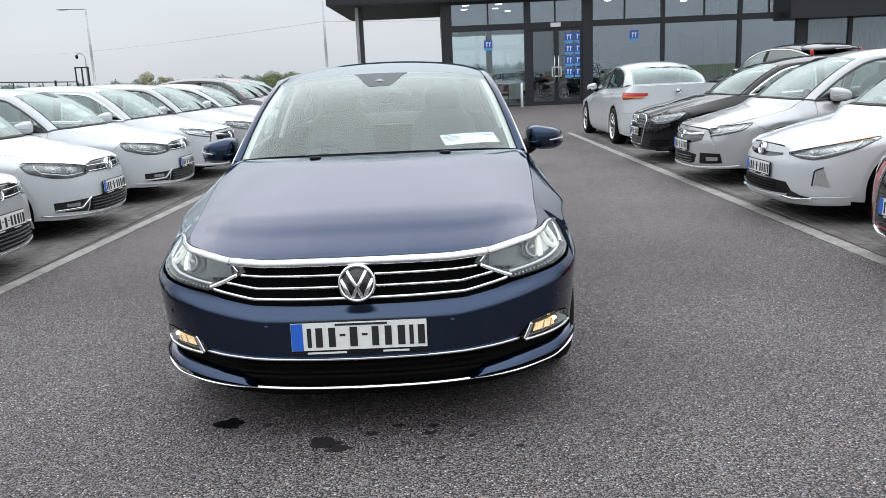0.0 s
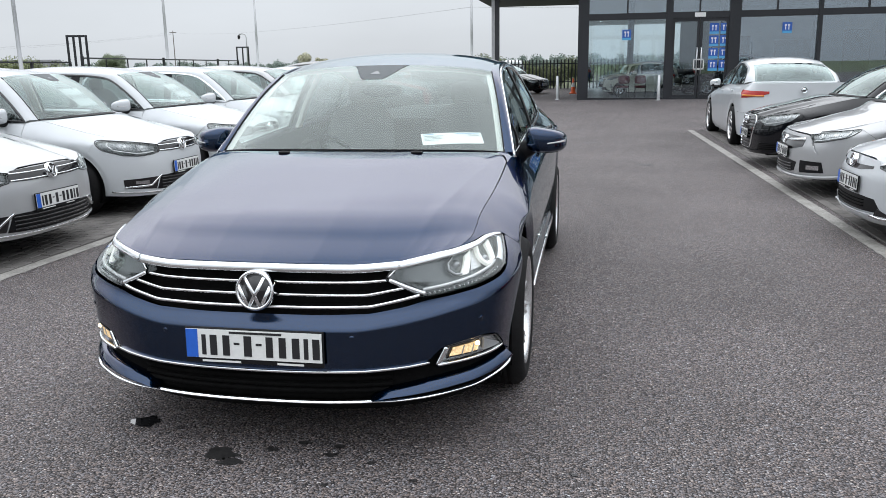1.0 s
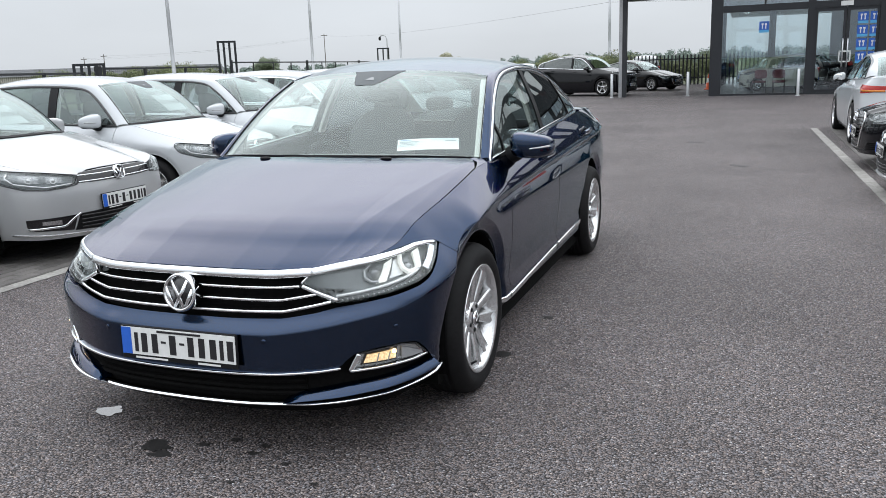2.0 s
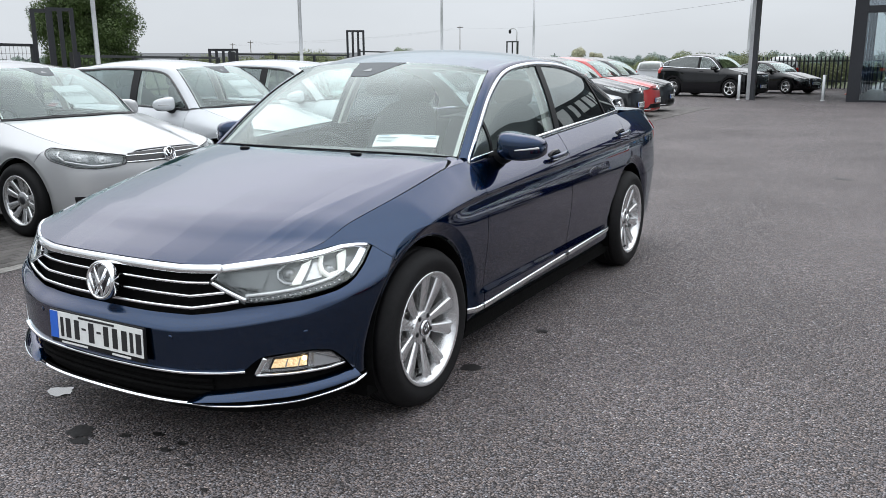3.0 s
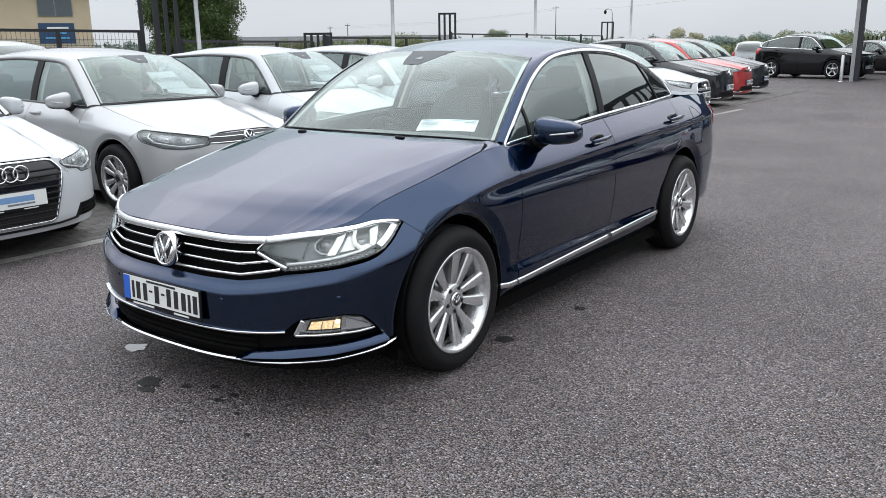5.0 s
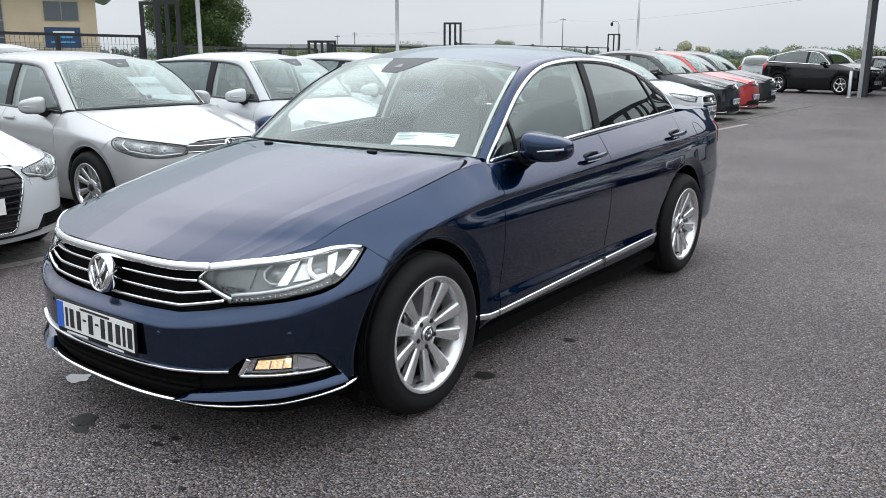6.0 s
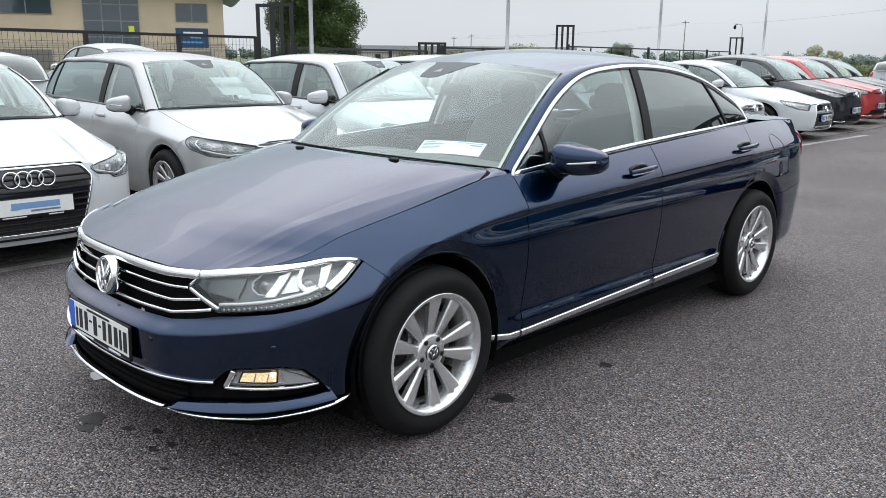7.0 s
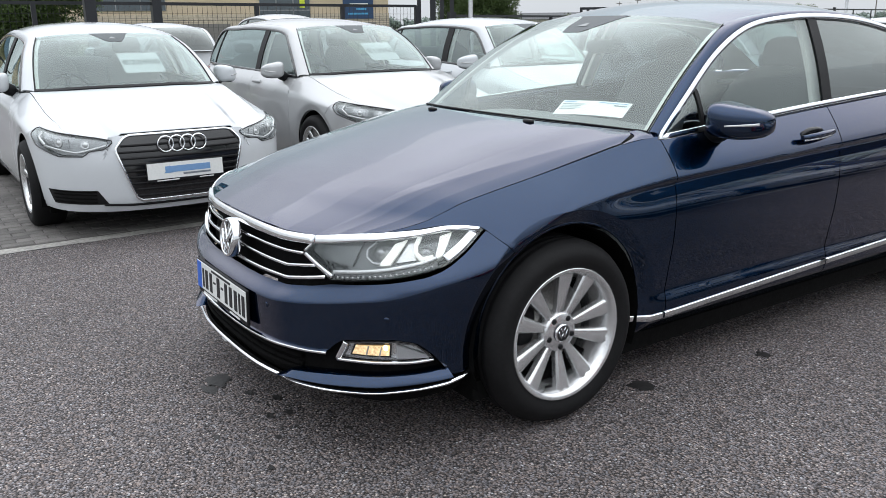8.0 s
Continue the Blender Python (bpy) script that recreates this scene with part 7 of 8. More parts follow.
poster(2.15, 2.28)
poster(8.05, 2.42)
for i in range(4):
    poster(5.42, 2.45 - 0.46 * i, 0.34, 0.40)
    poster(5.82, 2.45 - 0.46 * i, 0.34, 0.40)
# inside: old pale estate car, chairs, pale cars, plants, wall pictures
road_car("car", plain_spec(3.3, 0.74, 1.40, 0.55, 2.1, 0.26, 0.78, (0.72, 0.93), (1.02, 1.28), (2.85, 1.28), (3.18, 0.92), (0.90, 0.92), False), pose(1.5, 34.6, 0.02, 0, 0, -80), CREAM_PAINT, "cream vintage estate car inside the showroom", "smile", plate=False, res=0.5)
road_car("car", HATCH(), pose(1.5, 39.0, 0.02, 0, 0, -62), BLUE_PAINT, "pale blue hatchback inside the showroom", "slim", res=0.45)
road_car("car", SUV(), pose(4.6, 34.0, 0.02, 0, 0, -70), BLACK_PAINT, "black utility vehicle inside the showroom", "shield", res=0.45)


def shop_chair(m):
    c = tagged(new("chair"), "dark red upholstered visitor chair on thin black legs", "chair", "chairs inside the glazing")
    c.matrix_basis = m
    part("seat", blob((0, 0, 0.45), (0.24, 0.24, 0.05), 3.5), SEAT_RED, c)
    part("backrest", blob((0, 0.24, 0.74), (0.23, 0.035, 0.17), 3.2), SEAT_RED, c)
    for x in (-0.2, 0.2):
        part("leg", tube([(x, -0.2, 0), (x, -0.2, 0.43)], 0.013, 6), BLACK, c)
        part("leg", tube([(x, 0.24, 0), (x, 0.22, 0.72)], 0.013, 6), BLACK, c)
    part("rail", tube([(-0.2, -0.2, 0.4), (0.2, -0.2, 0.4)], 0.012, 6), BLACK, c)


shop_chair(pose(2.25, 31.6, 0.02, 0, 0, 190))
shop_chair(pose(2.95, 31.6, 0.02, 0, 0, 175))
for x, z, w, h in ((7.2, 1.6, 0.9, 0.6), (8.6, 1.5, 0.7, 0.9), (10.4, 1.4, 1.2, 0.8)):
    p = tagged(mesh_object("wall_picture", box(x, x + w, 43.94, 44.0, z, z + h), BLACK), "dark framed picture on showroom wall", "picture")
    part("print", box(x + 0.05, x + w - 0.05, 43.92, 43.945, z + 0.05, z + h - 0.05), SHOP_WALL, p)
desk = tagged(mesh_object("reception_desk", box(7.0, 9.4, 38, 38.8, 0.02, 1.1, 0.03), SHOP_WALL), "pale reception desk inside the showroom", "desk")
part("desk_top", box(6.95, 9.45, 37.95, 38.85, 1.1, 1.14), BLACK, desk)


def bollard(x, y):
    b = tagged(mesh_object("bollard", lathe([(0.001, 0.94), (0.05, 0.935), (0.058, 0.92), (0.058, 0.0)], 20, "z"), STAINLESS), "brushed steel bollard on the yard", "bollard", "bollards before the showroom")
    b.location = (x, y, 0)
    ring = lathe([(0.06, 0.02), (0.085, 0.015), (0.09, 0.0)], 20, "z")
    part("foot_ring", ring, STAINLESS, b)


for x, y in ((-3.25, 30.9), (-0.35, 31.2), (3.55, 29.9)):
    bollard(x, y)
cone = tagged(mesh_object("traffic_cone", lathe([(0.001, 0.72), (0.03, 0.72), (0.13, 0.04), (0.14, 0.03)], 20, "z"), CONE_ORANGE), "orange traffic cone with white bands", "traffic cone")
cone.location = (0.1, 38.0, 0)
part("base", box(-0.18, 0.18, -0.18, 0.18, 0, 0.035, 0.01), CONE_ORANGE, cone)
part("band", lathe([(0.063, 0.52), (0.098, 0.32)], 20, "z"), WHITE_PLASTIC, cone)
# ---- fences, gates, poles ----
def fence_run(name, pts, top, post_gap, label, mesh_fill=True, rail_w=0.07, thin=1.0):
    f = tagged(new(name), label, "fence")
    for (x0, y0), (x1, y1) in zip(pts[:-1], pts[1:]):
        a, b = Vector((x0, y0, 0)), Vector((x1, y1, 0))
        d = (b - a)
        L = d.length
        n = max(1, int(L / post_gap))
        for i in range(n + 1):
            p = a + d * (i / n)
            w = (0.06 if i % 4 else 0.13) * thin
            bm = box(-w, w, -w, w, 0, top + (0.0 if i % 4 else 0.12))
            for v in bm.verts:
                v.co += p
            part("post", bm, FENCE_BLACK, f)
        ang = math.atan2(d.y, d.x)
        for z in (top - 0.06, 0.35):
            bm = box(0, L, -rail_w / 2, rail_w / 2, z, z + 0.09)
            for v in bm.verts:
                v.co = a + Matrix.Rotation(ang, 3, "Z") @ v.co
            part("rail", bm, FENCE_BLACK, f)
        if mesh_fill:
            bm = bmesh.new()
            m = Matrix.Rotation(ang, 3, "Z")
            for i in range(int(L / 0.16)):
                vs = add_box(bm, 0.16 * i, 0.16 * i + 0.008, -0.004, 0.004, 0.4, top - 0.05)
                for v in vs:
                    v.co = a + m @ v.co
            for z in np.arange(0.6, top - 0.1, 0.2):
                vs = add_box(bm, 0, L, -0.004, 0.004, z, z + 0.008)
                for v in vs:
                    v.co = a + m @ v.co
            tagged(part("wire_mesh", bm, FENCE_BLACK, f), "", "", "", "stuff")
    return f


fence_run("fence", [(-20.5, -16), (-21.4, -4), (-22.4, 6), (-23.6, 15.8)], 2.1, 2.6, "black steel fence with wire mesh along the yard")
fence_run("fence", [(-29.6, 43.2), (-33.8, 75)], 2.22, 3.2, "black rail fence at the far end of the yard", False, thin=0.55)
fence_run("fence", [(-23.6, 17.4), (-28.0, 28.8)], 1.75, 4.0, "thin black wire fence between gates")
fence_run("fence", [(-28.6, 30.4), (-29.2, 41.4)], 1.95, 3.6, "thin black wire fence beyond the gates")


def gate_frame(x, y, turn, w, h, n, label, solid=True, z0=0.0):
    g = tagged(new("gate"), label, "gate", "tall gate frames")
    g.matrix_basis = pose(x, y, 0, 0, 0, turn)
    for i in range(n):
        q = -w / 2 + w * i / (n - 1)
        part("upright", box(q - 0.07, q + 0.07, -0.06, 0.06, z0, h), FENCE_BLACK, g)
    for z in (h - 0.12, 0.5):
        part("rail", box(-w / 2, w / 2, -0.05, 0.05, z, z + 0.12), FENCE_BLACK, g)
    return g


gate_frame(-23.75, 16.35, 62, 0.55, 3.30, 2, "tall dark steel sliding-gate frame beside the tree")
gate_frame(-23.45, 16.85, 62, 0.75, 3.36, 3, "dark steel gate tower beside the tree")
gate_frame(-28.4, 29.6, 45, 1.35, 2.2, 5, "low dark gate posts in a row")
gate_frame(-29.15, 42.2, 35, 1.03, 3.52, 4, "tall dark steel gate frame with four uprights")
gate_frame(-33.3, 75.0, 24, 1.10, 3.56, 3, "tall dark gate frame under a camera pole")
# two tall dark posts by the near fence
for x, y in ((-21.1, 3.9), (-20.9, 1.4)):
    p = tagged(mesh_object("gate_post", box(-0.14, 0.14, -0.14, 0.14, 0, 4.6), FENCE_BLACK), "tall black steel gate post by the fence", "post", "gate posts")
    p.location = (x, y, 0)


def lamp_post(x, y, h, r=1.0, head=None, label="slim grey lighting column"):
    p = tagged(mesh_object("lamp_post", lathe([(0.001, h), (0.05 * r, h), (0.075 * r, h * 0.5), (0.08 * r, 1.2), (0.11 * r, 1.15), (0.11 * r, 0)], 12, "z"), GALV), label, "lamp post", "lighting columns")
    p.location = (x, y, 0)
    if head is not None:
        a = radians(head)
        d = Vector((math.cos(a), math.sin(a), 0))
        part("arm", tube([Vector((0, 0, h - 0.05)), Vector((0, 0, h)) + d * 1.2 * r], 0.03 * r, 6), GALV, p)
        bm = blob((0, 0, 0), (0.38 * r, 0.14 * r, 0.06 * r), 2.6, 16, 8)
        for v in bm.verts:
            v.co = Matrix.Rotation(a, 3, "Z") @ v.co + Vector((0, 0, h)) + d * 1.4 * r
        part("lantern", bm, GALV, p)
    return p


lamp_post(-22.4, 17.42, 8.3)
lamp_post(-25.3, 32.03, 8.5, 1.2, head=200)
lamp_post(-38.4, 69.55, 12, 1.7)
lamp_post(-59.0, 139.2, 14.8, 2.6, head=190)
lamp_post(-9.3, 67.8, 8.2, 1.5, head=200)
cam_pole = tagged(mesh_object("camera_pole", tube([(0, 0, 0), (0, 0, 4.4), (-0.12, 0, 4.72), (-0.45, 0, 4.82), (-0.75, 0, 4.72)], 0.05, 8), GALV), "thin pole with a dome camera", "camera pole")
cam_pole.location = (-33.0, 75.4, 0)
part("dome_camera", blob((-0.78, 0, 4.5), (0.13, 0.13, 0.2), 2.2, 12, 8), BLACK, cam_pole)
WOODPOLE = material("weathered_wood", (0.13, 0.12, 0.11), 0.9, grain=0.25, grain_scale=8, mottle=0.2)


def telegraph(x, y, h, w=2.4):
    p = tagged(mesh_object("telegraph_pole", lathe([(0.001, h), (0.12, h), (0.2, 0)], 8, "z"), WOODPOLE), "wooden telegraph pole with crossarm", "telegraph pole", "telegraph poles")
    p.location = (x, y, 0)
    part("crossarm", box(-w / 2, w / 2, -0.08, 0.08, h - 0.7, h - 0.5), WOODPOLE, p)
    for q in (-w / 2 + 0.1, 0, w / 2 - 0.1):
        part("insulator", box(q - 0.06, q + 0.06, -0.06, 0.06, h - 0.5, h - 0.25), WHITE_PLASTIC, p)
    return p


for x, y, h in ((-140.6, 260.8, 14.4), (-194, 211, 9.2), (-198.3, 206.9, 8.4)):
    telegraph(x, y, h)
wires = bmesh.new()
for a, b in (((-198.3, 206.9, 8.0), (-140.6, 260.8, 13.8)), ((-140.6, 260.8, 13.8), (-9.3, 67.8, 6.2)), ((-194, 211, 8.7), (-140.6, 260.8, 13.4)), ((-9.3, 67.8, 6.2), (60, 60, 7.5)), ((-140.6, 260.8, 13.2), (-198.3, 206.9, 7.6))):
    a, b = Vector(a), Vector(b)
    add_tube(wires, [a.lerp(b, f) - Vector((0, 0, 1.2 * 4 * f * (1 - f))) for f in np.linspace(0, 1, 14)], 0.009, 4)
tagged(mesh_object("overhead_wire", wires, BLACK), "thin overhead telephone wires against the sky", "wire", "", "stuff")
# palisade fence and hedge behind the canopy
pal = tagged(new("palisade_fence"), "dark palisade fence before a hedge", "fence")
for i in range(45):
    part("pale", box(-5 + 0.2 * i, -5 + 0.2 * i + 0.07, 44.6, 44.64, 0.05, 1.66), FENCE_BLACK, pal)
for z in (0.4, 1.4):
    part("rail", box(-5, 4.0, 44.64, 44.7, z, z + 0.06), FENCE_BLACK, pal)

# ---- trees and hedges ----
def leaf_material(name, colour):
    return material(name, colour, 0.7, grain=0.35, grain_scale=3.0, mottle=0.35, mottle_scale=0.7, spec=0.3)


LEAF = leaf_material("leaf_dark_green", (0.062, 0.095, 0.03))
LEAF_OLIVE = leaf_material("leaf_olive", (0.17, 0.195, 0.095))
# next three are for far trees: distance haze is painted in by paling them
LEAF_AUTUMN_HAZE = leaf_material("leaf_yellowing_haze", (0.42, 0.41, 0.30))
LEAF_HAZE = leaf_material("leaf_green_haze", (0.22, 0.26, 0.18))
LEAF_FAR_HAZE = leaf_material("far_foliage_haze", (0.20, 0.25, 0.22))
BARK = material("bark", (0.06, 0.05, 0.04), 0.95, grain=0.3, grain_scale=20, bump=0.4, bump_scale=30)


def leaf_cloud(centres, count, size, rng):
    """Many small leaf quads scattered in round clumps: (centre, radius)."""
    vol = [r ** 2 for _, r in centres]
    tot = sum(vol)
    co, faces = [], []
    for (c, r), v in zip(centres, vol):
        for _ in range(int(count * v / tot)):
            d = Vector((rng.gauss(0, 1), rng.gauss(0, 1), rng.gauss(0, 0.8))).normalized()
            p = Vector(c) + d * r * (rng.random() ** 0.4)
            a = Vector((rng.gauss(0, 1), rng.gauss(0, 1), rng.gauss(0, 1))).normalized() * size * rng.uniform(0.6, 1.3)
            b = a.cross(d).normalized() * size * rng.uniform(0.4, 0.8)
            n = len(co)
            co += [p - a, p + b, p + a, p - b]
            faces.append((n, n + 1, n + 2, n + 3))
    me = bpy.data.meshes.new("leaves")
    me.from_pydata([tuple(v) for v in co], [], faces)
    return me


def tree(x, y, h, w, mat, label, seed, leaves=7000, size=0.14, low=0.12, full=0.0, clumps=26):
    rng = random.Random(seed)
    t = tagged(new("tree"), label, "tree")
    t.matrix_basis = pose(x, y, 0)
    bm = tube([(0, 0, 0), (0.05, 0, h * 0.25), (0.0, 0.1, h * 0.5), (0.1, 0, h * 0.85)], [w * 0.05, w * 0.042, w * 0.03, w * 0.008], 8)
    for i in range(9):
        a, z = rng.uniform(0, 6.28), h * rng.uniform(0.2, 0.65)
        e = Vector((math.cos(a) * w * 0.38, math.sin(a) * w * 0.38, z + h * rng.uniform(0.08, 0.25)))
        add_tube(bm, [Vector((0, 0, z)), Vector((e.x * 0.5, e.y * 0.5, z + (e.z - z) * 0.4)), e], [w * 0.02, w * 0.013, w * 0.004], 5)
    part("trunk", bm, BARK, t)
    cl = []
    for i in range(clumps):
        a, q = rng.uniform(0, 6.28), rng.random() ** 0.6
        z = h * rng.uniform(low, 0.93)
        env = math.sin(math.pi * min(0.97, (z / h - low * 0.4) ** 0.8)) ** 0.6
        env = max(env, full * (1.15 - 0.5 * z / h))
        cl.append(((math.cos(a) * w * 0.42 * q * env, math.sin(a) * w * 0.42 * q * env, z), w * rng.uniform(0.10, 0.2)))
    me = leaf_cloud(cl, leaves, size, rng)
    me.materials.append(mat)
    c = new("crown", me)
    c.parent = t
    return t


def hedge(name, pts, h, depth, mat, label, seed, leaves, size, dens=1.0):
    rng = random.Random(seed)
    cl = []
    for (x0, y0), (x1, y1) in zip(pts[:-1], pts[1:]):
        L = math.hypot(x1 - x0, y1 - y0)
        for i in range(int(dens * L / (h * 0.35)) + 1):
            f = rng.random()
            hh = h * rng.uniform(0.55, 1.0)
            cl.append(((x0 + (x1 - x0) * f + rng.uniform(-depth, depth), y0 + (y1 - y0) * f + rng.uniform(-depth, depth), hh * rng.uniform(0.35, 0.72)), hh * rng.uniform(0.3, 0.42)))
    me = leaf_cloud(cl, leaves, size, rng)
    me.materials.append(mat)
    return tagged(new(name, me), label, "hedge", "", "stuff")


tree(-44.9, 34.4, 9.4, 6.9, LEAF, "broad dark green tree behind the gates", 3, 110000, 0.075, 0.05, 0.80, 110)
tree(-48.5, 6.0, 9.5, 8.0, LEAF, "dense dark green tree beside the beige building", 5, 60000, 0.09, 0.05, 0.8, 70)
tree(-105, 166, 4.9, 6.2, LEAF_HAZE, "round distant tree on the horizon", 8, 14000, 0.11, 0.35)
tree(-47, 130, 3.3, 4.6, LEAF_AUTUMN_HAZE, "yellowing distant tree on the horizon", 9, 14000, 0.11, 0.12)
tree(-43.5, 129, 2.9, 3.4, LEAF_AUTUMN_HAZE, "small yellowing distant tree", 10, 10000, 0.11, 0.1)
hedge("hedge", [(-66, 62), (-46, 56), (-38, 52)], 2.5, 1.5, LEAF_OLIVE, "overgrown olive hedge beyond the fence", 11, 46000, 0.075, 3.0)
hedge("hedge", [(-6, 46.5), (4, 46.5)], 1.95, 0.8, LEAF_OLIVE, "clipped hedge behind the palisade fence", 12, 50000, 0.045, 3.5)
hedge("hedge", [(-13.4, 57.5), (-8.0, 58)], 2.3, 0.9, LEAF_OLIVE, "rounded green bushes beyond the far fence", 13, 50000, 0.055, 4)
hedge("hedge", [(-16.0, 56.5), (-13, 57)], 1.7, 0.6, LEAF_OLIVE, "lower bushes beyond the far fence", 14, 20000, 0.055, 3)
hedge("far_trees", [(-95, 190), (-60, 180), (-30, 175), (10, 170), (60, 150)], 3.6, 6, LEAF_FAR_HAZE, "far line of conifers and trees on the horizon", 15, 50000, 0.22, 3.5)
hedge("far_trees", [(-260, 40), (-230, 120), (-190, 190), (-120, 230)], 4.2, 8, LEAF_FAR_HAZE, "far wooded ridge along the horizon", 16, 40000, 0.38, 2.5)
hedge("far_trees", [(-60, 260), (80, 250), (200, 160)], 4.5, 8, LEAF_FAR_HAZE, "far trees along the northern horizon", 17, 27000, 0.38, 2.5)
# low pale houses far off
HOUSE = material("pale_render", (0.42, 0.40, 0.36), 0.9, grain=0.08, mottle=0.1)
SLATE = material("slate_roof", (0.10, 0.105, 0.11), 0.8, grain=0.15, mottle=0.15)


def far_house(x, y, turn, w, d, h):
    hs = tagged(new("house"), "low pale house with a slate roof far away", "house", "far houses")
    hs.matrix_basis = pose(x, y, 0, 0, 0, turn)
    part("wall", box(-w / 2, w / 2, -d / 2, d / 2, 0, h), HOUSE, hs)
    bm = bmesh.new()
    v = [bm.verts.new(c) for c in ((-w / 2 - .4, -d / 2 - .4, h), (w / 2 + .4, -d / 2 - .4, h), (w / 2 + .4, d / 2 + .4, h), (-w / 2 - .4, d / 2 + .4, h), (-w / 2 - .4, 0, h + d * .2), (w / 2 + .4, 0, h + d * .2))]
    for q in ((0, 1, 5, 4), (2, 3, 4, 5), (0, 4, 3), (1, 2, 5), (0, 3, 2, 1)):
        bm.faces.new([v[i] for i in q])
    part("roof", bm, SLATE, hs)
    for q in (-0.25, 0.25):
        part("window", box(w * q - 0.7, w * q + 0.7, -d / 2 - 0.03, -d / 2, 0.9, 2.0), GLOSS_BLACK, hs)


for x, y, a, w in ((-140, 180, 43, 20), (-152, 168, 43, 24), (-168, 154, 43, 22)):
    far_house(x, y, a, w, 9, 2.6)

# ---- beige office building ----
BEIGE = material("beige_render", (0.55, 0.45, 0.33), 0.9, grain=0.06, grain_scale=10, mottle=0.08, mottle_scale=0.4)
BRICKWORK = material("pale_brick", (0.50, 0.43, 0.34), 0.9, grain=0.12, grain_scale=4, mottle=0.1)
ROOF_GREY = material("grey_metal_roof", (0.15, 0.21, 0.28), 0.5, 0.4, grain=0.08, mottle=0.1)
OFFICE_GLASS = material("office_glass", (0.05, 0.07, 0.085), 0.06, 0.0, coat=1.0, grain=0.1)
FRAME_GREY = material("window_frame_grey", (0.20, 0.21, 0.23), 0.5, grain=0.1)
ROLLER = material("roller_door", (0.18, 0.17, 0.16), 0.6, grain=0.1)
SIGN_NAVY = material("sign_navy", (0.02, 0.055, 0.13), 0.5, grain=0.08)
office = tagged(new("office_building"), "two-storey beige rendered office building with grey curved roof", "building")
office.matrix_basis = pose(-69.8, 41.8, 0, 0, 0, 62)      # local -x runs along the front away from the corner, front faces local -y
part("wall", box(-60, 0, 0, 14, 2.6, 7.6), BEIGE, office)
part("brick_plinth", box(-60, 0.05, -0.06, 14, 0, 2.62), BRICKWORK, office)
for i in range(12):
    part("brick_course", box(-60, 0.055, -0.075, -0.06, 0.2 * i + 0.1, 0.2 * i + 0.13), ROLLER, office)
bm = bmesh.new()
prof = [(1.55, 6.72), (1.9, 6.85), (1.85, 7.1), (1.2, 7.55), (-0.5, 8.05), (-4, 8.6), (-30, 9.4), (-62, 9.4), (-62, 7.6), (-1.5, 7.6), (0, 7.3)]
fr = [bm.verts.new((x, -1.6, z)) for x, z in prof]
bk = [bm.verts.new((x, 15, z)) for x, z in prof]
bm.faces.new(fr), bm.faces.new(bk[::-1])
for i in range(len(prof)):
    j = (i + 1) % len(prof)
    bm.faces.new([fr[i], fr[j], bk[j], bk[i]])
bmesh.ops.recalc_face_normals(bm, faces=bm.faces[:])
part("roof", bm, ROOF_GREY, office)


def office_window(x0, x1, z0, z1, cols, rows=1):
    w = part("window", box(x0, x1, -0.10, -0.02, z0, z1), FRAME_GREY, office)
    for i in range(cols):
        for j in range(rows):
            a, b = x0 + (x1 - x0) * i / cols + 0.06, x0 + (x1 - x0) * (i + 1) / cols - 0.06
            c, d = z0 + (z1 - z0) * j / rows + 0.06, z0 + (z1 - z0) * (j + 1) / rows - 0.06
            part("pane", box(a, b, -0.115, -0.09, c, d), OFFICE_GLASS, w)


office_window(-4.4, -1.5, 4.5, 6.2, 2)
office_window(-12.6, -7.7, 0.0, 7.4, 3, 5)
office_window(-19.5, -15.2, 4.9, 7.0, 2)
office_window(-28.5, -21.5, 3.0, 7.4, 3, 2)
office_window(-44, -36, 4.6, 6.8, 4)
sg = part("sign_panel", box(-4.5, -1.5, -0.12, -0.02, 2.1, 3.9), SIGN_NAVY, office, "dark blue sign panel with pale marks")
for z, a, b in ((3.4, -3.8, -2.0), (2.95, -3.2, -2.2), (2.5, -4.0, -2.0)):
    part("sign_bar", box(a, b, -0.14, -0.115, z, z + 0.16), SIGN_WHITE if z > 3 else POSTER_CYAN, sg)
part("yellow_notice", box(-8.7, -8.2, -0.16, -0.11, 3.2, 4.0), material("yellow_notice", (0.6, 0.7, 0.05), 0.5, grain=0.1), office)
for x0, x1 in ((-4.6, -1.3), (-19.8, -15.5)):
    part("roller_door", box(x0, x1, -0.10, -0.05, 0.1, 1.75), ROLLER, office)
sb = part("sign_board", box(-36.5, -29.5, -0.4, -0.2, 4.3, 5.7), SIGN_WHITE, office, "white sign board with blue bars")
for i in range(6):
    part("sign_bar", box(-36.2 + 1.1 * i, -35.4 + 1.1 * i, -0.43, -0.39, 4.55, 5.45), POSTER_BLUE, sb)
# ---- marks on the asphalt ----
def ragged(name, x, y, r, mat, label, seed, stretch=1.0, z=0.003):
    rng = random.Random(seed)
    bm = bmesh.new()
    c = bm.verts.new((x, y, z))
    ring = []
    for i in range(26):
        a = 2 * math.pi * i / 26
        q = r * (0.55 + 0.6 * noise.noise((math.cos(a) * 1.5 + seed, math.sin(a) * 1.5, seed * 0.37)) + rng.uniform(-0.08, 0.08) + 0.25)
        ring.append(bm.verts.new((x + q * math.cos(a) * stretch, y + q * math.sin(a), z)))
    for i in range(26):
        bm.faces.new([c, ring[i], ring[(i + 1) % 26]])
    return tagged(mesh_object(name, bm, mat), label, "stain", "", "structure")


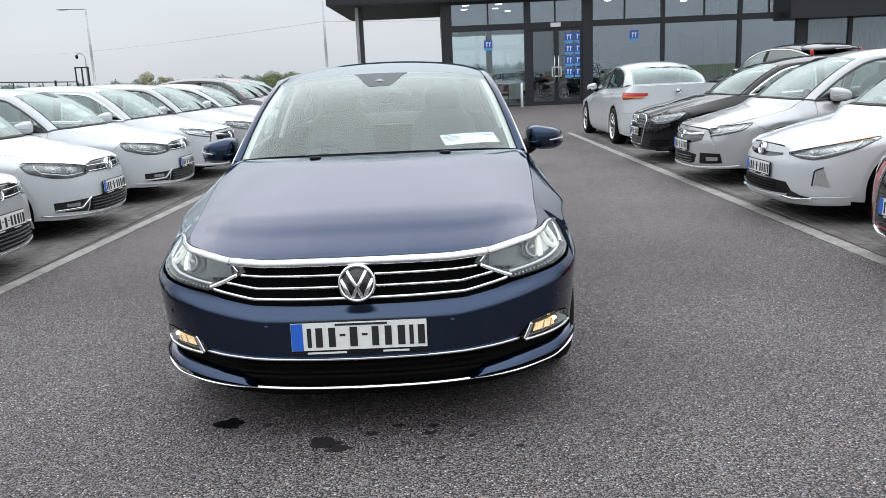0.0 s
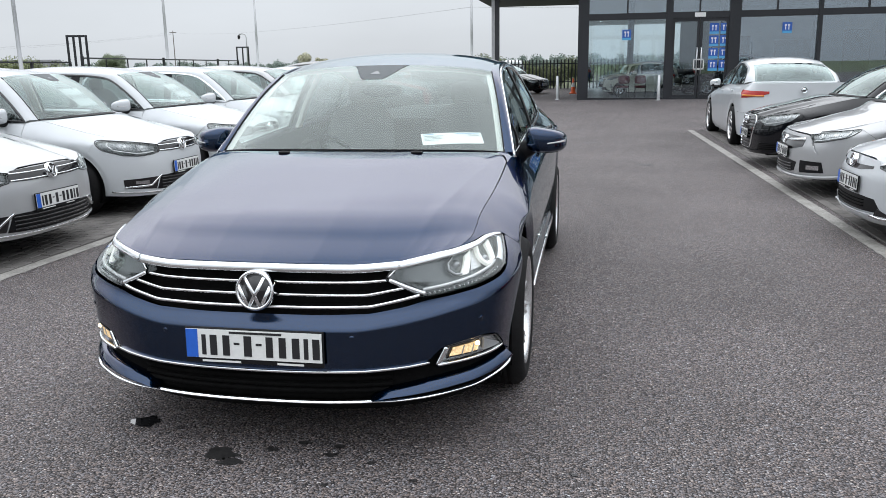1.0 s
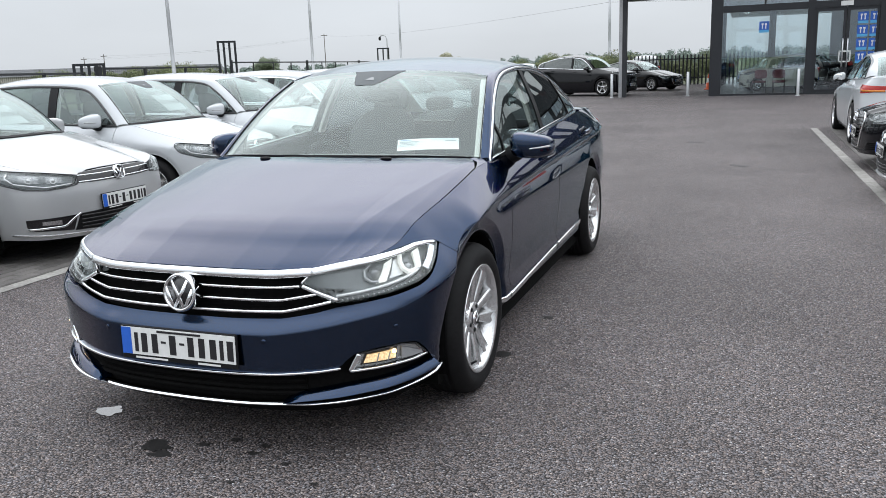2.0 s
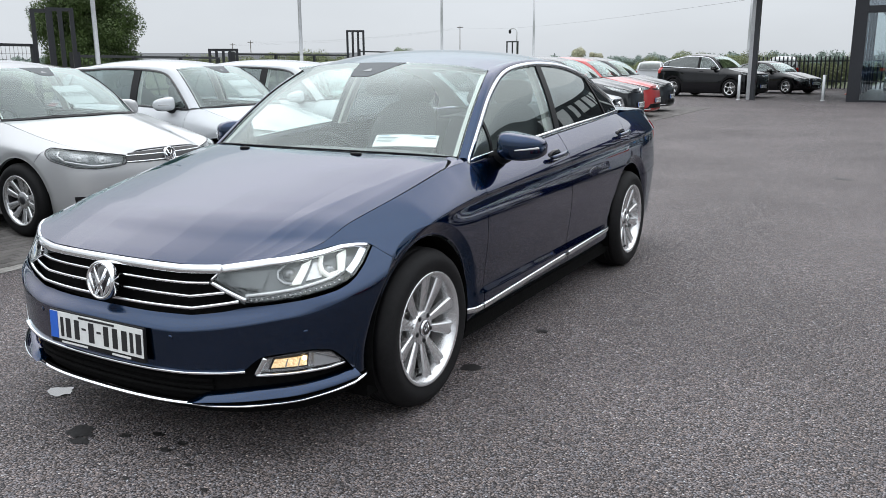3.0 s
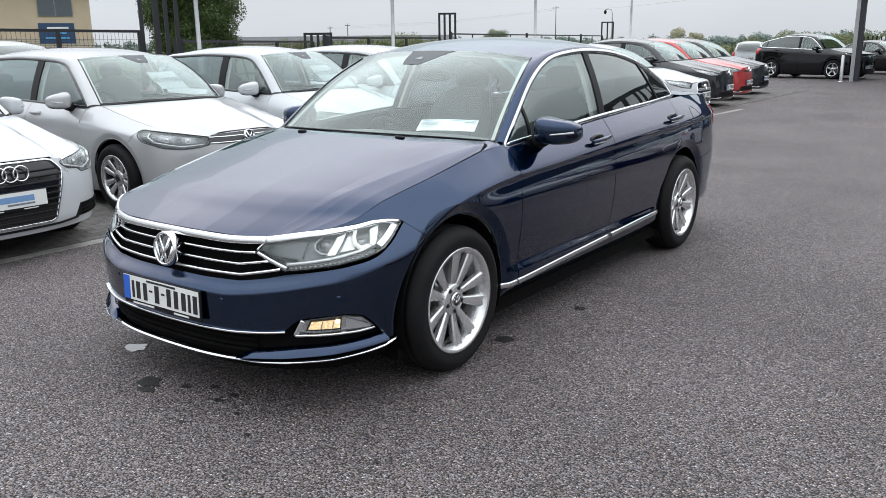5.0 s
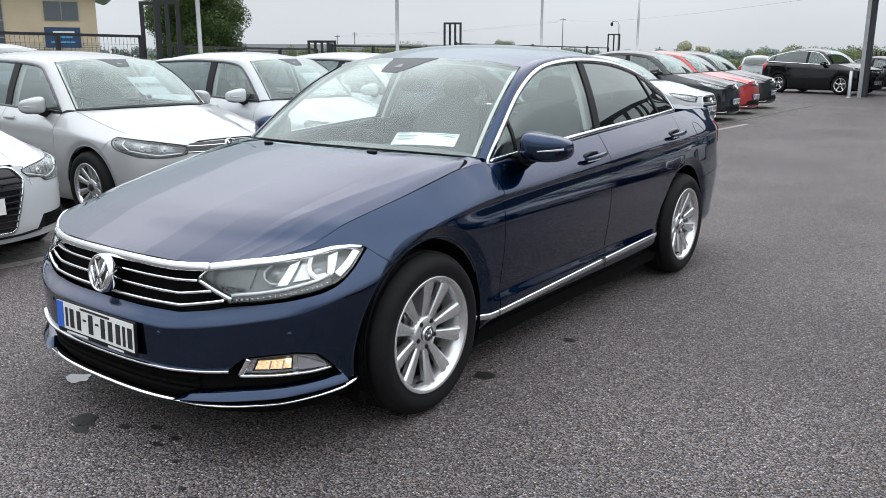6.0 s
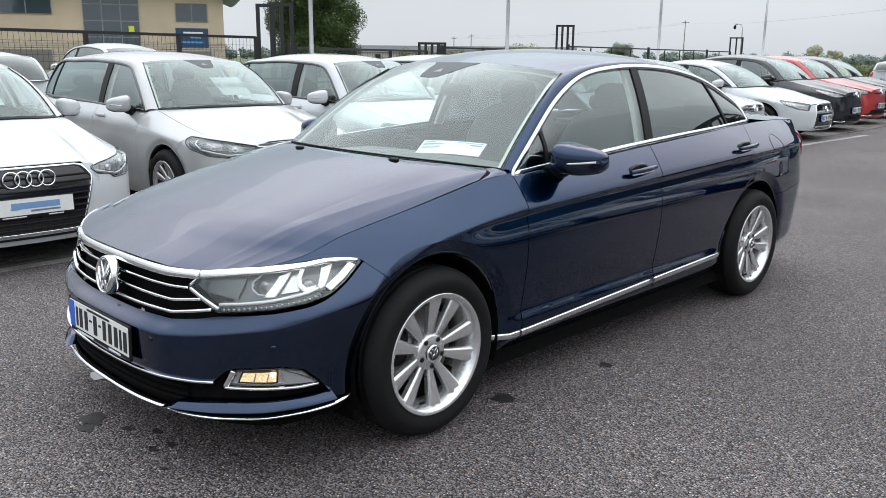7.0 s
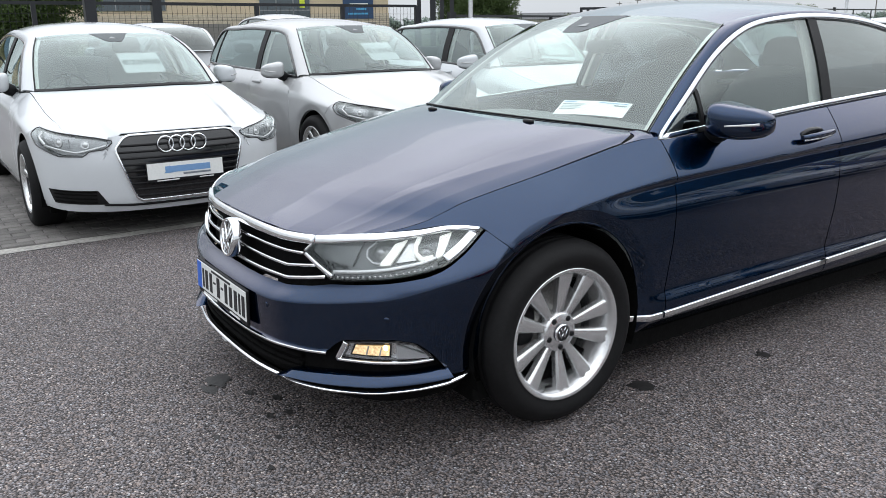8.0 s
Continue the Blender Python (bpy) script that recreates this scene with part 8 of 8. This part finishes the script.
for i, (x, y, r, s) in enumerate(((-0.17, -0.045, 0.055, 1.6), (0.86, 1.33, 0.045, 1.5), (-0.10, -0.09, 0.03, 2.0), (0.25, 0.02, 0.022, 1.4), (0.02, 0.03, 0.02, 1.4), (0.12, 0.10, 0.02, 1.3), (0.42, -0.02, 0.016, 1.3), (0.60, -0.12, 0.014, 1.2), (0.30, -0.20, 0.014, 1.2), (0.95, 2.0, 0.03, 1.2), (1.9, 9.2, 0.10, 1.3), (1.1, 12.5, 0.11, 1.6))):
    ragged("oil_stain", x, y, r, STAIN, "dark oil stain on the asphalt", i + 2, s)
for i in range(9):
    ragged("oil_stain", random.uniform(-0.8, 1.3), random.uniform(-0.5, 0.5), random.uniform(0.008, 0.02), STAIN, "small dark drip on the asphalt", 40 + i, 1.2)
WET = bpy.data.materials.new("wet_patch")
WET.use_nodes = True
wet = WET.node_tree.nodes["Principled BSDF"]
wet.inputs["Base Color"].default_value = (0.012, 0.012, 0.013, 1)
wet.inputs["Roughness"].default_value = 0.04
wet.inputs["Coat Weight"].default_value = 1.0
ragged("puddle", -0.594, 0.185, 0.05, WET, "small glossy wet patch on the asphalt", 77, 1.4, 0.005)

# ---- paving blocks of the parking bays ----
def block_bm(lx, ly, h=0.03, c=0.006):
    bm = bmesh.new()
    t = [bm.verts.new((a * (lx / 2 - c), b * (ly / 2 - c), h)) for a, b in ((-1, -1), (1, -1), (1, 1), (-1, 1))]
    m = [bm.verts.new((a * lx / 2, b * ly / 2, h - c)) for a, b in ((-1, -1), (1, -1), (1, 1), (-1, 1))]
    l = [bm.verts.new((a * lx / 2, b * ly / 2, 0)) for a, b in ((-1, -1), (1, -1), (1, 1), (-1, 1))]
    bm.faces.new(t)
    for i in range(4):
        j = (i + 1) % 4
        bm.faces.new([m[i], m[j], t[j], t[i]])
        bm.faces.new([l[i], l[j], m[j], m[i]])
    return bm


def pavement(name, x0, x1, y0, y1, near=None):
    base = flat(name, x0, x1, y0, y1, 0.0035, SAND, "grey block paving of the parking bays", "paving", depth=0.004)
    me = bpy.data.meshes.new("paving_block")
    bm = block_bm(0.094, 0.194, 0.022)
    bm.to_mesh(me)
    bm.free()
    me.materials.append(PAVER)
    co, faces = [], []
    rng = random.Random(4)
    nx, ny = int((x1 - x0) / 0.1), int((y1 - y0) / 0.2)
    lv = [tuple(v.co) for v in me.vertices]
    lf = [tuple(p.vertices) for p in me.polygons]
    for i in range(nx):
        for j in range(ny):
            x, y = x0 + 0.05 + 0.1 * i, y0 + 0.1 + 0.2 * j + (0.1 if i % 2 else 0.0)
            z = -0.012 + rng.uniform(-0.0015, 0.0015)
            if near and near[0] <= x < near[1] and near[2] <= y < near[3]:
                ob = new("paving_block", me)
                ob.parent = base
                ob.location = (x, y, z)
            else:
                n = len(co)
                co += [(a + x, b + y, c + z) for a, b, c in lv]
                faces += [tuple(n + q for q in f) for f in lf]
    mj = bpy.data.meshes.new("paving_blocks")
    mj.from_pydata(co, [], faces)
    mj.materials.append(PAVER_FAR)
    ob = new("paving_blocks", mj)
    ob.parent = base
    tagged(ob, "", "", "", "stuff")


PAVER_FAR = PAVER.copy()
PAVER_FAR.name = "paving_block_joined"
for n in PAVER_FAR.node_tree.nodes:
    if n.bl_idname == "ShaderNodeObjectInfo":
        gm = PAVER_FAR.node_tree.nodes.new("ShaderNodeNewGeometry")
        to = [l.to_socket for l in n.outputs["Random"].links][0]
        PAVER_FAR.node_tree.links.new(gm.outputs["Random Per Island"], to)
pavement("pavement_west", -8.2, -2.98, -5, 25, (-4.45, -2.98, -2.0, 2.0))
pavement("pavement_east", 3.46, 8.6, 0, 15.4)
